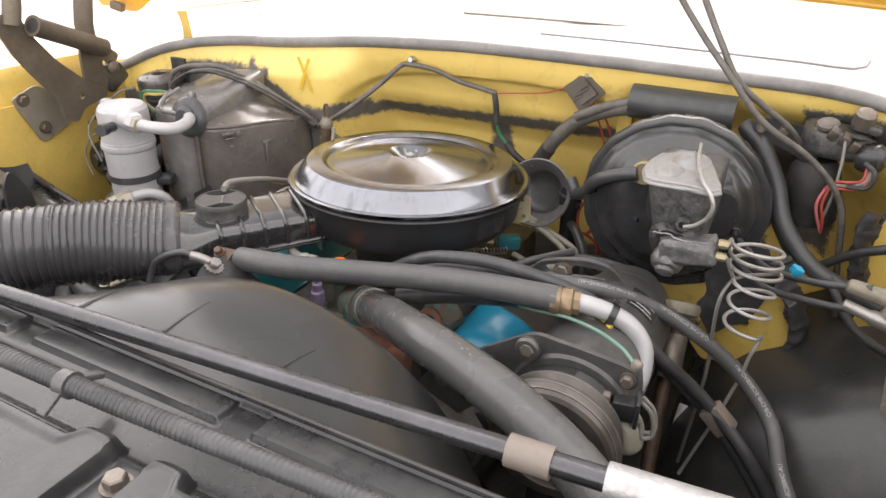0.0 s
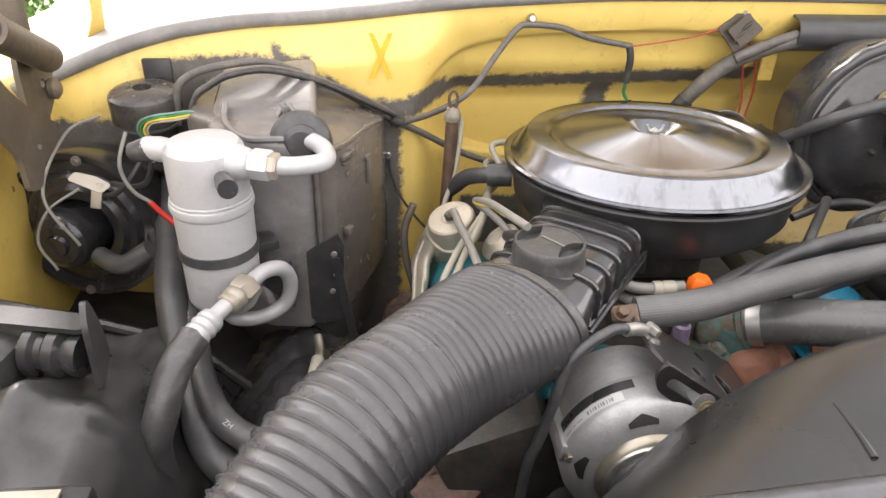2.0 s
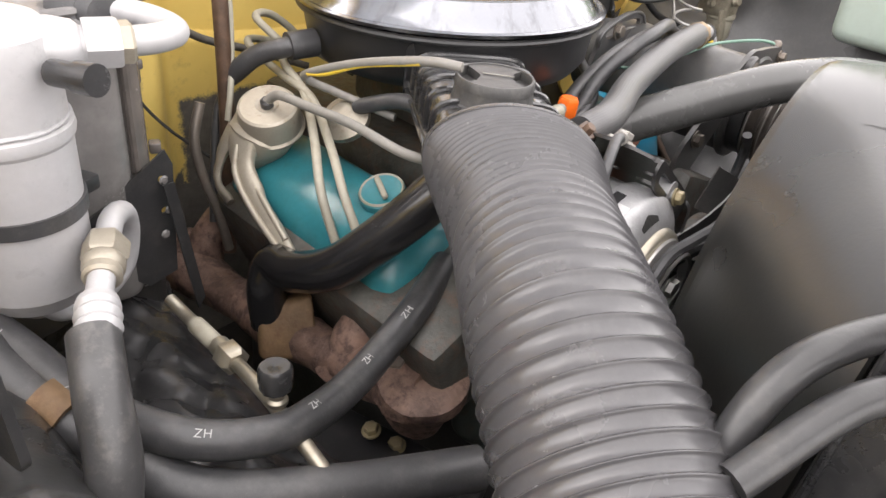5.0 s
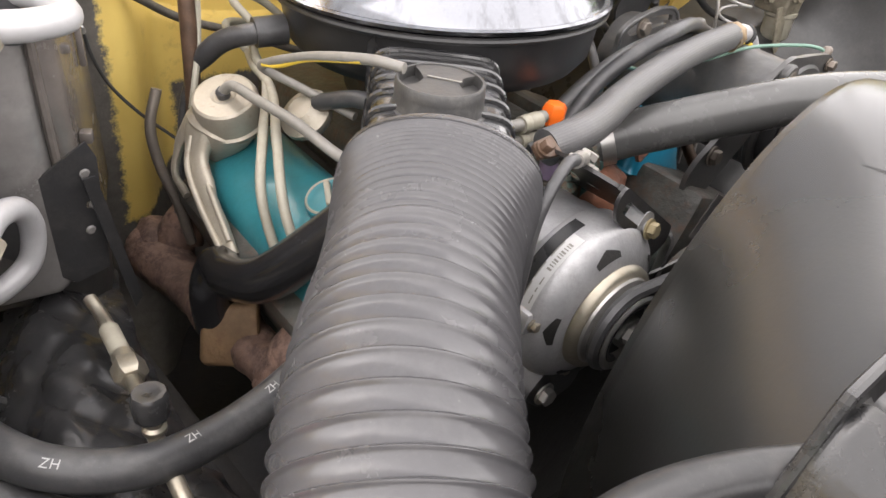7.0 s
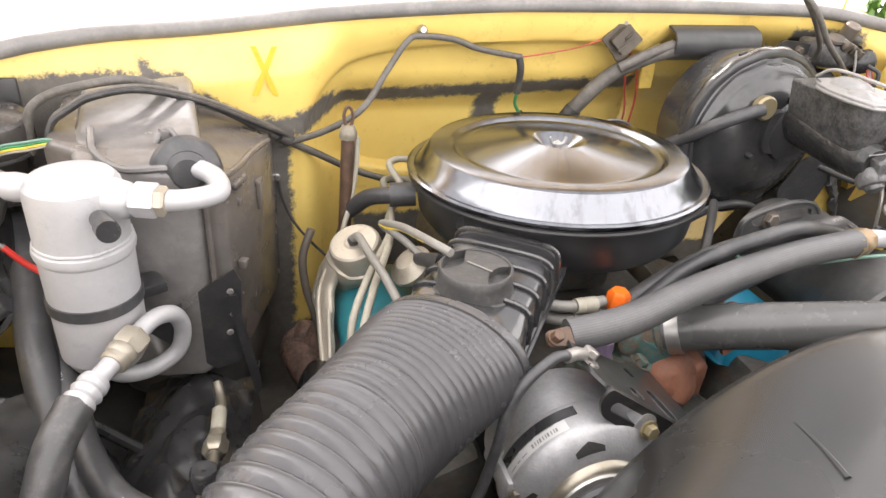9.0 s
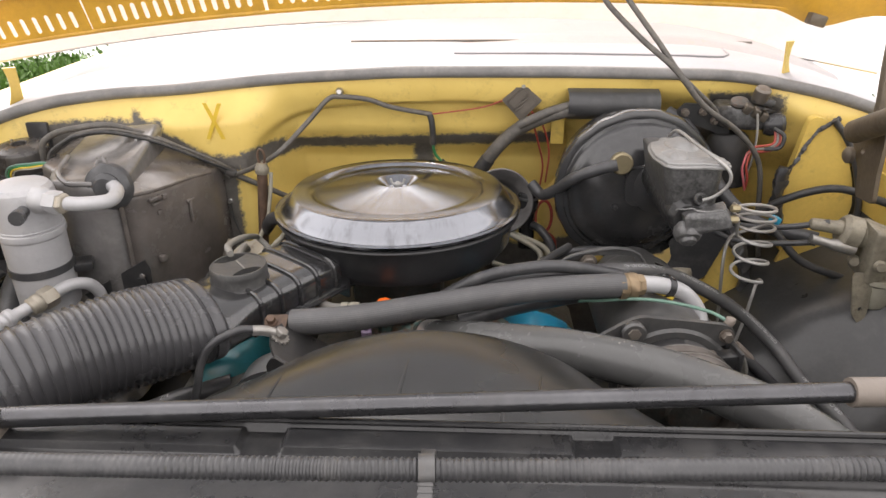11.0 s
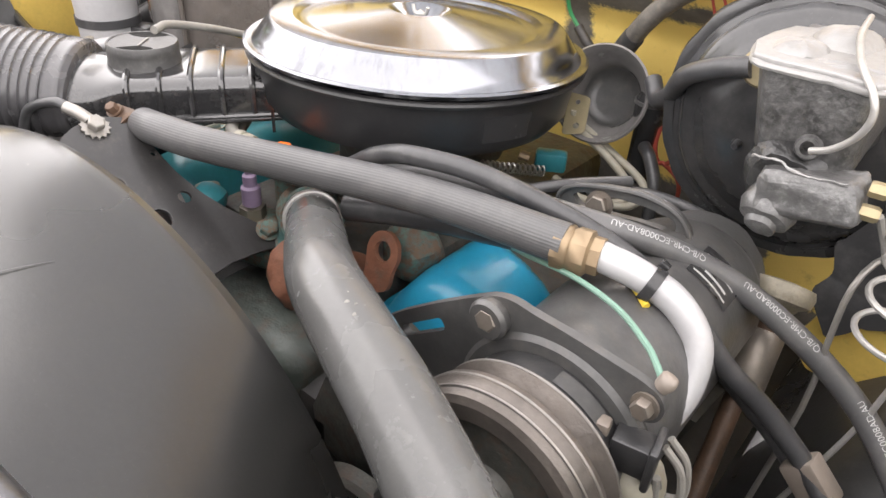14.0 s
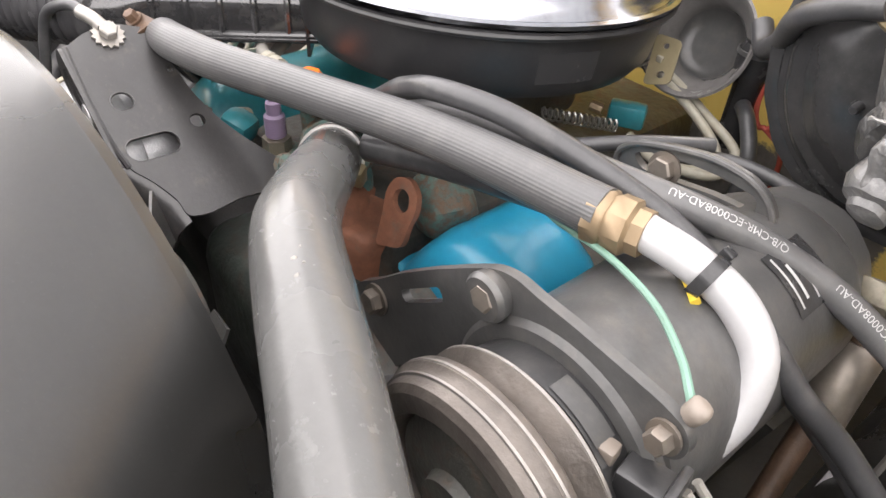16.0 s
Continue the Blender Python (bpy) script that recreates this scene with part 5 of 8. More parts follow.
part("rear_head", lumpy(lathe([(0, -0.05), (0.058, -0.045), (0.052, -0.015), (0.030, -0.005), (0, -0.003)], CC, (0, 1, 0), 40), 0.0015, 40, 6), BRACKET, comp, "cast rear head")
part("bolt", hexbolt((0.274, -0.088, 1.028), (0, -1, 0.15), 0.0080), BOLT, comp)

# ---- suction hose across the engine ----
sh = thing("suction_hose", (0.1, -0.24, 1.03), "grey ribbed suction hose with brass fitting", "hose")
part("hose", sweep(spline([(-0.088, -0.270, 1.036), (-0.056, -0.271, 1.040), (-0.012, -0.258, 1.038), (0.07, -0.228, 1.038), (0.19, -0.203, 1.047), (0.300, -0.187, 1.048)], 8), 0.0148, 160, flutes=40, depth=0.008), HOSE, sh, angle=70)
part("brass_fitting", lathe([(0, 0), (0.0165, 0), (0.0165, 0.009), (0.0150, 0.011), (0.0165, 0.013), (0.0165, 0.023), (0.0135, 0.025), (0.0135, 0.032), (0, 0.032)], (0.293, -0.188, 1.046), (0.97, 0.22, 0.0), 8), BRASS, sh, "dull brass fitting")
part("metal_pipe", tube([(0.322, -0.181, 1.047), (0.350, -0.176, 1.042), (0.377, -0.172, 1.031), (0.397, -0.174, 1.010), (0.403, -0.188, 0.985), (0.399, -0.210, 0.965)], 0.0106, 18, 8), ALU, sh, "bare aluminium pipe")
part("tie", tube([(0.356, -0.1755, 1.0400), (0.363, -0.1745, 1.0375)], 0.0128, 16, 2), PLASTIC, sh, "black cable tie")
part("tie_head", box((0.007, 0.006, 0.006), pose(0.360, -0.162, 1.047, 0, 25, 0), 0.001), PLASTIC, sh)
part("end_clip", lumpy(plate(rounded([(-0.014, -0.006), (0.010, -0.009), (0.012, 0.009), (-0.012, 0.007)], 0.003), 0.003, frame_of((-0.102, -0.281, 1.043), (1, 0.1, 0), (0.1, -0.5, 0.8))), 0.0008, 80, 2), RUST_BROWN, sh, "brown rusty clip")
part("end_bolt", hexbolt((-0.108, -0.284, 1.046), (0.1, -0.5, 0.8), 0.0048), RUST_BROWN, sh)

# ---- alternator ----
alt = thing("alternator", (-0.093, -0.32, 0.87), "cast aluminium alternator with black belt pulley", "alternator")
AL = V(-0.093, 0, 0.939)


def on_alt(r, a, y):
    return AL + V(r * math.cos(a), y, r * math.sin(a))


part("rear_housing", lathe([(0, -0.262), (0.045, -0.262), (0.060, -0.268), (0.064, -0.276), (0.064, -0.300), (0, -0.300)], AL, (0, 1, 0), 64), CAST, alt)
part("stator", lathe([(0.060, -0.299), (0.0655, -0.300), (0.0655, -0.330), (0.060, -0.331)], AL, (0, 1, 0), 64), CAST, alt, "bare laminated stator")
part("front_housing", lathe([(0.060, -0.320), (0.0685, -0.320), (0.070, -0.323), (0.0702, -0.346), (0.0690, -0.350), (0.0655, -0.3545), (0.0600, -0.3590), (0.0540, -0.3625), (0.047, -0.3650), (0.0, -0.3655)], AL, (0, 1, 0), 64), CAST, alt, angle=50)
part("cooling_disc", lathe([(0, -0.377), (0.034, -0.377), (0.041, -0.375), (0.045, -0.371), (0.046, -0.366), (0.044, -0.364), (0, -0.364)], AL, (0, 1, 0), 64), ZINC, alt, "pressed steel cooling disc", angle=50)
PU = AL + V(-0.004, 0.003, 0.004)
pulley = part("pulley", lathe([(0.012, -0.388), (0.024, -0.388), (0.027, -0.396), (0.031, -0.397), (0.033, -0.395), (0.0265, -0.390), (0.0265, -0.386), (0.0375, -0.381), (0.0385, -0.379), (0.036, -0.3775), (0, -0.3775)], PU, (0, 1, 0), 56), STEEL, alt, "worn steel belt pulley", angle=24)
part("pulley_hub", lathe([(0.012, -0.3885), (0.0235, -0.3885), (0.0235, -0.3882), (0.012, -0.3882)], PU, (0, 1, 0), 40), SATIN_BLACK, pulley, "black pulley hub")
part("nut", lathe([(0, -0.400), (0.008, -0.400), (0.009, -0.395), (0.0135, -0.395), (0.014, -0.386), (0, -0.386)], PU, (0, 1, 0), 6), STEEL, pulley)
belt = thing("drive_belt", (-0.093, -0.387, 0.905), "black rubber drive belt round the alternator pulley", "belt")
BELT = [PU + V(0.0325 * math.cos(a), -0.3882, 0.0325 * math.sin(a)) for a in [math.pi * (0.5 + k / 24) for k in range(25)]]
part("belt_loop", sweep([V(0.05, -0.3882, 0.975), V(-0.03, -0.3882, 0.973), *BELT, V(-0.03, -0.3882, 0.885), V(0.05, -0.3882, 0.82)], 0.0052, 8), RUBBER, belt)
# windows between the front housing and the disc: dark sheets painted as shaded openings
for k in range(5):
    a0 = 2 * math.pi * k / 5 + 0.30
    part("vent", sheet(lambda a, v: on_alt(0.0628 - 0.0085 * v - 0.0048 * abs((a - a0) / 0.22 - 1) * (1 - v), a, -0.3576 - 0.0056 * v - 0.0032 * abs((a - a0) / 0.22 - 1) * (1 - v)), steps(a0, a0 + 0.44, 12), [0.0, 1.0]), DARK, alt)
part("sticker", sheet(lambda a, y: on_alt(0.0704, a, y), steps(radians(100), radians(163), 12), steps(-0.3350, -0.3250, 3)), PLASTIC, alt, "black sticker")
part("label", sheet(lambda a, y: on_alt(0.0705, a, y), steps(radians(110), radians(168), 10), steps(-0.3460, -0.3355, 3)), LABEL, alt, "white label")
for k in range(10):
    a0 = radians(117 + 2.1 * k)
    part("print_bar", sheet(lambda a, y: on_alt(0.0708, a, y), steps(a0, a0 + radians(0.8 if k % 3 else 1.4), 2), steps(-0.3435, -0.3395, 2)), WIRE_GREY, alt)
for k, (a0, a1) in enumerate(((142, 147), (149, 152), (154, 160), (118, 130), (134, 145), (148, 158))):
    y = -0.343 + 0.0028 * (k // 3)+ (0.0038 if k > 2 else 0)
    part("print_bar", sheet(lambda a, y: on_alt(0.0708, a, y), steps(radians(a0), radians(a1), 3), steps(y, y + 0.0011, 1)), WIRE_GREY, alt)
for a, w in ((172, 0.02), (262, 0.024), (330, 0.02)):
    a = radians(a)
    part("lug", box((w, 0.052, 0.014), frame_of(on_alt(0.067, a, -0.324), (-math.sin(a), 0, math.cos(a)), (math.cos(a), 0, math.sin(a))), 0.004), CAST, alt)
    part("bolt", hexbolt(on_alt(0.066, a, -0.350), (0, -1, 0), 0.004, 0.004), ZINC, alt)
part("ear", plate(rounded([(-0.070, 0.985), (-0.055, 1.014), (-0.042, 1.008), (-0.040, 0.985), (-0.052, 0.965)], 0.008), 0.014, frame_of((0, -0.337, 0), (1, 0, 0), (0, -1, 0))), CAST, alt, "cast mounting ear")
part("foot", plate(rounded([(-0.145, 0.86), (-0.12, 0.885), (-0.07, 0.875), (-0.08, 0.84), (-0.12, 0.835)], 0.010), 0.02, frame_of((0, -0.330, 0), (1, 0, 0), (0, -1, 0))), SATIN_BLACK, alt, "black lower bracket")
part("foot_bolt", hexbolt((-0.123, -0.352, 0.857), (0, -1, 0), 0.007), STEEL, alt)

br = thing("alternator_bracket", (-0.05, -0.3, 0.95), "black pressed steel bracket with holes and earth bolt", "bracket")
BR = frame_of((-0.093, -0.317, 1.0435), (0.80988, -0.00084, -0.58659), (0.586, 0.043, 0.809))
part("plate", plate(rounded([(0.004, -0.028), (-0.006, -0.010), (-0.010, 0.014), (0.000, 0.040), (0.014, 0.041), (0.040, 0.042), (0.064, 0.046), (0.090, 0.055), (0.112, 0.067), (0.136, 0.084), (0.152, 0.100), (0.165, 0.093), (0.161, 0.070), (0.159, 0.040), (0.163, 0.012), (0.160, -0.004), (0.146, -0.004), (0.126, -0.014), (0.112, -0.025), (0.090, -0.029), (0.050, -0.030)], 0.006), 0.003, BR @ pose(0, 0, -0.003), [(0.0570, -0.0075, 0.0076, 0.0005), (0.0870, 0.0385, 0.0060, 0), (0.0985, -0.002, 0.0095, 0.0105, 1), (0.0388, 0.0375, 0.0026, 0)]), BRACKET_BLACK, br)
for x, y, r, half in ((0.0570, -0.0075, 0.0079, 0.0005), (0.0985, -0.002, 0.0098, 0.0105)):
    loop = [BR @ V(x - r * math.sin(a), y + (half if math.cos(a) > 0 else -half) + r * math.cos(a), 0.0) for a in [2 * math.pi * k / 24 for k in range(25)]]
    part("hole_edge", sweep(loop, 0.0005, 6), BRACKET, br, "lighter grey hole edge")


def drape(u, v):
    """The folded lower edge that rolls over and hangs towards the shroud."""
    x = 0.108 + 0.056 * u
    y = lerp_table(((0.108, -0.0265), (0.126, -0.0140), (0.146, -0.0045), (0.164, -0.0020)), x)
    roll = 0.5 * math.pi * min(1.0, v * 2)
    return BR @ V(x + 0.012 * v, y - 0.010 * math.sin(roll) - 0.006 * v, -0.0015 - 0.010 * (1 - math.cos(roll)) - 0.030 * max(0.0, v - 0.5) * 2)


part("drape", sheet(drape, steps(0, 1, 12), steps(0, 1, 14), 0.0025), BRACKET_BLACK, br, "rolled lower edge")
FL = BR @ pose(0, -0.030, -0.001, 90, 0, 0)
part("flange", plate(rounded([(0.002, 0.002), (0.106, 0.002), (0.112, -0.012), (0.100, -0.034), (0.070, -0.036), (0.052, -0.024), (0.014, -0.022), (0.002, -0.012)], 0.006), 0.003, FL, [(0.036, -0.010, 0.0050, 0.016)]), BRACKET_BLACK, br)
part("bend", sweep([BR @ V(x, lerp_table(((0.004, -0.0275), (0.05, -0.0295), (0.09, -0.0285), (0.110, -0.025)), x), -0.0015) for x in steps(0.004, 0.110, 12)], 0.0026, 8), BRACKET_BLACK, br)
part("bolt", hexbolt((-0.050, -0.354, 0.998), (0.1, -0.95, 0.2), 0.0056, 0.006), GOLD, br, "brass-tinted bolt")
part("sleeve", lathe([(0, 0), (0.0055, 0), (0.0055, 0.020), (0, 0.020)], (-0.051, -0.336, 0.995), (0.1, -0.95, 0.2), 16), CAST, br)
part("earth_lug", plate([((0.0128 if k % 2 else 0.0104) * math.cos(2 * math.pi * k / 28), (0.0128 if k % 2 else 0.0104) * math.sin(2 * math.pi * k / 28)) for k in range(28)], 0.0022, BR @ pose(0.0, 0.006, 0.0003)), SILVER_PAINT, br, "corroded toothed washer")
part("earth_bolt", hexbolt(BR @ V(0.0, 0.006, 0.003), (0.586, 0.043, 0.809), 0.0065, 0.006, False), SILVER_PAINT, br, "corroded bolt")
part("tip_bolt", hexbolt(BR @ V(0.146, 0.088, 0.0005), (0.5, -0.1, 0.8), 0.0075), RUST, br)
part("ferrule", tube([(-0.097, -0.312, 1.049), (-0.106, -0.316, 1.054), (-0.117, -0.321, 1.057)], 0.0056, 12, 4), SILVER_PAINT, br)
part("earth_cable", tube([(-0.112, -0.319, 1.056), (-0.130, -0.324, 1.059), (-0.157, -0.335, 1.048), (-0.170, -0.340, 1.027), (-0.177, -0.345, 0.998), (-0.186, -0.350, 0.967), (-0.195, -0.355, 0.940), (-0.20, -0.36, 0.87)], 0.0045, 10, 8), RUBBER, br, "black earth cable")

# ---- long rod and loom along the radiator support ----
rod = thing("hood_release_rod", (0.08, -0.555, 1.14), "long black rod clipped along the radiator support", "rod")
part("rod", tube([(-0.315, -0.60, 1.12), (-0.275, -0.582, 1.132), (-0.22, -0.567, 1.139), (0.38, -0.531, 1.152), (0.55, -0.522, 1.155), (0.75, -0.505, 1.155)], 0.0075, 14, 10), ROD_STEEL, rod)
for q in ((-0.238, -0.5720, 1.1375), (0.380, -0.531, 1.152)):
    part("clamp", tube([q, (q[0] + 0.028, q[1] + 0.0015, q[2])], 0.0105, 14, 2), TAN, rod, "tan clamp")
part("foil_wrap", tube([(0.44, -0.528, 1.153), (0.53, -0.523, 1.155)], 0.0115, 14, 3), TAPE, rod, "silver foil wrap")
loom = thing("loom", (0.1, -0.62, 1.13), "black corrugated loom along the radiator support", "cable loom")
part("tube", tube([(-0.75, -0.612, 1.142), (-0.3, -0.618, 1.146), (0.09, -0.614, 1.148), (0.45, -0.598, 1.148), (0.75, -0.59, 1.148)], lambda s, L: 0.0072 + 0.0007 * math.sin(s * 1500) * (0.25 + 0.75 * smooth(0.62, 0.72, s) * (1 - 0.7 * smooth(0.92, 0.98, s) * smooth(1.12, 1.04, s))), 12, 360), RUBBER, loom)
part("clip", tube([(0.082, -0.6145, 1.148), (0.092, -0.6138, 1.148)], 0.0100, 14, 2), BRACKET, loom, "grey ratchet clip")
part("clip_tab", box((0.010, 0.020, 0.005), pose(0.087, -0.5985, 1.144, -25, 0, 0), 0.0015), BRACKET, loom)
part("clip_tail", box((0.009, 0.020, 0.003), pose(0.087, -0.629, 1.143, 30, 0, 0), 0.001), BRACKET, loom)
for k in range(5):
    part("tooth", box((0.0095, 0.0014, 0.0012), pose(0.087, -0.622 - 0.0035 * k, 1.1488 - 0.002 * k, 30, 0, 0)), BRACKET, loom)

# ---- firewall fittings ----
cover = thing("wiring_cover", (0.35, 0.21, 1.15), "black plastic trough over the wiring on the firewall", "cover")
part("trough", sheet(lambda x, i: V(x, (0.222, 0.204, 0.200, 0.190, 0.179, 0.172, 0.170, 0.173, 0.180, 0.190)[i], (1.2060, 1.2060, 1.2010, 1.1990, 1.195, 1.187, 1.176, 1.166, 1.158, 1.152)[i]), steps(0.268, 0.414, 4), range(10), 0.003), WIRING_COVER, cover)
part("rear_strip", box((0.150, 0.004, 0.014), pose(0.342, 0.2045, 1.2075), 0.001), RUST_BROWN, cover, "brown rear strip")

# ---- hood and hinges ----
MARK = surface("orange_mark", (0.68, 0.46, 0.04), 0.5, var=0.2, dirty=0.2)
# Body yellow with the hood's backlit shade put into the base colour.
HOOD_YELLOW = surface("shaded_yellow_hood_paint", (0.56, 0.31, 0.035), 0.4, var=0.15, dirty=0.3, dirt=(0.25, 0.14, 0.03), bump=0.05)
# Near-white for an added sheet that lightens what the lid mirrors.
HOOD_REFLECTOR = surface("pale_hood_reflector", (0.76, 0.78, 0.82), 0.9, var=0.2, scale=12, dirty=0.3, bump=0.6)
hood = thing("hood", (0, 0.26, 1.30), "open yellow hood with slotted rear edge", "hood")
HU = V(0, -0.22, 1.0).normalized()


def hood_point(x, h):
    q = V(x, 0.262, 1.324 + 0.045 * x - 0.085 * x * x) + HU * h
    return q + V(0, 0.03, 0) * smooth(0.1, 0.5, h)


part("skin", sheet(hood_point, steps(-0.82, 0.82, 24), steps(0.055, 1.15, 12), 0.004), HOOD_YELLOW, hood)
for k, (x0, x1) in enumerate(((-0.70, -0.545), (-0.52, -0.245), (-0.215, 0.08), (0.11, 0.40), (0.43, 0.68))):
    n = int((x1 - x0) / 0.0195)
    holes = [(0.024, -(-0.5 * (x1 - x0) + (i + 0.5) * (x1 - x0) / n), 0.0044, 0.0095) for i in range(n)]
    half = 0.5 * (x1 - x0) + 0.0125
    mid = 0.5 * (x0 + x1)
    m = frame_of(hood_point(mid, 0.0), HU, (0, -1, -0.2))
    tilt = Matrix.Rotation(math.atan(0.045 - 0.17 * mid), 4, "Y")
    m = Matrix.Translation(m.translation) @ tilt.inverted() @ Matrix.Translation(-m.translation) @ m
    part("vent_strip", plate([(0.0, -half), (0.058, -half), (0.058, half), (0.0, half)], 0.002, m, holes), HOOD_YELLOW, hood, "slotted yellow vent strip")
# unseen pale sheet under the hood, added as a reflector for the lid
part("reflector_sheet", sheet(lambda x, h: hood_point(x, h) + V(0, -0.014, 0), steps(-0.79, 0.79, 16), steps(0.075, 1.13, 10), 0.008), HOOD_REFLECTOR, hood, "added pale sheet that brightens the lid's reflections")
part("rear_lip", sweep([hood_point(x, 0.0) for x in steps(-0.74, 0.74, 20)], 0.004, 8), HOOD_YELLOW, hood)

for cx, x0, x1 in ((0.676, 0.56, 0.82), (-0.853, -0.95, -0.72)):
    part("corner", sheet(lambda x, v: hood_point(x, 0.062 * v - (1 - v) * 0.026 * math.exp(-((x - cx) / 0.055) ** 2)) + V(0, -0.012 * math.sin(math.pi * v), 0), steps(x0, x1, 28), steps(0, 1, 6), 0.004), HOOD_YELLOW, hood)
    part("bumper_clip", box((0.030, 0.016, 0.018), pose(cx - 0.018, 0.238, hood_point(cx, -0.012).z, 0, 15, 10), 0.003), HINGE, hood, "grey rubber bumper clip")


def hood_hinge(side, inset):
    def q(x, y, z):
        return V(side * (x - inset), y, z)
    def flat(x):
        return frame_of((side * (x - inset), 0, 0), (0, 1, 0), (1, 0, 0))
    h = thing("lift_mechanism", q(0.72, -0.03, 1.04), "bare brownish steel hood lift with tube", "hood lift", "hood lifts")
    if side < 0:
        part("base_plate", plate(rounded([(-0.126, 1.112), (-0.076, 1.128), (-0.030, 1.099), (-0.024, 1.046), (-0.088, 1.024)], 0.010), 0.005, flat(0.736)), PLATED, h, "plain grey steel base plate")
    if side < 0:
        part("arm", plate(rounded([(-0.146, 1.264), (-0.110, 1.256), (-0.095, 1.222), (-0.061, 1.174), (-0.016, 1.131), (0.020, 1.112), (0.014, 1.092), (-0.030, 1.082), (-0.047, 1.062), (-0.072, 1.068), (-0.074, 1.107), (-0.111, 1.158), (-0.135, 1.196), (-0.150, 1.234)], 0.008), 0.006, flat(0.679), [(-0.030, 1.104, 0.005, 0)]), HINGE, h)
        part("arm_flange", sweep(spline([q(0.684, -0.095, 1.222), q(0.684, -0.061, 1.174), q(0.684, -0.016, 1.131), q(0.684, 0.018, 1.112)], 8), 0.007, 8, squash=0.5), HINGE, h)
    part("bracket", plate(rounded([(0.003, 1.215), (0.028, 1.213), (0.042, 1.188), (0.075, 1.159), (0.040, 1.122), (0.030, 1.085), (-0.016, 1.09), (-0.008, 1.131), (-0.006, 1.175)], 0.008), 0.006, flat(0.692), [(0.040, 1.150, 0.005, 0)]), HINGE, h)
    part("post", sweep([q(0.690, 0.016, 1.195), q(0.690, 0.017, 1.225), q(0.691, 0.028, 1.27), q(0.692, 0.048, 1.40)], 0.0165, 14, squash=0.6), HINGE, h)
    part("post", sweep([q(0.668, -0.128, 1.245), q(0.667, -0.120, 1.275), q(0.667, -0.10, 1.38)], 0.0145, 14, squash=0.6), HINGE, h)
    part("cross_tube", tube([q(0.655, -0.100, 1.241), q(0.672, 0.035, 1.180)], 0.0165, 20, 3, caps=True), HINGE, h)
    part("tube_rim", lathe([(0.0128, 0.0), (0.0175, 0.0), (0.0178, 0.003), (0.0165, 0.005)], q(0.6546, -0.1025, 1.2421), q(0.672, 0.035, 1.180) - q(0.655, -0.100, 1.241), 24), HINGE, h)
    # dark plug: the tube's inner shade put into colour
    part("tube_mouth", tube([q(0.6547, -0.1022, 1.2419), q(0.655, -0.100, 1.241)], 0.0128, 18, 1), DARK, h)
    part("pivot", lathe([(0, 0), (0.012, 0), (0.012, 0.006), (0.007, 0.010), (0, 0.011)], q(0.684, 0.052, 1.140), (-side, 0, 0), 16), HINGE, h)
    if side < 0:
        part("lug", box((0.02, 0.055, 0.040), pose(side * (0.715 - inset), 0.075, 1.113, 30, 0, 0), 0.008), DARK_CAST, h)
    for y, z in ((-0.106, 1.107), (-0.078, 1.050)) if side < 0 else ():
        part("bolt", hexbolt(q(0.731, y, z), (-side, 0, 0), 0.008), HINGE, h)
    return h


hood_hinge(-1, 0.0)
hood_hinge(1, 0.020)
solo("fender_apron", sheet(lambda y, v: V(-0.742 + 0.0 * v, y, 0.80 + 0.30 * v), steps(-0.30, 0.13, 8), steps(0, 1, 6), 0.003), YELLOW, "yellow inner wall under the hood hinge", "apron", kind="structure")
solo("fender_apron", sheet(lambda y, v: V(0.742 + 0.0 * v, y, 0.985 + 0.115 * v), steps(-0.05, 0.13, 8), steps(0, 1, 6), 0.003), YELLOW, "yellow inner wall under the hood hinge", "apron", kind="structure")
for fx, fz in ((-0.690, 1.145), (0.628, 1.198)):
    solo("cowl_corner", sheet(lambda u, v: V(fx + 0.022 * (u - 0.5) * (1 - 0.5 * math.sin(2.6 * v)) + math.copysign(0.016, fx) * (1 - v) ** 2, 0.262 + 0.012 * u - 0.02 * v, fz + 0.072 * v), steps(0, 1, 6), steps(0, 1, 10), 0.003), YELLOW, "yellow folded cowl corner flange", "flange", kind="structure")
panel = thing("cowl_side_panel", (0.67, 0.14, 1.04), "yellow bulging side panel with dark sealer round it", "panel", kind="structure")
part("panel_skin", plate(rounded([(0.630, 1.180), (0.662, 1.171), (0.692, 1.132), (0.717, 1.073), (0.727, 1.025), (0.713, 0.994), (0.697, 0.91), (0.640, 0.90), (0.612, 1.02), (0.615, 1.09)], 0.016), 0.014, frame_of((0, 0.136, 0), (1, 0, 0), (0, -1, 0)), bevel=0.005), YELLOW, panel)
part("edge_seal", tube([(0.664, 0.120, 1.174), (0.697, 0.118, 1.132), (0.722, 0.116, 1.073), (0.732, 0.114, 1.022), (0.719, 0.114, 0.985)], 0.005, 10, 8), RUBBER, panel, "black rubber edge")
part("seam_sealer", lumpy(tube([(0.672, 0.121, 1.176), (0.640, 0.122, 1.150), (0.618, 0.122, 1.10), (0.606, 0.122, 1.07)], 0.0032, 10, 40), 0.003, 90, 4), RUBBER, panel, "dark ragged sealer")
part("sealer_lump", lumpy(sweep(spline([(0.604, 0.118, 1.095), (0.600, 0.116, 1.06), (0.606, 0.116, 1.02), (0.612, 0.116, 0.99)], 8), 0.015, 12, squash=0.5), 0.006, 70, 6), RUBBER, panel, "dark ragged sealer")

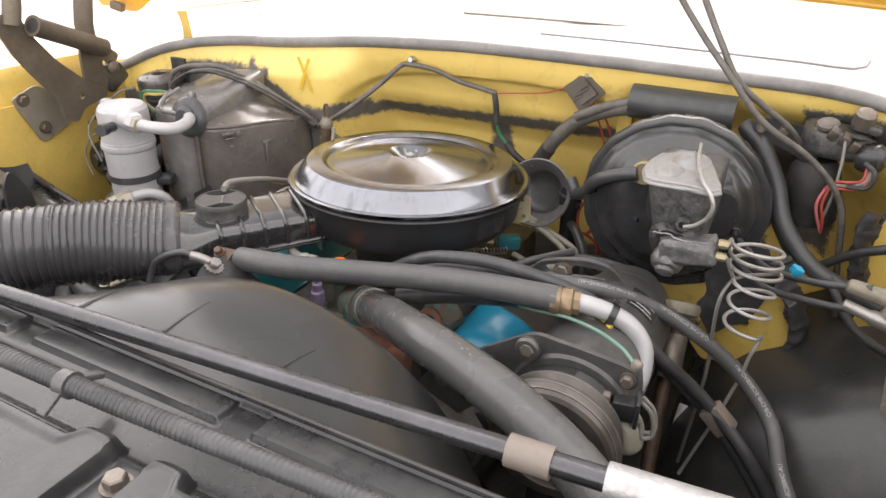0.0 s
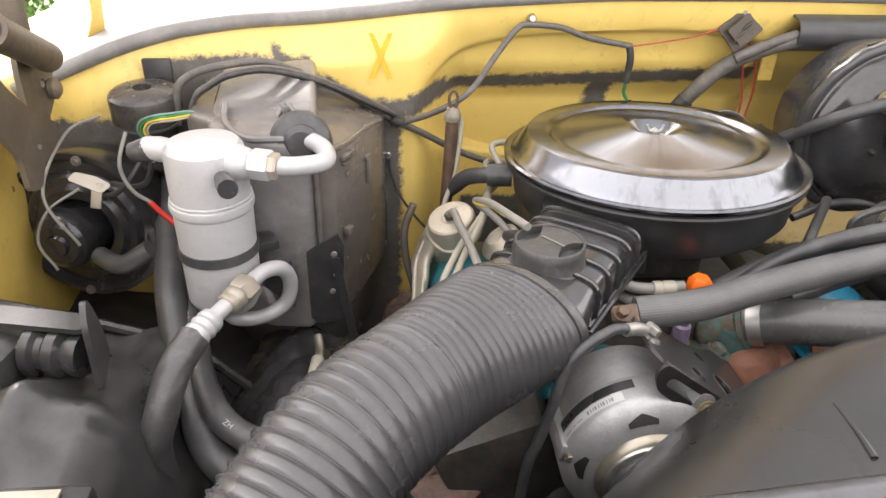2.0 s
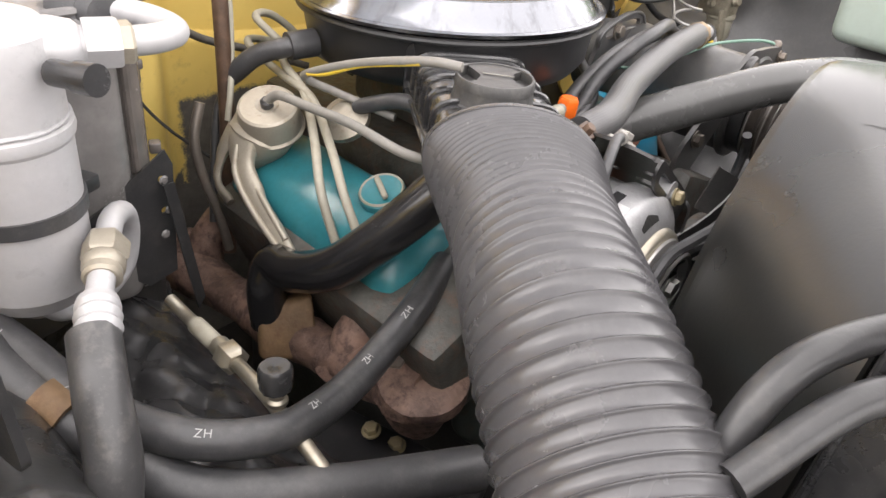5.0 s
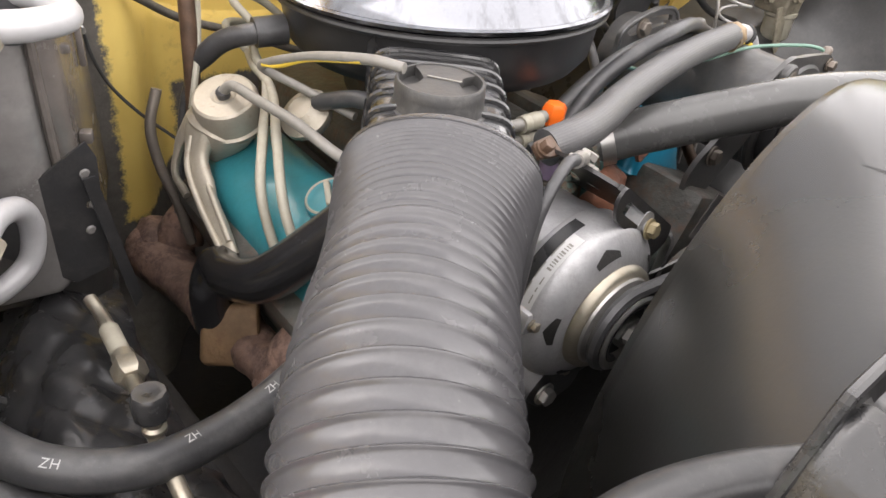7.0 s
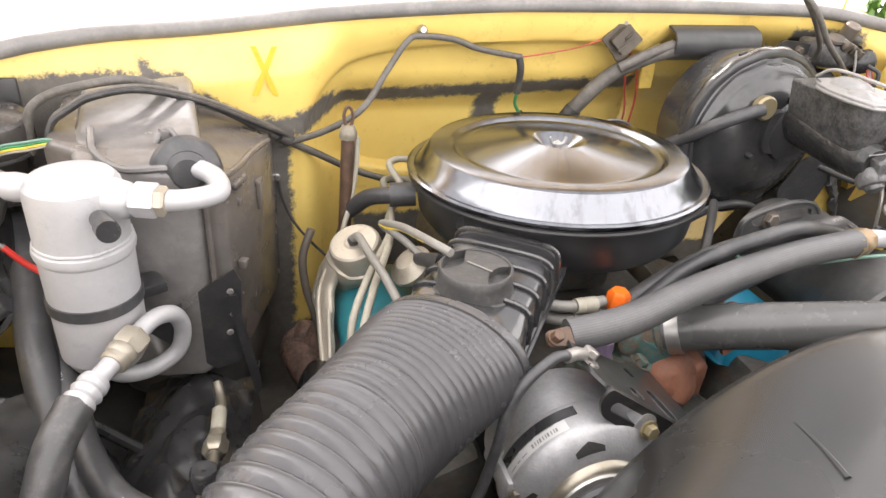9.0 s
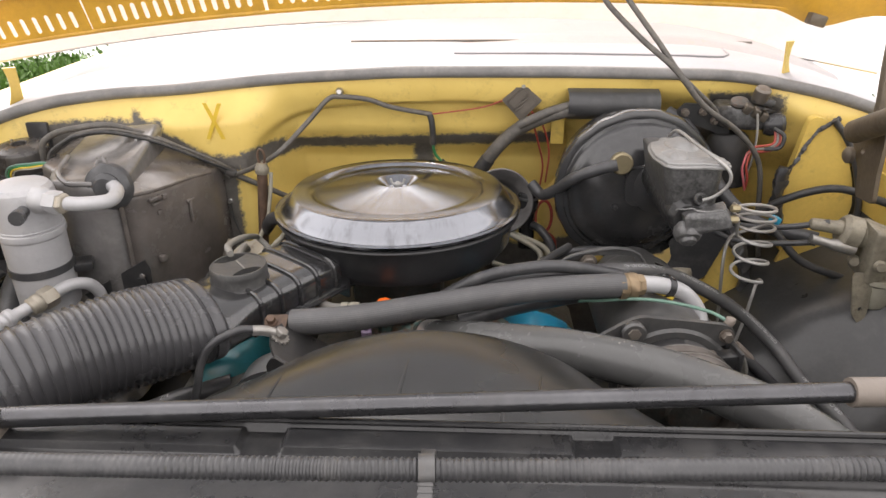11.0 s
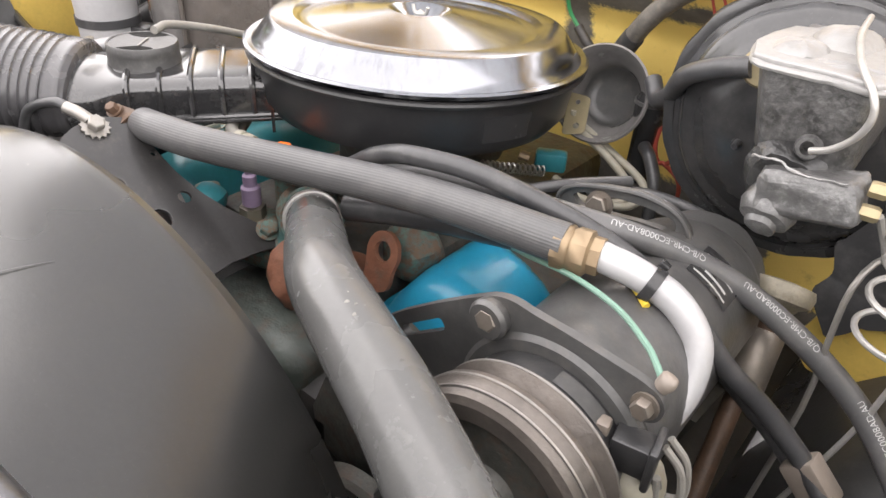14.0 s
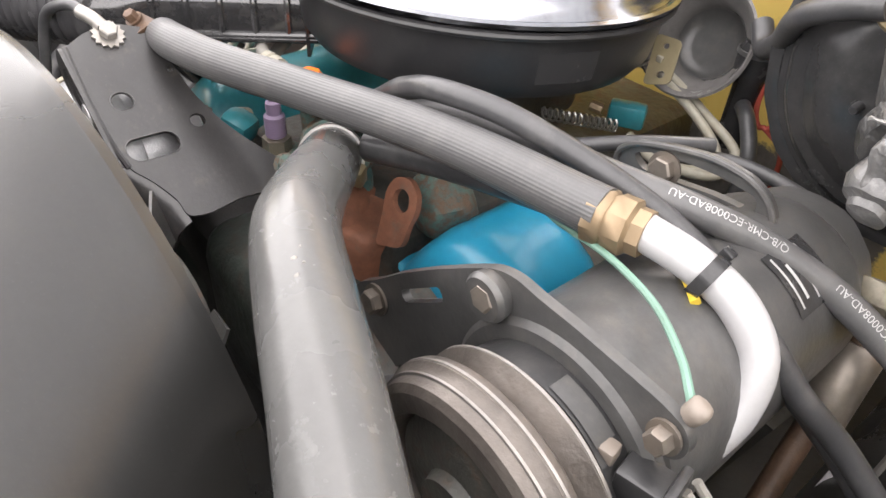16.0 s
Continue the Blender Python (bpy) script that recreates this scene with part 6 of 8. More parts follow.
solo("fender_floor", lumpy(sheet(lambda x, y: V(x, y, 0.84 - 0.25 * (x + 0.78)), steps(-0.80, -0.42, 50), steps(-0.14, 0.20, 50), 0.003), 0.007, 13, 2), FENDER, "black sheet metal below the blower", "panel", kind="structure")
solo("fender_lip", tube([(-0.745, -0.122, 0.972), (-0.67, -0.128, 0.955), (-0.60, -0.125, 0.93), (-0.53, -0.124, 0.90), (-0.47, -0.124, 0.84)], 0.006, 8, 8), FENDER, "rolled black edge of the inner fender", "edge", kind="structure")
# ---- blower and left side ----
blower = thing("blower_motor", (-0.67, 0.03, 0.9), "black blower motor in a round housing with wires", "blower motor")
BL, BL_AX = V(-0.672, 0.022, 0.978), V(0.15, 1, -0.05)
part("housing", lathe([(0.040, -0.010), (0.052, -0.012), (0.058, -0.006), (0.066, -0.006), (0.072, 0.002), (0.082, 0.004), (0.088, -0.004), (0.094, -0.004), (0.096, 0.010), (0.078, 0.08), (0, 0.08)], BL, BL_AX, 56), BLACK_PAINT, blower, angle=25)
part("motor", lathe([(0, -0.046), (0.012, -0.047), (0.014, -0.042), (0.024, -0.042), (0.032, -0.036), (0.036, -0.024), (0.038, 0.02), (0, 0.02)], BL + V(-0.012, 0, -0.006), BL_AX, 40), BLACK_PAINT, blower, angle=25)
for k in range(6):
    a = 2 * math.pi * k / 6 + 0.4
    part("screw", hexbolt(BL + V(0.089 * math.cos(a), -0.006, 0.089 * math.sin(a)), -BL_AX, 0.004, 0.004), BOLT, blower)
part("bracket", plate(rounded([(-0.024, -0.004), (0.014, -0.010), (0.022, 0.003), (0.004, 0.008), (-0.019, 0.007)], 0.004), 0.003, frame_of((-0.645, 0.002, 1.045), (0.9, 0.1, -0.35), (0.2, -0.8, 0.6))), PLATED, blower, "stained plated bracket")
part("bracket_leg", box((0.012, 0.004, 0.030), pose(-0.640, -0.002, 1.030, -15, 10, 0), 0.001), PLATED, blower, "stained plated bracket")
part("wire", tube([(-0.655, -0.008, 1.042), (-0.690, -0.020, 1.020), (-0.705, -0.030, 0.985), (-0.690, -0.034, 0.950)], 0.0016, 8, 8), WIRE_GREY, blower)
part("wire", tube([(-0.625, 0.010, 1.040), (-0.595, -0.010, 1.045), (-0.575, -0.02, 1.055), (-0.560, -0.03, 1.085)], 0.0034, 8, 8), WIRE_BLACK, blower)
part("vent_tube", tube([(-0.645, -0.02, 0.96), (-0.61, -0.05, 0.965), (-0.575, -0.05, 0.985)], 0.011, 14, 6), RUBBER, blower)
part("wire", tube([(-0.66, -0.03, 0.98), (-0.69, -0.02, 1.04), (-0.676, 0.04, 1.09), (-0.64, 0.06, 1.105)], 0.0018, 8, 8), WIRE_GREY, blower)
part("wire", tube([(-0.675, 0.03, 1.028), (-0.63, 0.0, 1.03), (-0.60, -0.02, 1.05), (-0.57, 0.0, 1.09)], 0.003, 8, 8), WIRE_BLACK, blower)
part("wire", tube([(-0.590, -0.010, 1.110), (-0.595, -0.030, 1.086), (-0.594, -0.032, 1.066), (-0.585, -0.032, 1.047), (-0.571, -0.030, 1.034), (-0.556, -0.030, 1.015), (-0.537, -0.032, 0.998), (-0.530, -0.04, 0.95)], 0.0022, 8, 8), WIRE_GREY, blower)
part("connector", tube([(-0.572, -0.0305, 1.035), (-0.557, -0.0305, 1.016), (-0.541, -0.0315, 1.0015)], 0.0032, 10, 4), RED, blower, "red connector")
part("plug", box((0.035, 0.016, 0.012), pose(-0.668, 0.05, 1.03, 0, 20, 20), 0.003), SILVER_PAINT, blower)

drum = thing("resistor_drum", (-0.588, 0.08, 1.09), "black round canister with hole beside the evaporator case", "canister")
part("canister", lathe([(0, -0.06), (0.030, -0.06), (0.034, -0.004), (0.0400, -0.003), (0.0415, 0.000), (0.0415, 0.026), (0.0405, 0.029), (0.0370, 0.032), (0.028, 0.035), (0.0125, 0.0368), (0.0110, 0.0362), (0.010, 0.030), (0, 0.030)], (-0.593, 0.084, 1.097), (0.0, -0.10, 1), 56), DRUM, drum, angle=22)
part("rim", lathe([(0.0400, -0.006), (0.0425, -0.006), (0.0430, -0.004), (0.0425, -0.002), (0.0400, -0.002)], (-0.593, 0.084, 1.097), (0.0, -0.10, 1), 56), BRACKET, drum, "grey lower rim")
for a in (0.4, 2.5, 4.6):
    part("screw", lathe([(0, 0), (0.0022, 0), (0.0016, 0.0012), (0, 0.0014)], V(-0.593 + 0.026 * math.cos(a), 0.0805 + 0.026 * math.sin(a), 1.1322 + 0.0026 * math.sin(a)), (0, -0.10, 1), 10), BOLT, drum)
part("bracket", box((0.035, 0.008, 0.05), pose(-0.585, 0.125, 1.13), 0.002), SATIN_BLACK, drum)
for k, wm in enumerate((WIRE_GREEN, WIRE_DGREEN, WIRE_YELLOW, CREAM)):
    o = 0.004 * k
    part("wire", tube([(-0.576 + 2 * o, 0.040, 1.070), (-0.590 + o, 0.030, 1.094 - 0.3 * o), (-0.584 + 0.8 * o, 0.026, 1.110 - 0.4 * o), (-0.566 + 0.5 * o, 0.022, 1.118 - 0.6 * o), (-0.549, 0.026, 1.119 - 0.7 * o), (-0.528 + 0.3 * o, 0.030, 1.120 - 0.5 * o), (-0.516 + 0.5 * o, 0.036, 1.111), (-0.512 + 0.6 * o, 0.046, 1.092)], 0.0014, 8, 8), wm, drum)

part("acc_switch", lathe([(0, 0), (0.012, 0), (0.013, 0.012), (0.011, 0.028), (0, 0.03)], (-0.522, -0.083, 1.118), (-1, 0.25, 0.05), 16), ALU, acc)
part("switch_boot", lathe([(0, 0), (0.011, 0), (0.013, 0.006), (0.010, 0.026), (0, 0.028)], (-0.540, -0.078, 1.119), (-1, 0.25, -0.3), 16), RUBBER, acc, "black rubber boot")
part("strap_bracket", box((0.03, 0.03, 0.012), pose(-0.445, -0.068, 1.002, 0, 0, 25), 0.002), SATIN_BLACK, acc)

# details on the evaporator case
for q, sz in (((-0.3525, -0.004, 1.078), (0.022, 0.009, 0.006)), ((-0.3515, -0.002, 1.070), (0.018, 0.008, 0.004)), ((-0.346, 0.014, 1.075), (0.009, 0.008, 0.009)), ((-0.352, 0.002, 1.054), (0.008, 0.008, 0.008)), ((-0.328, 0.062, 1.050), (0.016, 0.006, 0.006)), ((-0.3275, 0.060, 1.032), (0.006, 0.006, 0.036)), ((-0.352, -0.012, 0.985), (0.012, 0.010, 0.010))):
    part("clip", box(sz, pose(*q, 0, 0, 65), 0.002), CASE, case)
part("front_rib", box((0.003, 0.003, 0.20), pose(-0.403, -0.0455, 0.985), 0.001), CASE_GREY, case)
part("side_panel", box((0.05, 0.004, 0.035), pose(-0.455, -0.036, 0.965, 0, 0, -35), 0.001), CASE_GREY, case)
part("lower_shell", prism([(-0.50, 0.14), (-0.50, 0.02), (-0.43, -0.03), (-0.37, -0.03), (-0.35, 0.0), (-0.325, 0.10), (-0.325, 0.14)], 0.80, 0.865, 0.012), DARK, case, "black lower shell")
part("lower_bracket", plate([(0, 0), (0.010, 0.0), (0.030, -0.13), (0.022, -0.14)], 0.002, frame_of((-0.372, -0.060, 0.975), (1, 0.1, 0), (0, -1, 0))), SATIN_BLACK, case)
for q in ((-0.368, -0.055, 0.976), (-0.366, -0.056, 0.948), (-0.372, -0.056, 0.925)):
    part("rivet", lathe([(0, 0), (0.0042, 0), (0.003, 0.0015), (0, 0.002)], q, (0.1, -1, 0.0), 12), CASE_GREY, case)

# hoses and wires over the case
hv = thing("wire_bundle", (-0.4, 0.08, 1.12), "dark taped wires running over the evaporator case", "wire bundle")
part("wire", tube([(-0.555, 0.07, 1.09), (-0.550, 0.07, 1.132), (-0.535, 0.075, 1.148), (-0.506, 0.08, 1.157), (-0.457, 0.095, 1.160), (-0.421, 0.11, 1.147), (-0.382, 0.125, 1.126), (-0.321, 0.145, 1.085), (-0.285, 0.152, 1.062), (-0.25, 0.165, 1.04), (-0.19, 0.19, 1.0), (-0.12, 0.19, 0.975), (-0.05, 0.17, 0.95)], 0.0048, 10, 8), TAPE_LOOM, hv)
for k, (dy, dz, r, wm) in enumerate(((0.0, 0.0, 0.0032, WIRE_BLACK), (0.006, 0.003, 0.0026, TAPE_LOOM), (-0.005, 0.002, 0.0024, WIRE_BLACK))):
    part("wire", tube([(-0.535, 0.05 + dy, 1.09), (-0.529, 0.055 + dy, 1.124 + dz), (-0.509, 0.06 + dy, 1.140 + dz), (-0.485, 0.065 + dy, 1.151 + dz), (-0.441, 0.075 + dy, 1.154 + dz), (-0.384, 0.10 + dy, 1.132 + dz), (-0.318, 0.13 + dy, 1.092 + dz), (-0.278, 0.148, 1.066)], r, 10, 8), wm, hv)
part("tie", tube([(-0.296, 0.146, 1.072), (-0.284, 0.150, 1.064)], 0.0085, 12, 2), WIRE_BLACK, hv)
part("stud", lathe([(0, 0), (0.006, 0), (0.006, 0.006), (0.003, 0.008), (0.003, 0.014), (0, 0.014)], (-0.301, 0.168, 1.01), (0, -1, 0), 6), STEEL, hv)
part("earth_wire", tube([(-0.300, 0.156, 1.008), (-0.297, 0.154, 0.985), (-0.285, 0.150, 0.952), (-0.262, 0.142, 0.920), (-0.235, 0.13, 0.893), (-0.20, 0.10, 0.86)], 0.0018, 8, 8), WIRE_BLACK, hv)

fw = thing("firewall_wire", (-0.1, 0.2, 1.12), "taped brown-grey wire looped across the firewall", "wire")
part("loom", tube([(-0.295, 0.158, 1.055), (-0.24, 0.13, 1.083), (-0.195, 0.125, 1.112), (-0.155, 0.165, 1.15), (-0.125, 0.185, 1.181), (-0.105, 0.187, 1.186), (-0.06, 0.195, 1.180), (-0.02, 0.200, 1.166), (0.045, 0.207, 1.153)], 0.0042, 10, 8), TAPE_LOOM, fw)
part("red_wire", tube([(0.045, 0.207, 1.153), (0.08, 0.206, 1.158), (0.13, 0.210, 1.165), (0.166, 0.20, 1.180)], 0.0012, 8, 8), WIRE_RED, fw, "thin red wire")
part("drop", tube([(0.042, 0.207, 1.153), (0.046, 0.206, 1.135), (0.047, 0.212, 1.10)], 0.0052, 10, 6), WIRE_BLACK, fw)
part("green_tail", tube([(0.047, 0.212, 1.10), (0.05, 0.22, 1.08), (0.065, 0.225, 1.06)], 0.0025, 8, 6), WIRE_DGREEN, fw, "green wire")
part("tail", tube([(0.06, 0.225, 1.065), (0.08, 0.225, 1.045), (0.115, 0.225, 1.025)], 0.006, 10, 6), WIRE_BLACK, fw)
part("clip", lathe([(0, 0), (0.006, 0), (0.007, 0.006), (0.004, 0.012), (0, 0.012)], (-0.105, 0.197, 1.192), (0, -1, 0.2), 10), STEEL, fw)

dm = thing("firewall_relay", (0.195, 0.2, 1.16), "grey diamond-shaped relay on the firewall", "relay")
part("base", plate(rounded([(0, 0.034), (0.014, 0.017), (0.034, 0.001), (0.014, -0.018), (0.0, -0.035), (-0.014, -0.018), (-0.033, 0.001), (-0.014, 0.017)], 0.004), 0.004, frame_of((0.194, 0.200, 1.179), (1, 0, 0), (0, -1, 0.1))), RELAY, dm)
part("body", plate(rounded([(0, 0.021), (0.024, 0.0), (0.0, -0.021), (-0.023, 0.0)], 0.004), 0.010, frame_of((0.194, 0.196, 1.179), (1, 0, 0), (0, -1, 0.1))), RELAY, dm)
for k in (-1, 0, 1):
    part("ridge", box((0.026 - 0.010 * abs(k), 0.003, 0.003), pose(0.194 + 0.004 * k, 0.1855, 1.179 + 0.009 * k, 0, -40, 0), 0.001), RELAY, dm)
part("screw", lathe([(0, 0), (0.004, 0), (0.003, 0.003), (0, 0.003)], (0.196, 0.200, 1.203), (0, -1, 0), 10), STEEL, dm)
part("wire", tube([(0.205, 0.20, 1.158), (0.215, 0.21, 1.14), (0.228, 0.22, 1.10), (0.238, 0.225, 1.06), (0.236, 0.23, 1.02)], 0.0016, 8, 8), WIRE_RED, dm, "red wire")
part("wire", tube([(0.21, 0.20, 1.162), (0.23, 0.205, 1.14), (0.246, 0.215, 1.09), (0.244, 0.22, 1.03)], 0.0016, 8, 8), WIRE_RED, dm, "red wire")

hn = thing("wiring_harness", (0.2, 0.2, 1.1), "thick grey taped wiring harness along the firewall", "wiring harness")
part("loom", tube([(0.11, 0.215, 1.02), (0.128, 0.215, 1.052), (0.155, 0.205, 1.095), (0.188, 0.198, 1.130), (0.23, 0.188, 1.155), (0.272, 0.185, 1.168), (0.33, 0.19, 1.172)], 0.0115, 16, 8), TAPE_LOOM, hn)
part("tape", tube([(0.123, 0.215, 1.044), (0.142, 0.210, 1.075)], 0.0128, 16, 4), WIRE_BLACK, hn)
part("loom", tube([(0.27, 0.182, 1.176), (0.235, 0.180, 1.165), (0.19, 0.185, 1.142)], 0.0075, 12, 8), TAPE_LOOM, hn)
part("loom", tube([(0.43, 0.19, 1.165), (0.455, 0.17, 1.15), (0.485, 0.14, 1.11), (0.51, 0.11, 1.06), (0.56, 0.08, 1.02), (0.64, 0.04, 1.01)], 0.0115, 14, 8), RUBBER, hn)
part("loom", tube([(0.43, 0.195, 1.155), (0.465, 0.175, 1.12), (0.49, 0.14, 1.07), (0.53, 0.10, 1.02)], 0.008, 12, 8), RUBBER, hn)
part("standoff", box((0.022, 0.004, 0.085), pose(0.258, 0.215, 1.145), 0.001), YELLOW, hn, "yellow drilled strap")

# bell-shaped cold air cup behind the air cleaner
bell = thing("horn_bell", (0.17, 0.13, 0.98), "black bell-shaped horn behind the air cleaner", "horn")
BELL, BELL_AX = V(0.160, 0.128, 1.030), V(-0.10, 0.93, -0.36).normalized()
part("cup", lathe([(0.0, 0.052), (0.016, 0.051), (0.027, 0.046), (0.031, 0.036), (0.034, 0.010), (0.038, 0.002), (0.044, -0.006), (0.0485, -0.020), (0.0510, -0.023), (0.0530, -0.021), (0.0520, -0.016), (0.048, -0.002), (0.040, 0.010), (0.037, 0.020), (0.034, 0.044), (0.028, 0.054), (0.0, 0.058)], BELL, BELL_AX, 56), CASE_GREY, bell, angle=30)
part("cup_floor", lathe([(0.0, 0.030), (0.020, 0.030), (0.030, 0.026), (0.0325, 0.022)], BELL, BELL_AX, 40), BRACKET, bell)
part("clip", plate(rounded([(-0.012, -0.024), (0.012, -0.020), (0.013, 0.018), (-0.011, 0.022)], 0.005), 0.003, frame_of((0.150, 0.086, 1.018), (0.9, 0.25, 0.1), (-0.1, -0.9, 0.4)), [(0.0, 0.012, 0.0026, 0), (0.002, -0.013, 0.0034, 0)]), GOLD, bell, "olive clip plate")
part("rod", tube([(0.118, 0.076, 1.000), (0.134, 0.082, 1.010), (0.148, 0.086, 1.018)], 0.0018, 8, 3), ZINC, bell)
part("rod_tip", box((0.006, 0.004, 0.006), pose(0.148, 0.083, 1.019), 0.001), CREAM, bell)

# fittings right of the booster
rm = thing("wiper_motor", (0.55, 0.16, 1.15), "grey wiper motor on the firewall with connectors", "wiper motor")
part("gearbox", lumpy(prism([(0.502, 0.20), (0.500, 0.165), (0.512, 0.142), (0.548, 0.132), (0.572, 0.138), (0.582, 0.160), (0.582, 0.20)], 1.150, 1.188, 0.010, lambda x, y: 1.196 - 0.35 * abs(x - 0.535) + 0.10 * (y - 0.15)), 0.0012, 50, 2), MC_IRON, rm, "grey cast gearbox")
part("gear_cover", lathe([(0, -0.004), (0.013, -0.004), (0.0142, 0.000), (0.013, 0.003), (0.008, 0.0045), (0, 0.0045)], (0.528, 0.150, 1.192), (-0.1, -0.35, 1), 24), DARK_CAST, rm, "round grey cover")
part("mounting_plate", plate(rounded([(0.438, 1.172), (0.450, 1.186), (0.478, 1.184), (0.520, 1.178), (0.530, 1.125), (0.500, 1.140), (0.470, 1.152), (0.448, 1.160)], 0.006), 0.004, frame_of((0, 0.172, 0), (1, 0, 0), (0, -1, 0))), SATIN_BLACK, rm, "black mounting plate")
for x, z in ((0.452, 1.171), (0.480, 1.172), (0.500, 1.158)):
    part("plate_bolt", hexbolt((x, 0.167, z), (0, -1, 0), 0.0045), BOLT, rm)
part("motor", lathe([(0, -0.03), (0.024, -0.03), (0.031, -0.022), (0.033, 0.0), (0.033, 0.048), (0.029, 0.056), (0.012, 0.060), (0, 0.060)], (0.530, 0.168, 1.108), (0.12, -0.1, -1), 32), DARK, rm, "grimy black motor")
part("post", lathe([(0, 0), (0.0115, 0), (0.0125, 0.004), (0.0125, 0.020), (0.010, 0.023), (0, 0.024)], (0.565, 0.170, 1.190), (0.1, -0.35, 1), 20), BOLT, rm, "brown round post")
part("post_ear", box((0.036, 0.020, 0.012), pose(0.572, 0.170, 1.190, 0, 12, 0), 0.004), MC_IRON, rm)
for k, (x, z) in enumerate(((0.536, 1.186), (0.550, 1.180), (0.562, 1.174))):
    part("terminal", box((0.011, 0.016, 0.014), pose(x, 0.136, z, 15, 25, 0), 0.002), RELAY, rm)
part("end_cap", lumpy(lathe([(0, -0.016), (0.014, -0.016), (0.018, -0.008), (0.018, 0.010), (0.012, 0.016), (0, 0.017)], (0.584, 0.142, 1.160), (0.9, -0.2, 0.2), 20), 0.0012, 70, 5), PLASTIC, rm, "black end cap")
part("grey_wire", tube([(0.550, 0.130, 1.184), (0.553, 0.122, 1.15), (0.553, 0.122, 1.11), (0.549, 0.128, 1.07)], 0.0018, 8, 8), WIRE_GREY, rm)
for k in range(3):
    o = 0.004 * k
    part("lead", tube([(0.590 - o, 0.128, 1.152 + 0.3 * o), (0.588 - o, 0.118, 1.138), (0.575 - o, 0.114, 1.126 + o), (0.552, 0.118, 1.122 + o), (0.542, 0.120, 1.118)], 0.0019, 8, 8), WIRE_RED if k != 1 else WIRE_GREY, rm, "thin lead")
for k, wm in enumerate((WIRE_PINK, WIRE_RED)):
    part("drop_wire", tube([(0.543 + 0.004 * k, 0.120, 1.120), (0.538 + 0.006 * k, 0.116, 1.098), (0.544 + 0.006 * k, 0.118, 1.076), (0.552, 0.126, 1.056)], 0.0018, 8, 8), wm, rm, "thin pink wire")
part("loop_wire", tube([(0.578, 0.124, 1.158), (0.590, 0.112, 1.150), (0.586, 0.110, 1.132), (0.565, 0.114, 1.128)], 0.0032, 8, 8), WIRE_BLACK, rm)

solo("firewall_brace", plate(rounded([(0.424, 0.872), (0.448, 0.845), (0.500, 0.862), (0.556, 0.890), (0.556, 0.948), (0.535, 0.985), (0.512, 1.012), (0.470, 0.985), (0.445, 0.930)], 0.008), 0.006, frame_of((0, 0.082, 0), (1, 0, 0), (0, -1, 0)), [(0.492, 0.923, 0.005, 0)]), YELLOW, "yellow drilled brace below the brake booster", "brace", kind="structure")
solo("firewall_brace", plate(rounded([(0.606, 0.925), (0.640, 0.915), (0.712, 0.935), (0.708, 1.000), (0.660, 1.006), (0.624, 0.985)], 0.012), 0.006, frame_of((0, 0.100, 0), (1, 0, 0), (0, -1, 0))), YELLOW, "yellow lower panel beside the valve block", "brace", kind="structure")
solo("sealer_patch", lumpy(plate(rounded([(0.448, 0.895), (0.470, 0.915), (0.494, 0.930), (0.516, 0.995), (0.500, 1.045), (0.455, 1.035), (0.426, 0.990), (0.436, 0.960), (0.424, 0.935)], 0.008), 0.004, frame_of((0, 0.070, 0), (1, 0, 0), (0, -1, 0))), 0.004, 60, 3), RUBBER, "ragged black undercoat patch below the booster", "sealer", kind="structure")
solo("brace_sealer", lumpy(sweep(spline([(0.560, 0.074, 0.885), (0.557, 0.073, 0.93), (0.545, 0.073, 0.97), (0.525, 0.073, 1.00), (0.515, 0.073, 1.03)], 10), 0.016, 12, squash=0.4), 0.005, 80, 8), RUBBER, "ragged black sealer along the yellow brace", "sealer", kind="structure")
cable = thing("hood_cable", (0.45, 0.15, 1.2), "two dark washer hoses rising to the hood", "hose")
part("hose", tube([(0.30, 0.18, 1.36), (0.315, 0.17, 1.333), (0.36, 0.13, 1.290), (0.405, 0.09, 1.253), (0.455, 0.09, 1.20), (0.52, 0.11, 1.155), (0.565, 0.12, 1.10), (0.585, 0.13, 1.0), (0.60, 0.13, 0.93)], 0.0042, 10, 8), TAPE_LOOM, cable)
part("hose", tube([(0.33, 0.18, 1.36), (0.348, 0.162, 1.334), (0.385, 0.12, 1.285), (0.42, 0.10, 1.24), (0.48, 0.13, 1.19), (0.50, 0.15, 1.165)], 0.0042, 10, 8), TAPE_LOOM, cable)

combo = thing("junction_valve", (0.68, -0.04, 0.97), "tan cast junction block with pipe fittings on the fender", "valve block")
part("body", lumpy(prism([(0.650, -0.085), (0.700, -0.085), (0.706, -0.050), (0.690, -0.024), (0.654, -0.028)], 1.000, 1.075, 0.006, lambda x, y: 1.070 + 0.010 * math.sin(60 * x)), 0.0014, 60, 3), VALVE, combo, "tan cast valve body")
part("neck", lathe([(0, 0), (0.020, 0), (0.021, 0.006), (0.017, 0.012), (0.017, 0.024), (0.023, 0.028), (0.023, 0.046), (0.017, 0.052), (0, 0.052)], (0.672, -0.050, 1.052), (-0.95, 0.15, 0.22), 24), VALVE, combo, "round tan neck")
part("cup", lathe([(0, -0.040), (0.019, -0.040), (0.022, -0.036), (0.0225, -0.006), (0.025, -0.003), (0.025, 0.003), (0, 0.003)], (0.678, -0.066, 1.000), (0.0, 0.05, 1), 28), CREAM, combo, "cream plastic cup")
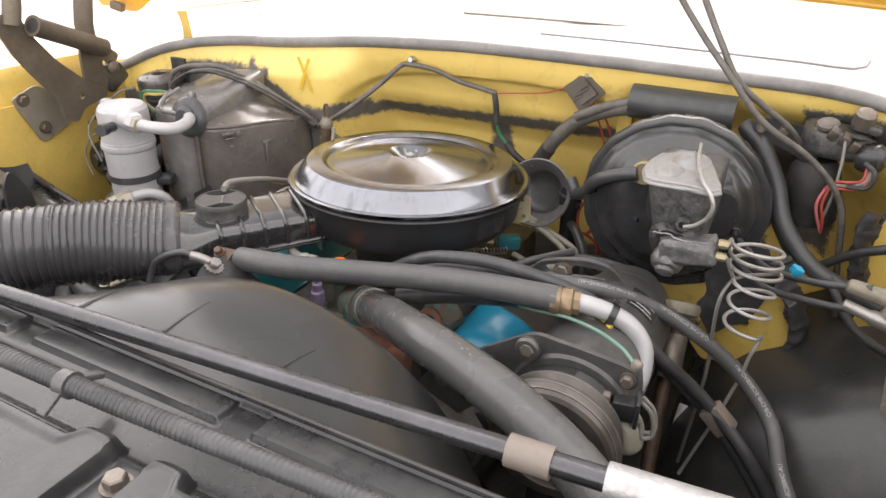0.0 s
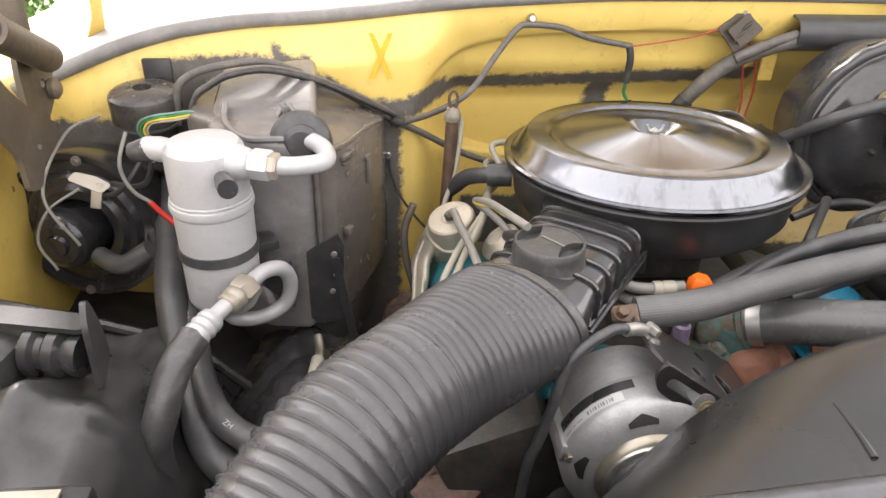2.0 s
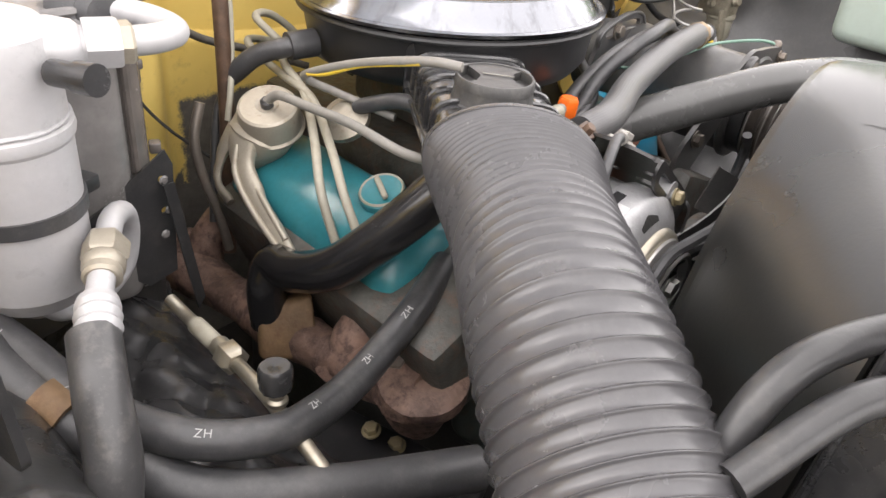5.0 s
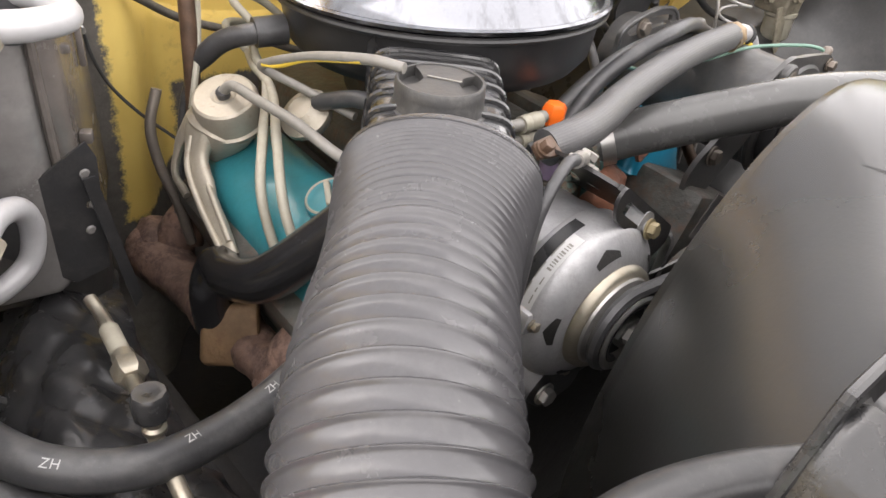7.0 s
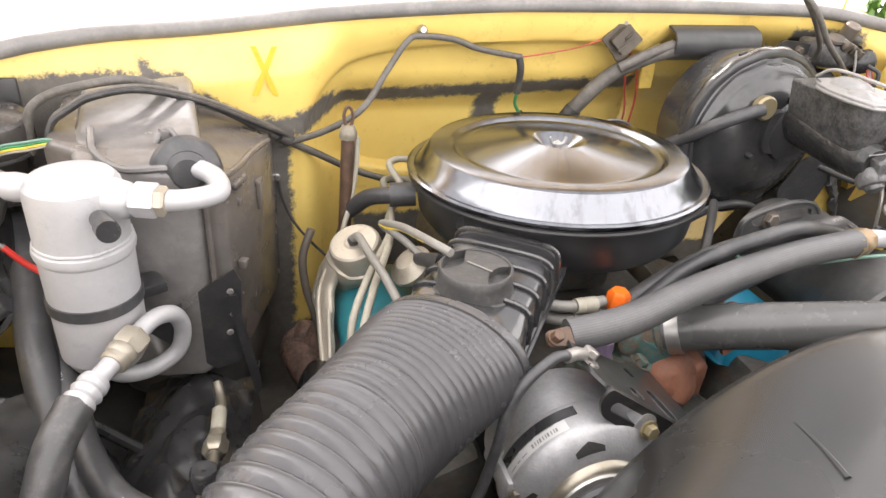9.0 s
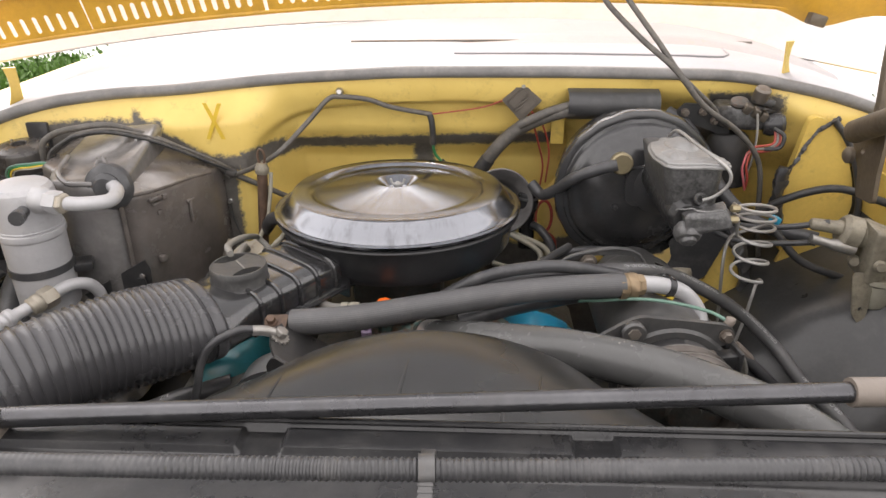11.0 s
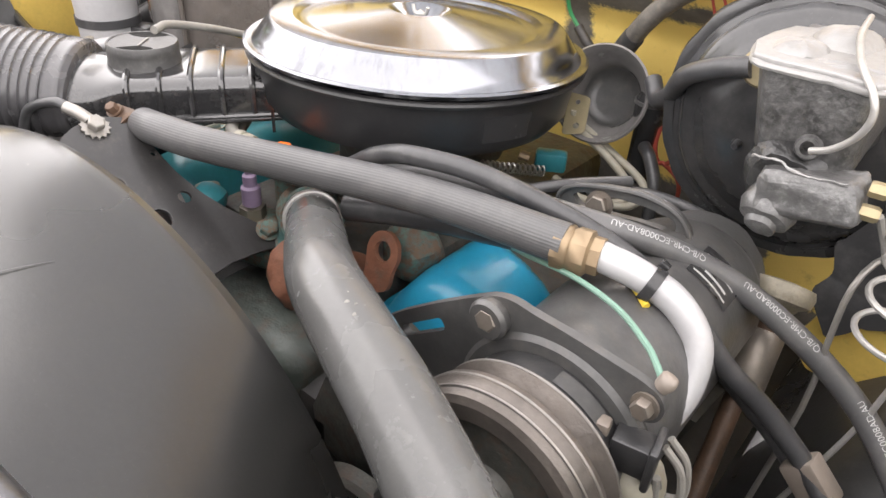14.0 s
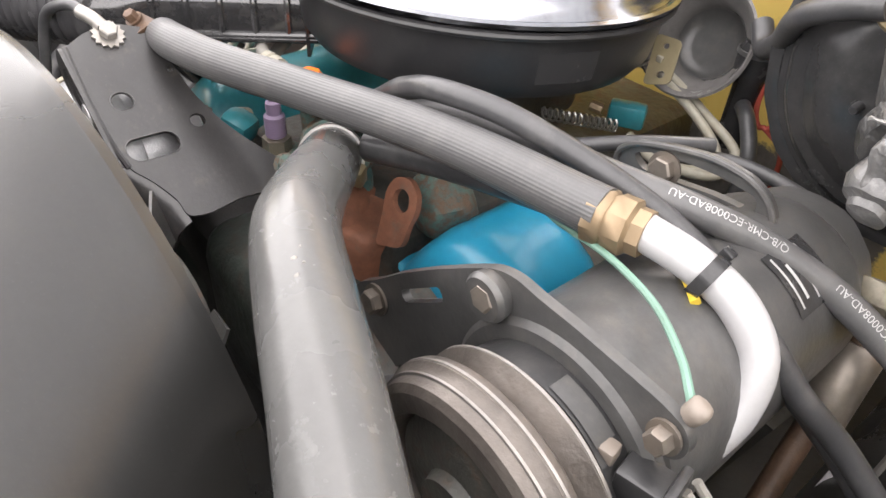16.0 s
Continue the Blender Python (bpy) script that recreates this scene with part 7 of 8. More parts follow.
for dx, dy, dz in ((-0.030, -0.050, 1.020), (0.012, -0.088, 1.052), (-0.016, -0.088, 1.030)):
    part("boss", lathe([(0, 0), (0.008, 0), (0.0085, 0.003), (0.006, 0.006), (0.006, 0.010), (0, 0.010)], (0.678 + dx, dy, dz), (-0.3, -0.9, 0.2), 14), VALVE, combo)
part("fitting", lathe([(0, 0), (0.0095, 0), (0.0110, 0.006), (0.0095, 0.012), (0.0085, 0.040), (0.007, 0.044), (0, 0.048)], (0.626, -0.045, 1.066), (-1, 0.12, 0.10), 12), VALVE, combo, "tan hose fitting")
part("fitting", lathe([(0, 0), (0.0085, 0), (0.0085, 0.030), (0.0065, 0.034), (0.0065, 0.060), (0, 0.062)], (0.640, -0.058, 1.040), (-1, 0.10, 0.22), 12), SILVER_PAINT, combo, "pale metal fitting")
part("strap", plate(rounded([(-0.014, 0.030), (0.016, 0.030), (0.012, -0.030), (0.004, -0.046), (-0.008, -0.030)], 0.006), 0.003, frame_of((0.650, -0.082, 0.985), (1, 0, 0), (0, -1, 0.2)), [(0.002, -0.022, 0.003, 0)]), VALVE, combo, "drilled tan strap")
for a, b in ((1.06, 1.075), (1.035, 1.045)):
    part("hose", tube([(0.605, -0.045, b), (0.55, -0.03, a), (0.50, 0.0, a - 0.01), (0.46, 0.04, a)], 0.0042, 10, 8), RUBBER, combo)
part("cable", tube([(0.56, 0.10, 1.02), (0.60, 0.08, 1.06), (0.66, 0.06, 1.085), (0.73, 0.04, 1.07)], 0.006, 10, 8), WIRE_BLACK, combo)
part("cable", tube([(0.57, 0.05, 1.03), (0.61, 0.02, 0.985), (0.67, 0.0, 0.965)], 0.006, 10, 8), WIRE_BLACK, combo)

tee = thing("vacuum_tee", (0.225, 0.1, 1.0), "black vacuum tee fitting behind the booster hose", "fitting")
part("body", lathe([(0, 0), (0.0135, 0), (0.0135, 0.0651), (0.0165, 0.0691), (0.0175, 0.0751), (0.0175, 0.0931), (0.014, 0.0991), (0, 0.1011)], (0.2085, 0.14, 0.9432), (0.0, 0.0, 1), 24), PLASTIC, tee)
part("collar", lathe([(0.0172, 0.0891), (0.0190, 0.0891), (0.0190, 0.0931), (0.0172, 0.0931)], (0.2085, 0.14, 0.9432), (0.0, 0.0, 1), 24), BRACKET, tee, "grey collar")
part("branch", tube([(0.216, 0.125, 0.990), (0.232, 0.110, 0.984), (0.248, 0.098, 0.960), (0.252, 0.09, 0.92)], 0.007, 12, 6), RUBBER, tee, "black rubber branch")

loop = thing("red_wire_loop", (0.2358, 0.14, 0.9682), "loop of dull red wire behind the brake booster", "wire")
part("wire", tube([(0.2358 + 0.0135 * math.cos(t), 0.14 + 0.004 * math.sin(t), 0.9982 + 0.027 * math.sin(t)) for t in [2 * math.pi * k / 12 - 1.3 for k in range(13)]] + [(0.2358 + 0.022, 0.142, 0.9532), (0.2358 + 0.024, 0.144, 0.9082)], 0.0026, 10, 4), WIRE_RED, loop)

# ---- engine left side fittings ----
dip = thing("dipstick", (-0.24, 0.06, 0.82), "brown rusty dipstick tube with ring top", "dipstick")
part("tube", tube([(-0.2185, 0.0945, 1.088), (-0.2215, 0.088, 1.03), (-0.226, 0.080, 0.96), (-0.235, 0.07, 0.88), (-0.25, 0.05, 0.80)], 0.0082, 14, 6), RUST_BROWN, dip)
part("collar", lathe([(0, -0.004), (0.0098, -0.004), (0.0112, 0.000), (0.0112, 0.006), (0.0090, 0.009), (0.0082, 0.013), (0, 0.014)], (-0.2185, 0.0945, 1.088), (0.05, 0.1, 1), 18), VALVE, dip, "tan worn collar")
part("loop", sweep([V(-0.2178 + 0.0055 * math.cos(t), 0.0955, 1.1115 + 0.0125 * math.sin(t)) for t in [2 * math.pi * k / 20 for k in range(21)]], 0.0020, 8), RUST_BROWN, dip, "brown wire loop")
part("wire", tube([(-0.206, 0.098, 1.085), (-0.209, 0.092, 1.05), (-0.216, 0.082, 1.01), (-0.226, 0.070, 0.985), (-0.236, 0.062, 0.955)], 0.0034, 8, 8), CREAM, dip, "dirty pale wire")

egr = thing("diverter_valve", (-0.245, -0.01, 0.85), "gold-tinted round diverter valve on a cast bracket", "valve")
EG = V(-0.218, 0.009, 0.966)
EGA = V(-0.35, -0.25, 1.0).normalized()
part("canister", lathe([(0, -0.004), (0.030, -0.004), (0.034, -0.001), (0.0345, 0.001), (0.032, 0.003), (0.031, 0.0235), (0.0295, 0.0275), (0.027, 0.029), (0.012, 0.0295), (0.009, 0.028), (0, 0.028)], EG, EGA, 48), PLATED, egr, "brushed gold-tinted canister", angle=24)
part("nipple", lathe([(0.0, 0), (0.0065, 0), (0.0065, 0.006), (0.004, 0.009), (0, 0.009)], EG + EGA * 0.028, EGA, 16), RUBBER, egr)
part("casting", lumpy(lathe([(0, 0.0), (0.030, 0.0), (0.033, -0.006), (0.030, -0.016), (0.022, -0.030), (0.016, -0.040), (0, -0.044)], EG + V(-0.006, 0.004, -0.002), V(0.25, -0.2, 1.0).normalized(), 28), 0.0015, 60, 4), PLATED, egr, "stained cast body")
part("arm", lumpy(sweep(spline([(-0.232, 0.014, 0.968), (-0.246, 0.012, 0.954), (-0.258, -0.002, 0.934), (-0.264, -0.036, 0.909), (-0.269, -0.080, 0.888), (-0.270, -0.092, 0.882)], 8), lambda q, L: 0.029 - 0.018 * smooth(0.0, 0.055, q) - 0.002 * smooth(0.07, 0.10, q), 18, squash=0.62), 0.0012, 60, 2), PLATED, egr, "stained cast arm")
part("arm_web", lumpy(sweep(spline([(-0.246, 0.030, 0.962), (-0.262, 0.036, 0.930), (-0.270, 0.030, 0.905), (-0.268, 0.012, 0.890)], 8), lambda q, L: 0.016 - 0.008 * smooth(0.0, 0.05, q), 14, squash=0.5), 0.0010, 60, 5), PLATED, egr, "stained cast arm")
for k in (-1, 1):
    part("arm_rib", sweep(spline([(-0.252 - 0.006 * k, 0.004 + 0.006 * k, 0.952 + 0.002 * k), (-0.263 - 0.006 * k, -0.006 + 0.004 * k, 0.930), (-0.268 - 0.005 * k, -0.038 + 0.003 * k, 0.911 - 0.005 * k), (-0.272 - 0.004 * k, -0.084, 0.890 - 0.004 * k)], 8), 0.0034, 10), PLATED, egr, "stained cast arm")
part("back_pipe", tube([(-0.270, 0.055, 0.985), (-0.282, 0.050, 0.950), (-0.280, 0.042, 0.910), (-0.270, 0.035, 0.87), (-0.262, 0.03, 0.82)], 0.0052, 12, 6), BOLT, egr, "brown bent pipe")
part("vacuum_hose", tube([EG + EGA * 0.033, EG + EGA * 0.045 + V(0.008, -0.012, 0), (-0.221, -0.055, 1.010), (-0.215, -0.11, 1.012), (-0.205, -0.17, 1.005), (-0.18, -0.20, 1.0)], 0.0048, 10, 8), WIRE_GREY, egr, "grey vacuum hose")

pcv = thing("breather_hose", (-0.2, 0.05, 0.98), "grey rubber breather hose to the air cleaner", "hose")
part("hose", tube([(-0.150, 0.030, 1.035), (-0.175, 0.035, 1.034), (-0.205, 0.065, 1.015), (-0.228, 0.09, 0.965), (-0.245, 0.08, 0.90), (-0.262, 0.06, 0.84)], lambda s, L: 0.0105 - 0.0060 * smooth(0.085, 0.125, s), 14, 8), RUBBER, pcv)
part("sleeve", tube([(-0.148, 0.030, 1.036), (-0.178, 0.036, 1.034)], 0.0145, 16, 3), RUBBER, pcv)

vac = thing("vacuum_line", (-0.19, -0.05, 1.03), "grey vacuum line with yellow stripe to the snorkel", "vacuum line")
part("line", tube([(-0.150, -0.10, 1.00), (-0.175, -0.04, 1.01), (-0.197, -0.020, 1.022), (-0.200, -0.035, 1.034), (-0.195, -0.10, 1.062), (-0.188, -0.17, 1.084), (-0.176, -0.198, 1.086)], 0.0042, 10, 8), WIRE_GREY, vac)
part("stripe", tube([(-0.203, -0.030, 1.0305), (-0.2000, -0.055, 1.038), (-0.1965, -0.10, 1.0595), (-0.191, -0.165, 1.081)], 0.0019, 8, 8), WIRE_YELLOW, vac, "yellow stripe")

for k, pts in enumerate((((-0.150, 0.09, 1.02), (-0.172, 0.05, 1.01), (-0.185, 0.0, 1.0), (-0.225, -0.07, 0.985), (-0.250, -0.115, 0.950), (-0.248, -0.150, 0.885)),
                         ((-0.155, 0.10, 0.99), (-0.178, 0.04, 1.0), (-0.190, -0.02, 1.0), (-0.222, -0.09, 0.985), (-0.244, -0.145, 0.950), (-0.238, -0.185, 0.885)))):
    sw = thing("spark_plug_wire", pts[3], "cream-grey spark plug wire over the valve cover", "wire", "spark plug wires")
    part("wire", tube(pts, 0.0045, 10, 8), CREAM, sw)
    part("boot", tube([pts[-1], (pts[-1][0] + 0.01, pts[-1][1], pts[-1][2] - 0.03)], 0.007, 10, 3), WIRE_GREY, sw, "grey plug boot")
    part("wire", tube([pts[0], (pts[0][0] - 0.01, pts[0][1] + 0.03, pts[0][2] + 0.02), (pts[0][0] + 0.03, pts[0][1] + 0.05, pts[0][2] + 0.01), (-0.07, 0.12, 0.985), (-0.03, 0.10, 0.96)], 0.0045, 10, 6), CREAM, sw)

choke = thing("vacuum_motor", (-0.19, -0.03, 0.96), "gold plated vacuum canister beside the carburettor", "canister")
part("canister", lathe([(0, 0), (0.022, 0), (0.026, 0.006), (0.026, 0.012), (0.018, 0.016), (0.012, 0.022), (0, 0.023)], (-0.165, -0.05, 0.978), (-0.6, -0.1, 0.7), 32), PLATED, choke)
part("hose", tube([(-0.165, -0.06, 1.0), (-0.15, -0.11, 1.02), (-0.14, -0.15, 1.01)], 0.008, 12, 6), RUBBER, choke)

# low side air conditioning line with service port
lp = thing("service_line", (-0.405, -0.21, 0.88), "thin steel line with brass nuts and black service cap", "pipe")
part("line", tube([(-0.390, -0.087, 0.882), (-0.387, -0.113, 0.876), (-0.391, -0.176, 0.884), (-0.399, -0.250, 0.893), (-0.401, -0.334, 0.872)], 0.0055, 12, 8), ZINC, lp)
part("sleeve", lathe([(0, 0), (0.0075, 0), (0.0075, 0.030), (0.0058, 0.034), (0, 0.034)], (-0.388, -0.126, 0.878), (-0.06, -1, 0.10), 14), CREAM, lp, "stained pale sleeve")
part("nut", lathe([(0, 0), (0.0105, 0), (0.0122, 0.002), (0.0122, 0.016), (0.0105, 0.018), (0.0085, 0.020), (0, 0.020)], (-0.391, -0.176, 0.885), (-0.10, -1, 0.12), 6), ZINC, lp, "brass-tinted nut")
part("collar", lathe([(0, 0), (0.0085, 0), (0.0085, 0.012), (0, 0.012)], (-0.390, -0.164, 0.883), (-0.08, -1, 0.10), 14), ZINC, lp)
part("port", lathe([(0, 0), (0.0065, 0), (0.0080, 0.002), (0.0080, 0.005), (0.0060, 0.007), (0.0060, 0.018), (0, 0.018)], (-0.399, -0.256, 0.896), (0.05, 0.1, 1), 14), ZINC, lp)
part("cap", lathe([(0, 0), (0.0112, 0), (0.0118, 0.002), (0.0112, 0.006), (0.0124, 0.007), (0.0124, 0.017), (0.0105, 0.0195), (0.0015, 0.0195), (0, 0.0185)], (-0.3985, -0.254, 0.910), (0.05, 0.1, 1), 10), PLASTIC, lp, "black plastic cap")

zh = thing("heater_hose", (-0.4, -0.29, 0.91), "dark rubber heater hose with white print", "heater hose")
ZH_PTS = [(-0.599, 0.039, 0.970), (-0.553, -0.047, 0.947), (-0.521, -0.118, 0.931), (-0.499, -0.190, 0.913), (-0.466, -0.250, 0.906), (-0.418, -0.277, 0.897), (-0.372, -0.272, 0.886), (-0.330, -0.262, 0.882), (-0.290, -0.252, 0.888), (-0.250, -0.244, 0.902), (-0.19, -0.22, 0.91)]
part("hose", tube(ZH_PTS, 0.0135, 18, 10), RUBBER, zh)
zh2 = thing("heater_hose", (-0.5, -0.15, 0.88), "thick grey heater hose along the fender", "heater hose")
part("hose", tube([(-0.589, 0.090, 1.000), (-0.567, 0.004, 0.982), (-0.549, -0.085, 0.958), (-0.532, -0.143, 0.923), (-0.506, -0.208, 0.898), (-0.475, -0.268, 0.878), (-0.406, -0.318, 0.868), (-0.30, -0.369, 0.853)], 0.0172, 18, 10), RUBBER, zh2)
part("strap", sweep([V(-0.521, -0.172, 0.911), V(-0.513, -0.192, 0.904)], 0.0190, 20, squash=1.15), STOVE, zh2, "rusty brown strap")
part("strap_tab", plate(rounded([(-0.01, -0.012), (0.012, -0.012), (0.012, 0.012), (-0.01, 0.012)], 0.003), 0.003, frame_of((-0.500, -0.176, 0.895), (0.4, -0.9, 0), (-0.7, -0.3, 0.7))), STOVE, zh2, "rusty brown strap")

# frame rail below
solo("frame_rail", box((0.09, 1.3, 0.14), pose(-0.40, 0.0, 0.70, 0, 12, 4), 0.01), DARK, "dirty black frame rail", "frame rail", kind="structure")
solo("frame_rail", box((0.09, 1.3, 0.14), pose(0.42, 0.0, 0.66, 0, -12, -4), 0.01), DARK, "dirty black frame rail", "frame rail", kind="structure")
# made-up dark sheet, blocks the sunlit ground below the bay
solo("ground_blocker", sheet(lambda x, y: V(x, y, 0.50 + 0.02 * math.sin(9 * x) * math.sin(7 * y)), steps(-0.62, 0.62, 24), steps(-0.75, 0.30, 24), 0.004), DARK, "added dark sheet that hides the bright ground below the engine", "shield", kind="structure")
liner = sheet(lambda y, v: V(-0.345 - 0.125 * v + 0.02 * math.sin(9 * y), y, 0.815 + 0.035 * math.sin(3.1 * v) + 0.006 * abs(math.sin(30 * y + 6 * v)) + 0.003 * abs(math.sin(52 * y - 9 * v + 1))), steps(-0.42, 0.02, 110), steps(0, 1, 44), 0.003)
solo("splash_liner", lumpy(lumpy(liner, 0.004, 20, 6), 0.001, 70, 2), PLASTIC, "crumpled glossy black splash liner beside the engine", "liner", kind="structure")
arm = thing("engine_mount_arm", (-0.285, -0.25, 0.71), "black control arm bracket with brass bolts", "bracket")
part("arm", box((0.10, 0.20, 0.03), pose(-0.285, -0.25, 0.728, 4, 15, 20), 0.008), SATIN_BLACK, arm)
for q in ((-0.273, -0.227, 0.752), (-0.257, -0.247, 0.736)):
    part("bolt", hexbolt(q, (-0.2, 0, 1), 0.0065), GOLD, arm)

# battery clamp on the left fender
bt = thing("fender_bracket", (-0.59, -0.24, 0.97), "black steel bracket with bolt on the inner fender", "bracket")
part("angle_plate", plate(rounded([(-0.72, -0.205), (-0.570, -0.238), (-0.560, -0.252), (-0.568, -0.262), (-0.72, -0.232)], 0.008), 0.005, pose(0, 0, 1.024)), SATIN_BLACK, bt)
part("end_plate", plate(rounded([(-0.030, 0.026), (0.026, 0.028), (0.020, -0.040), (0.004, -0.058), (-0.010, -0.040), (-0.024, -0.010)], 0.010), 0.005, frame_of((-0.564, -0.256, 1.002), (0.20, -0.95, 0), (1, 0.2, 0))), SATIN_BLACK, bt)
part("bushing", lathe([(0, 0), (0.020, 0), (0.0235, 0.004), (0.0235, 0.012), (0.019, 0.015), (0.019, 0.021), (0.023, 0.025), (0.023, 0.034), (0.018, 0.038), (0.020, 0.044), (0.020, 0.052), (0, 0.052)], (-0.622, -0.248, 1.0), (1, -0.18, 0), 28), PLASTIC, bt, "ribbed black bushing")
part("arm", box((0.055, 0.05, 0.09), pose(-0.655, -0.262, 0.975, 0, 8, -10), 0.012), SATIN_BLACK, bt)
part("bolt", hexbolt((-0.640, -0.290, 0.985), (0.1, -1, 0.2), 0.009), SATIN_BLACK, bt)

bat = thing("battery", (-0.60, -0.50, 0.82), "black battery with red and cream labels", "battery")
part("case", box((0.18, 0.22, 0.18), pose(-0.61, -0.50, 0.90), 0.008), PLASTIC, bat)
part("label", box((0.12, 0.20, 0.003), pose(-0.60, -0.50, 0.992), 0.001), CREAM, bat, "cream label")
part("label", box((0.05, 0.06, 0.004), pose(-0.555, -0.465, 0.9945), 0.001), RED, bat, "red label")

# thin pipes by the left end of the rod
pb = thing("cooler_line", (-0.31, -0.54, 1.08), "black bent cooler lines at the radiator", "pipe")
part("line", tube([(-0.30, -0.60, 1.09), (-0.262, -0.572, 1.100), (-0.285, -0.545, 1.095), (-0.33, -0.525, 1.085), (-0.36, -0.52, 1.05), (-0.37, -0.53, 0.98)], 0.0085, 14, 8), SATIN_BLACK, pb)
part("line", tube([(-0.29, -0.575, 1.09), (-0.33, -0.55, 1.085), (-0.38, -0.53, 1.06)], 0.008, 14, 6), SATIN_BLACK, pb)

# translucent bottle on the inner fender
wb = thing("washer_bottle", (0.68, -0.342, 1.02), "pale mint translucent plastic fluid bottle", "bottle")
bot = box((0.115, 0.17, 0.17), pose(0.680, -0.342, 1.103, 0, 0, 0), 0.022, segs=4)
for v in bot.verts:
    v.co.y += 0.010 * smooth(1.02, 1.18, v.co.z) * (v.co.y > -0.34)
part("tank", bot, MINT, wb)
part("neck", lathe([(0, 0), (0.026, 0), (0.026, 0.014), (0.029, 0.016), (0.029, 0.030), (0.026, 0.033), (0, 0.033)], (0.690, -0.37, 1.186), (0, 0, 1), 28), PLASTIC, wb, "black screw cap")

# ---- engine right side fittings ----
h2 = thing("power_steering_hose", (0.3, -0.1, 1.0), "grey rubber hose with white print", "hose")
PS_PTS = [(0.02, -0.175, 0.985), (0.086, -0.160, 1.010), (0.146, -0.158, 1.034), (0.211, -0.158, 1.046), (0.269, -0.152, 1.047), (0.325, -0.130, 1.040), (0.362, -0.108, 1.026), (0.402, -0.089, 1.006), (0.456, -0.080, 0.975), (0.503, -0.082, 0.942), (0.544, -0.106, 0.907), (0.562, -0.162, 0.889), (0.586, -0.24, 0.879), (0.60, -0.33, 0.85), (0.60, -0.43, 0.78)]
part("hose", tube(PS_PTS, 0.0092, 14, 10), HOSE, h2)
h3 = thing("cooler_hose", (0.45, -0.14, 0.95), "pair of thin black hoses tied together", "hose")
part("hose", tube([(0.03, -0.19, 0.99), (0.084, -0.181, 1.026), (0.125, -0.187, 1.053), (0.17, -0.190, 1.068), (0.23, -0.176, 1.066), (0.315, -0.149, 1.038), (0.38, -0.152, 1.012), (0.416, -0.143, 0.977), (0.445, -0.126, 0.946), (0.483, -0.122, 0.912), (0.535, -0.14, 0.868), (0.58, -0.155, 0.80), (0.60, -0.16, 0.68)], 0.0078, 12, 8), RUBBER, h3)
part("hose", tube([(0.375, -0.145, 0.998), (0.405, -0.138, 0.975), (0.436, -0.118, 0.936), (0.474, -0.112, 0.900), (0.525, -0.13, 0.857), (0.57, -0.145, 0.79), (0.59, -0.15, 0.67)], 0.0070, 12, 8), RUBBER, h3)
part("strap", box((0.036, 0.020, 0.026), frame_of((0.489, -0.120, 0.902), (0.6, -0.05, -0.55)), 0.003), TAN, h3, "tan strap")
gw = thing("clutch_wire", (0.33, -0.2, 1.03), "pale green wire to the compressor", "wire")
part("wire", tube([(0.21, -0.12, 1.0), (0.228, -0.152, 1.005), (0.265, -0.182, 1.022), (0.315, -0.200, 1.036), (0.355, -0.215, 1.040), (0.385, -0.238, 1.044), (0.398, -0.250, 1.043), (0.404, -0.255, 1.040)], 0.0021, 8, 8), WIRE_GREEN, gw)
part("sleeve", lumpy(box((0.010, 0.010, 0.013), pose(0.406, -0.256, 1.040, 0, 20, 0), 0.004, segs=3), 0.0015, 90, 3), TAN, gw, "tan corroded terminal")
part("connector", box((0.026, 0.018, 0.022), pose(0.405, -0.271, 0.998, 0, 0, 10), 0.002), SATIN_BLACK, gw, "grey plug connector")
part("connector_lip", box((0.005, 0.025, 0.031), pose(0.416, -0.270, 0.999, 0, 0, 10), 0.002), SATIN_BLACK, gw)
part("connector_key", box((0.012, 0.010, 0.010), pose(0.384, -0.276, 1.008, 0, 0, 10), 0.002), TAN, gw)
for k in range(2):
    part("lead", tube([(0.418, -0.264 + 0.008 * k, 1.006), (0.430, -0.262 + 0.008 * k, 0.992), (0.434, -0.264 + 0.008 * k, 0.970), (0.424, -0.268 + 0.008 * k, 0.966), (0.420, -0.268, 0.985)], 0.0024, 8, 8), WIRE_GREY, gw, "grey leads")
part("port_block", lumpy(sweep(spline([(0.404, -0.262, 0.985), (0.406, -0.262, 0.972), (0.408, -0.262, 0.955), (0.410, -0.262, 0.938)], 5), lambda s, L: 0.019 * (1 - 0.5 * (2 * s / L - 1) ** 4), 20), 0.0012, 60, 3), CREAM, comp, "cream plastic bulb")
part("label", sheet(lambda a, y: CC + V(0.0648 * math.cos(a), y, 0.0648 * math.sin(a)), steps(radians(40), radians(75), 6), steps(-0.125, -0.085, 4)), PLASTIC, comp, "black label with pale print")
for k, (y0, y1) in enumerate(((-0.121, -0.1192), (-0.1145, -0.1120), (-0.1045, -0.1028), (-0.0965, -0.0940))):
    part("print_bar", sheet(lambda a, y: CC + V(0.0652 * math.cos(a), y, 0.0652 * math.sin(a)), steps(radians(44 + 3 * (k % 2)), radians(72 - 6 * (k % 3)), 5), [y0, y1]), PRINT, comp)
part("gasket", tube([(0.300, -0.150, 1.016), (0.318, -0.158, 1.0240), (0.335, -0.166, 1.0295), (0.350, -0.176, 1.0310), (0.363, -0.186, 1.0290)], 0.0028, 8, 6), WIRE_YELLOW, comp, "yellow gasket edge")
ss = thing("steering_shaft", (0.44, 0.0, 0.8), "rusty brown steering shaft with joint", "steering shaft")
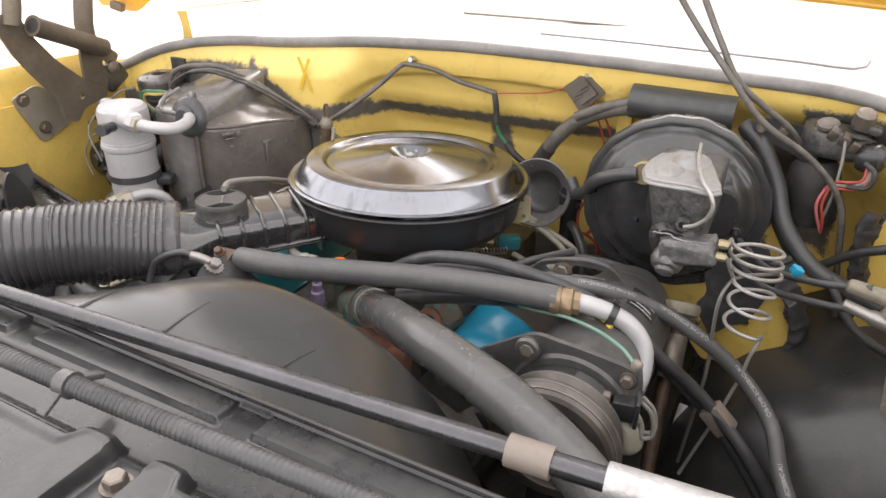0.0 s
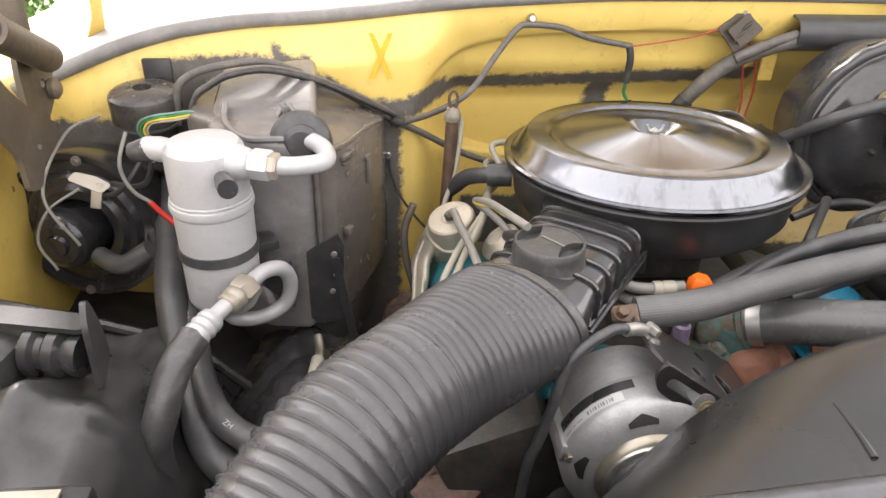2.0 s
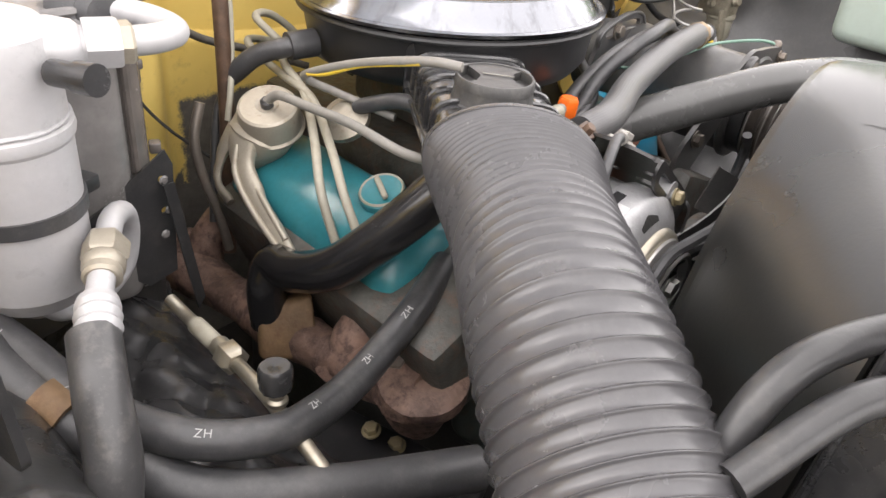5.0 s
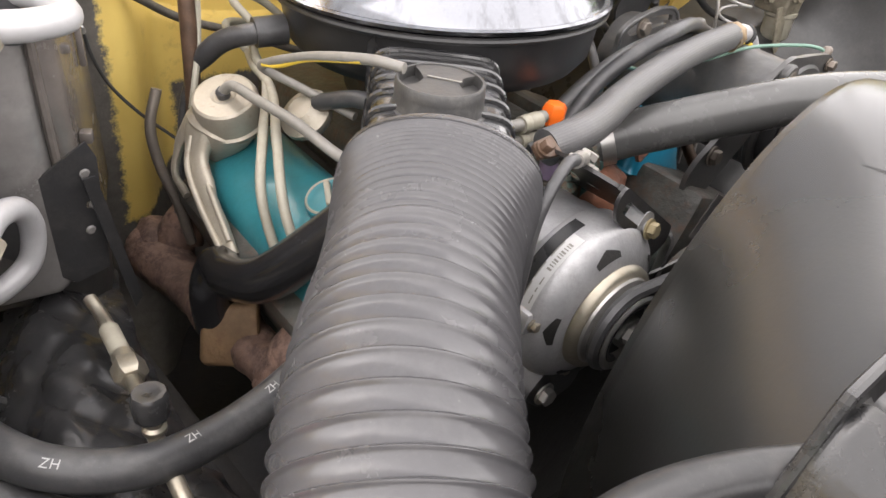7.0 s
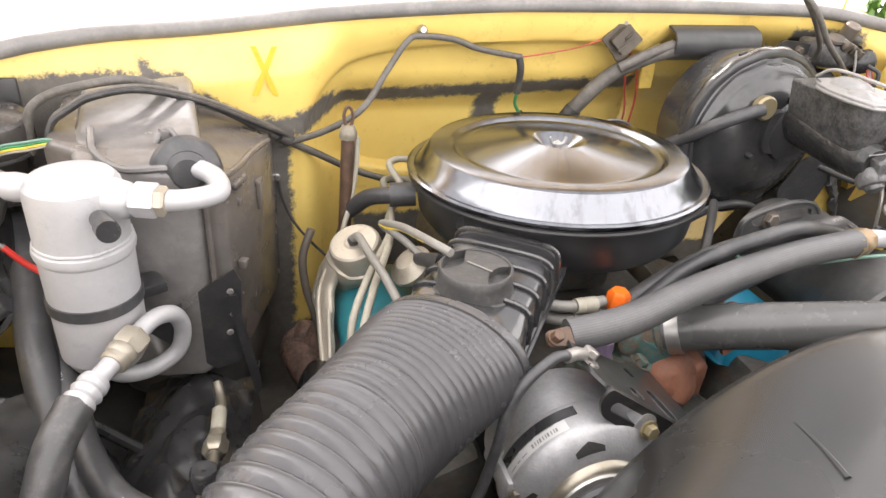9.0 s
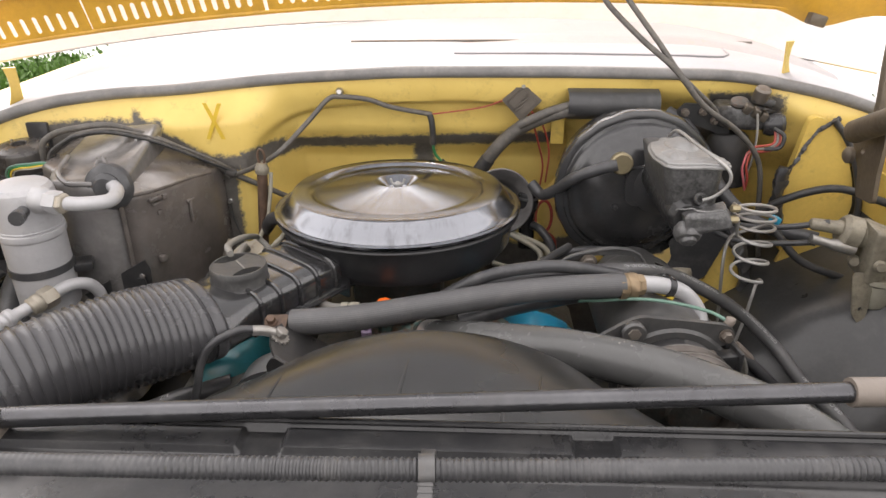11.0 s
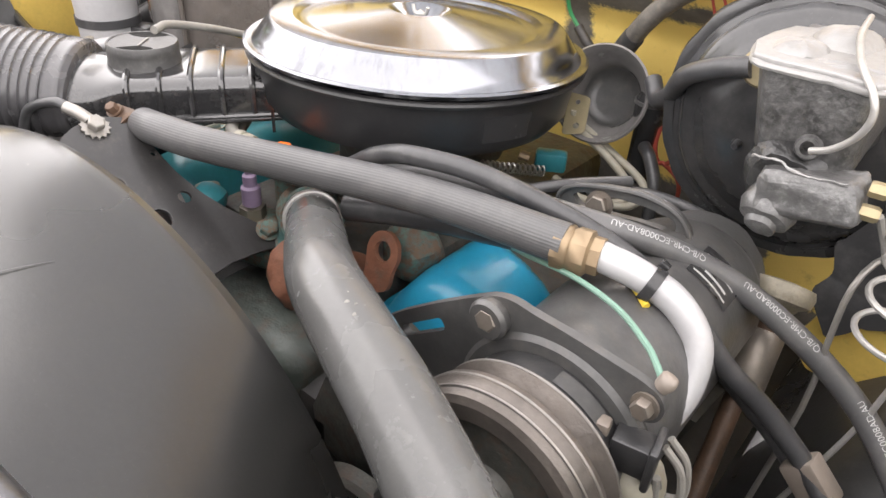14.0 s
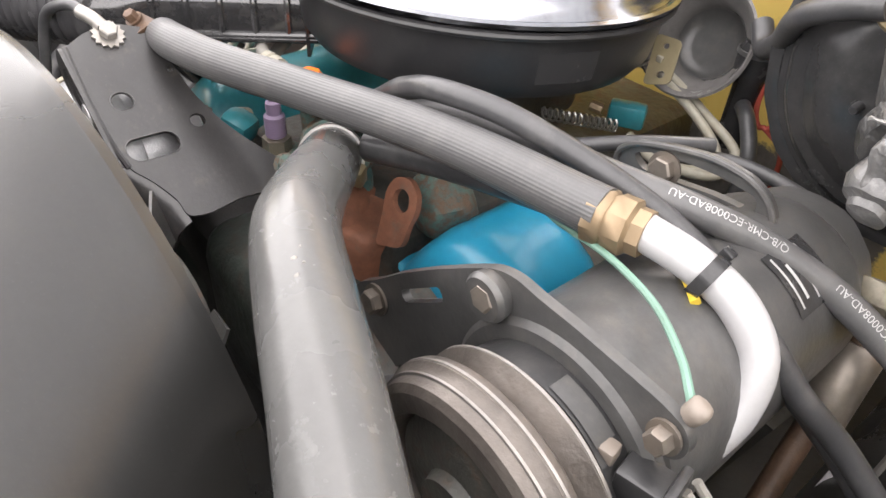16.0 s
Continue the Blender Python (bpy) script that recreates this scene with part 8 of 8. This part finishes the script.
part("shaft", tube([(0.430, -0.19, 0.77), (0.424, -0.14, 0.826), (0.418, -0.085, 0.89), (0.413, -0.03, 0.965)], 0.0085, 14, 5), RUST_BROWN, ss)
part("coupling", lathe([(0, 0), (0.015, 0), (0.0165, 0.003), (0.0165, 0.052), (0.014, 0.056), (0, 0.056)], (0.419, -0.078, 0.908), (-0.06, 0.52, 0.78), 24), BOLT, ss, "brown coupling")
part("collar", lathe([(0.0, 0.0), (0.014, 0), (0.018, 0.006), (0.0255, 0.010), (0.027, 0.018), (0.025, 0.024), (0.012, 0.026), (0, 0.026)], (0.413, -0.032, 0.964), (-0.06, 0.52, 0.78), 28), VALVE, ss, "tan flared collar")
part("heat_tape", box((0.036, 0.004, 0.11), pose(0.448, 0.0, 0.745, -35, 4, 0), 0.001), TAPE, ss, "silver foil tape")

th = thing("vacuum_switch", (-0.013, -0.218, 0.95), "mauve vacuum switch with brass nut", "switch")
part("body", lathe([(0, 0), (0.006, 0), (0.009, 0.002), (0.009, 0.020), (0.0065, 0.022), (0.0065, 0.032), (0.004, 0.034), (0.004, 0.046), (0, 0.046)], (-0.013, -0.218, 0.962), (0, 0, 1), 12), PURPLE, th)
part("nut", lathe([(0, 0), (0.0125, 0), (0.0125, 0.012), (0, 0.012)], (-0.013, -0.218, 0.950), (0, 0, 1), 6), ZINC, th)
part("flange", box((0.06, 0.05, 0.02), pose(0.0, -0.215, 0.940, 0, 0, 20), 0.006), RUST, th)
tc = thing("teal_coil_cover", (-0.095, -0.2, 0.94), "turquoise engine casting under the bracket", "casting")
part("cover", box((0.034, 0.034, 0.03), pose(-0.085, -0.22, 0.94, 0, 20, 30), 0.012), TEAL, tc)
for y, z in ((-0.203, 1.016), (-0.203, 1.000)):
    cw = thing("sensor_wire", (-0.05, y, z), "grey sensor wire with ribbed plug", "wire")
    part("wire", tube([(-0.10, y + 0.05, z + 0.005), (-0.07, y + 0.01, z), (-0.04, y, z), (-0.012, y + 0.004, z)], 0.006, 10, 6), WIRE_GREY, cw)
    part("plug", lathe([(0, 0), (0.008, 0), (0.0085, 0.008), (0.007, 0.009), (0.0085, 0.012), (0.0085, 0.022), (0, 0.022)], (-0.045, y, z), (1, 0, 0), 12), CREAM, cw)

spring = thing("throttle_spring", (0.12, 0.02, 0.95), "small steel throttle return spring", "spring")
pts = [V(0.10, -0.01, 0.972) + V(0.045, 0.055, -0.01) * (i / 100) + V(0.004 * math.cos(i * 0.8), 0, 0.006 * math.sin(i * 0.8)) for i in range(101)]
part("coil", sweep(pts, 0.0012, 6), STEEL, spring)
tb = thing("vacuum_plug", (0.14, 0.06, 0.95), "turquoise plastic plug beside the carburettor", "plug")
part("body", box((0.035, 0.02, 0.022), pose(0.138, 0.067, 0.965, 0, 0, 30), 0.004), TEAL, tb)
part("pin", lathe([(0, 0), (0.006, 0), (0.006, 0.012), (0, 0.012)], (0.118, 0.055, 0.965), (-1, -0.5, 0.2), 8), BRASS, tb)
for k in range(2):
    o = 0.012 * k
    pw = thing("spark_plug_wire", (0.2, 0.08 - o, 0.96), "cream-grey spark plug wire beside the valve cover", "wire", "spark plug wires")
    part("wire", tube([(0.10, 0.12 - o, 1.0), (0.14, 0.115 - o, 0.995), (0.19, 0.105 - o, 0.98), (0.237 - o, 0.096 - o, 0.96), (0.235 - o, 0.07, 0.945), (0.19, 0.05, 0.945), (0.15, 0.06, 0.95)], 0.0045, 10, 8), CREAM, pw)

fh = thing("fuel_line", (0.1, -0.1, 0.99), "black rubber lines beside the air cleaner", "hose")
part("hose", tube([(-0.04, -0.21, 0.995), (0.03, -0.20, 1.0), (0.10, -0.17, 1.0), (0.16, -0.12, 1.0), (0.22, -0.05, 1.01), (0.26, 0.0, 1.01)], 0.006, 10, 8), RUBBER, fh)
part("hose", tube([(0.22, 0.0, 0.985), (0.28, 0.01, 1.0), (0.34, 0.02, 0.99), (0.38, 0.03, 0.96)], 0.0055, 10, 8), RUBBER, fh)

ah = thing("crossover_hose", (0.2, -0.2, 1.0), "dark rubber hose under the suction hose", "hose")
part("hose", tube([(0.10, -0.20, 1.0), (0.16, -0.185, 1.012), (0.24, -0.165, 1.02), (0.30, -0.15, 1.02)], 0.012, 14, 6), RUBBER, ah)

belt = thing("drive_belt", (0.1, -0.33, 0.8), "black rubber drive belt round the pulleys", "belt")
part("belt", sweep(spline([*[(-0.093 + 0.0265 * math.cos(radians(a)), -0.387, 0.939 + 0.0265 * math.sin(radians(a))) for a in (250, 220, 190, 160, 130, 100, 75)], (0.0, -0.383, 0.945), (0.05, -0.38, 0.93)], 4), 0.0050, 8), RUBBER, belt)
part("belt", tube([(0.262, -0.304, 0.962), (0.275, -0.304, 0.93), (0.25, -0.304, 0.86), (0.15, -0.304, 0.70)], 0.006, 8, 6), RUBBER, belt)

# crank pulley, pump body, lower clutter
pump = thing("steering_pump", (0.22, -0.3, 0.75), "black power steering pump low on the engine", "pump")
part("body", lathe([(0, -0.06), (0.06, -0.06), (0.065, 0.0), (0.05, 0.06), (0, 0.06)], (0.23, -0.22, 0.78), (0, 1, 0), 28), DARK, pump)
part("pulley", lathe([(0, -0.10), (0.07, -0.10), (0.065, -0.09), (0.07, -0.08), (0, -0.08)], (0.23, -0.22, 0.78), (0, 1, 0), 32), DARK_CAST, pump)

# ---- writing ----
def letters(text, size):
    """A flat mesh of the text, its middle at the origin."""
    cu = bpy.data.curves.new("text", "FONT")
    cu.body, cu.size, cu.align_x, cu.align_y = text, size, "CENTER", "CENTER"
    ob = bpy.data.objects.new("text", cu)
    scene.collection.objects.link(ob)
    bpy.context.view_layer.update()
    me = bpy.data.meshes.new_from_object(ob.evaluated_get(bpy.context.evaluated_depsgraph_get()))
    bm = bmesh.new()
    bm.from_mesh(me)
    bpy.data.objects.remove(ob)
    bpy.data.curves.remove(cu)
    bpy.data.meshes.remove(me)
    return bm


def print_on_hose(text, size, line, centre, radius, up, facing, flip=1):
    """Lays text round a hose: at arc length centre, on the side that faces a direction."""
    bm = letters(text, size)
    run = [0.0]
    for a, b in zip(line, line[1:]):
        run.append(run[-1] + (b - a).length)
    for v in bm.verts:
        s = max(0.001, min(run[-1] - 0.001, centre + flip * v.co.x))
        i = max(k for k in range(len(run) - 1) if run[k] <= s)
        t = (s - run[i]) / (run[i + 1] - run[i])
        q = line[i].lerp(line[i + 1], t)
        tangent = (line[i + 1] - line[i]).normalized()
        out = (Vector(facing) - tangent * tangent.dot(Vector(facing))).normalized()
        side = out.cross(tangent) * flip
        a = v.co.y / radius
        v.co = q + (out * math.cos(a) + side * math.sin(a)) * (radius + 0.0004)
    return bm


def nearest(line, at):
    run, best = 0.0, (9.0, 0.0)
    for a, b in zip(line, line[1:]):
        best = min(best, ((a - Vector(at)).length, run))
        run += (b - a).length
    return best[1]


PS_LINE = spline(PS_PTS, 10)
for at in ((0.340, -0.126, 1.037), (0.425, -0.085, 0.992), (0.515, -0.088, 0.932), (0.570, -0.19, 0.885)):
    part("print", print_on_hose("Q/B-CMR-EC0008AD-AU", 0.0066, PS_LINE, nearest(PS_LINE, at), 0.0092, 1, (0.0, -0.5, 0.85), -1), PRINT, h2, "white print", flat=True)
ZH_LINE = spline(ZH_PTS, 10)
for at in ((-0.521, -0.118, 0.931), (-0.500, -0.186, 0.914), (-0.455, -0.258, 0.904), (-0.385, -0.275, 0.889), (-0.318, -0.259, 0.883), (-0.262, -0.246, 0.897)):
    part("print", print_on_hose("ZH", 0.0080, ZH_LINE, nearest(ZH_LINE, at), 0.0135, 1, (-0.35, -0.25, 0.9), 1), PRINT, zh, "white print", flat=True)

mark = thing("paint_mark", (-0.31, 0.16, 1.12), "orange-yellow painted cross on the firewall", "paint mark")
for dx in (-0.012, 0.013):
    part("stroke", sheet(lambda u, v: V(-0.309 + dx * u + 0.0035 * v, firewall_y(-0.309 + dx * u, 1.15 + 0.028 * u) - 0.006 - (0.0012 if dx > 0 else 0.0), 1.150 + 0.030 * u), steps(-1, 1, 6), steps(-1, 1, 1)), MARK, mark)

# ---- distance ----
rng = random.Random(4)
bush = bmesh.new()
# Side rows out of view, added to darken reflections and side light.
for i in range(22000):
    side = -1 if i % 2 else 1
    y = rng.uniform(-3.5, 1.0) if side < 0 else rng.uniform(-3.5, 5.0)
    top = 1.7 + 0.5 * math.sin(1.3 * y + side) + 0.3 * math.sin(3.7 * y)
    z = top * rng.random() ** 0.8
    c = V(side * (4.3 + 0.25 * math.sin(2.1 * y) - 0.5 * smooth(0.0, 0.8, rng.random()) * (1.2 - 0.4 * z / top)), y, z)
    d = Euler((rng.random() * 6, rng.random() * 6, rng.random() * 6)).to_matrix()
    s = 0.040 + 0.045 * rng.random()
    vs = [bush.verts.new(c + d @ V(*q) * s) for q in ((-1, 0, 0), (0, -0.5, 0.1), (1, 0, 0), (0, 0.5, 0.1))]
    bush.faces.new(vs)
# low clump that shows past the fender
for i in range(5000):
    c = V(-3.75 + rng.gauss(0, 0.32), 5.3 + rng.gauss(0, 0.36), abs(rng.gauss(0.10, 0.07)))
    d = Euler((rng.random() * 6, rng.random() * 6, rng.random() * 6)).to_matrix()
    s = 0.022 + 0.022 * rng.random()
    vs = [bush.verts.new(c + d @ V(*q) * s) for q in ((-1, 0, 0), (0, -0.5, 0.1), (1, 0, 0), (0, 0.5, 0.1))]
    bush.faces.new(vs)
solo("hedge", bush, LEAF, "bright green hedge beyond the truck, with unseen side rows that darken reflections", "hedge", kind="stuff")
solo("lawn", sheet(lambda u, v: V(u, v, 0.02 + 0.01 * math.sin(u * 7 + v * 5)), steps(-4.7, -2.9, 30), steps(4.4, 6.4, 30)), LEAF, "bright green mown lawn beside the drive", "lawn", kind="structure")
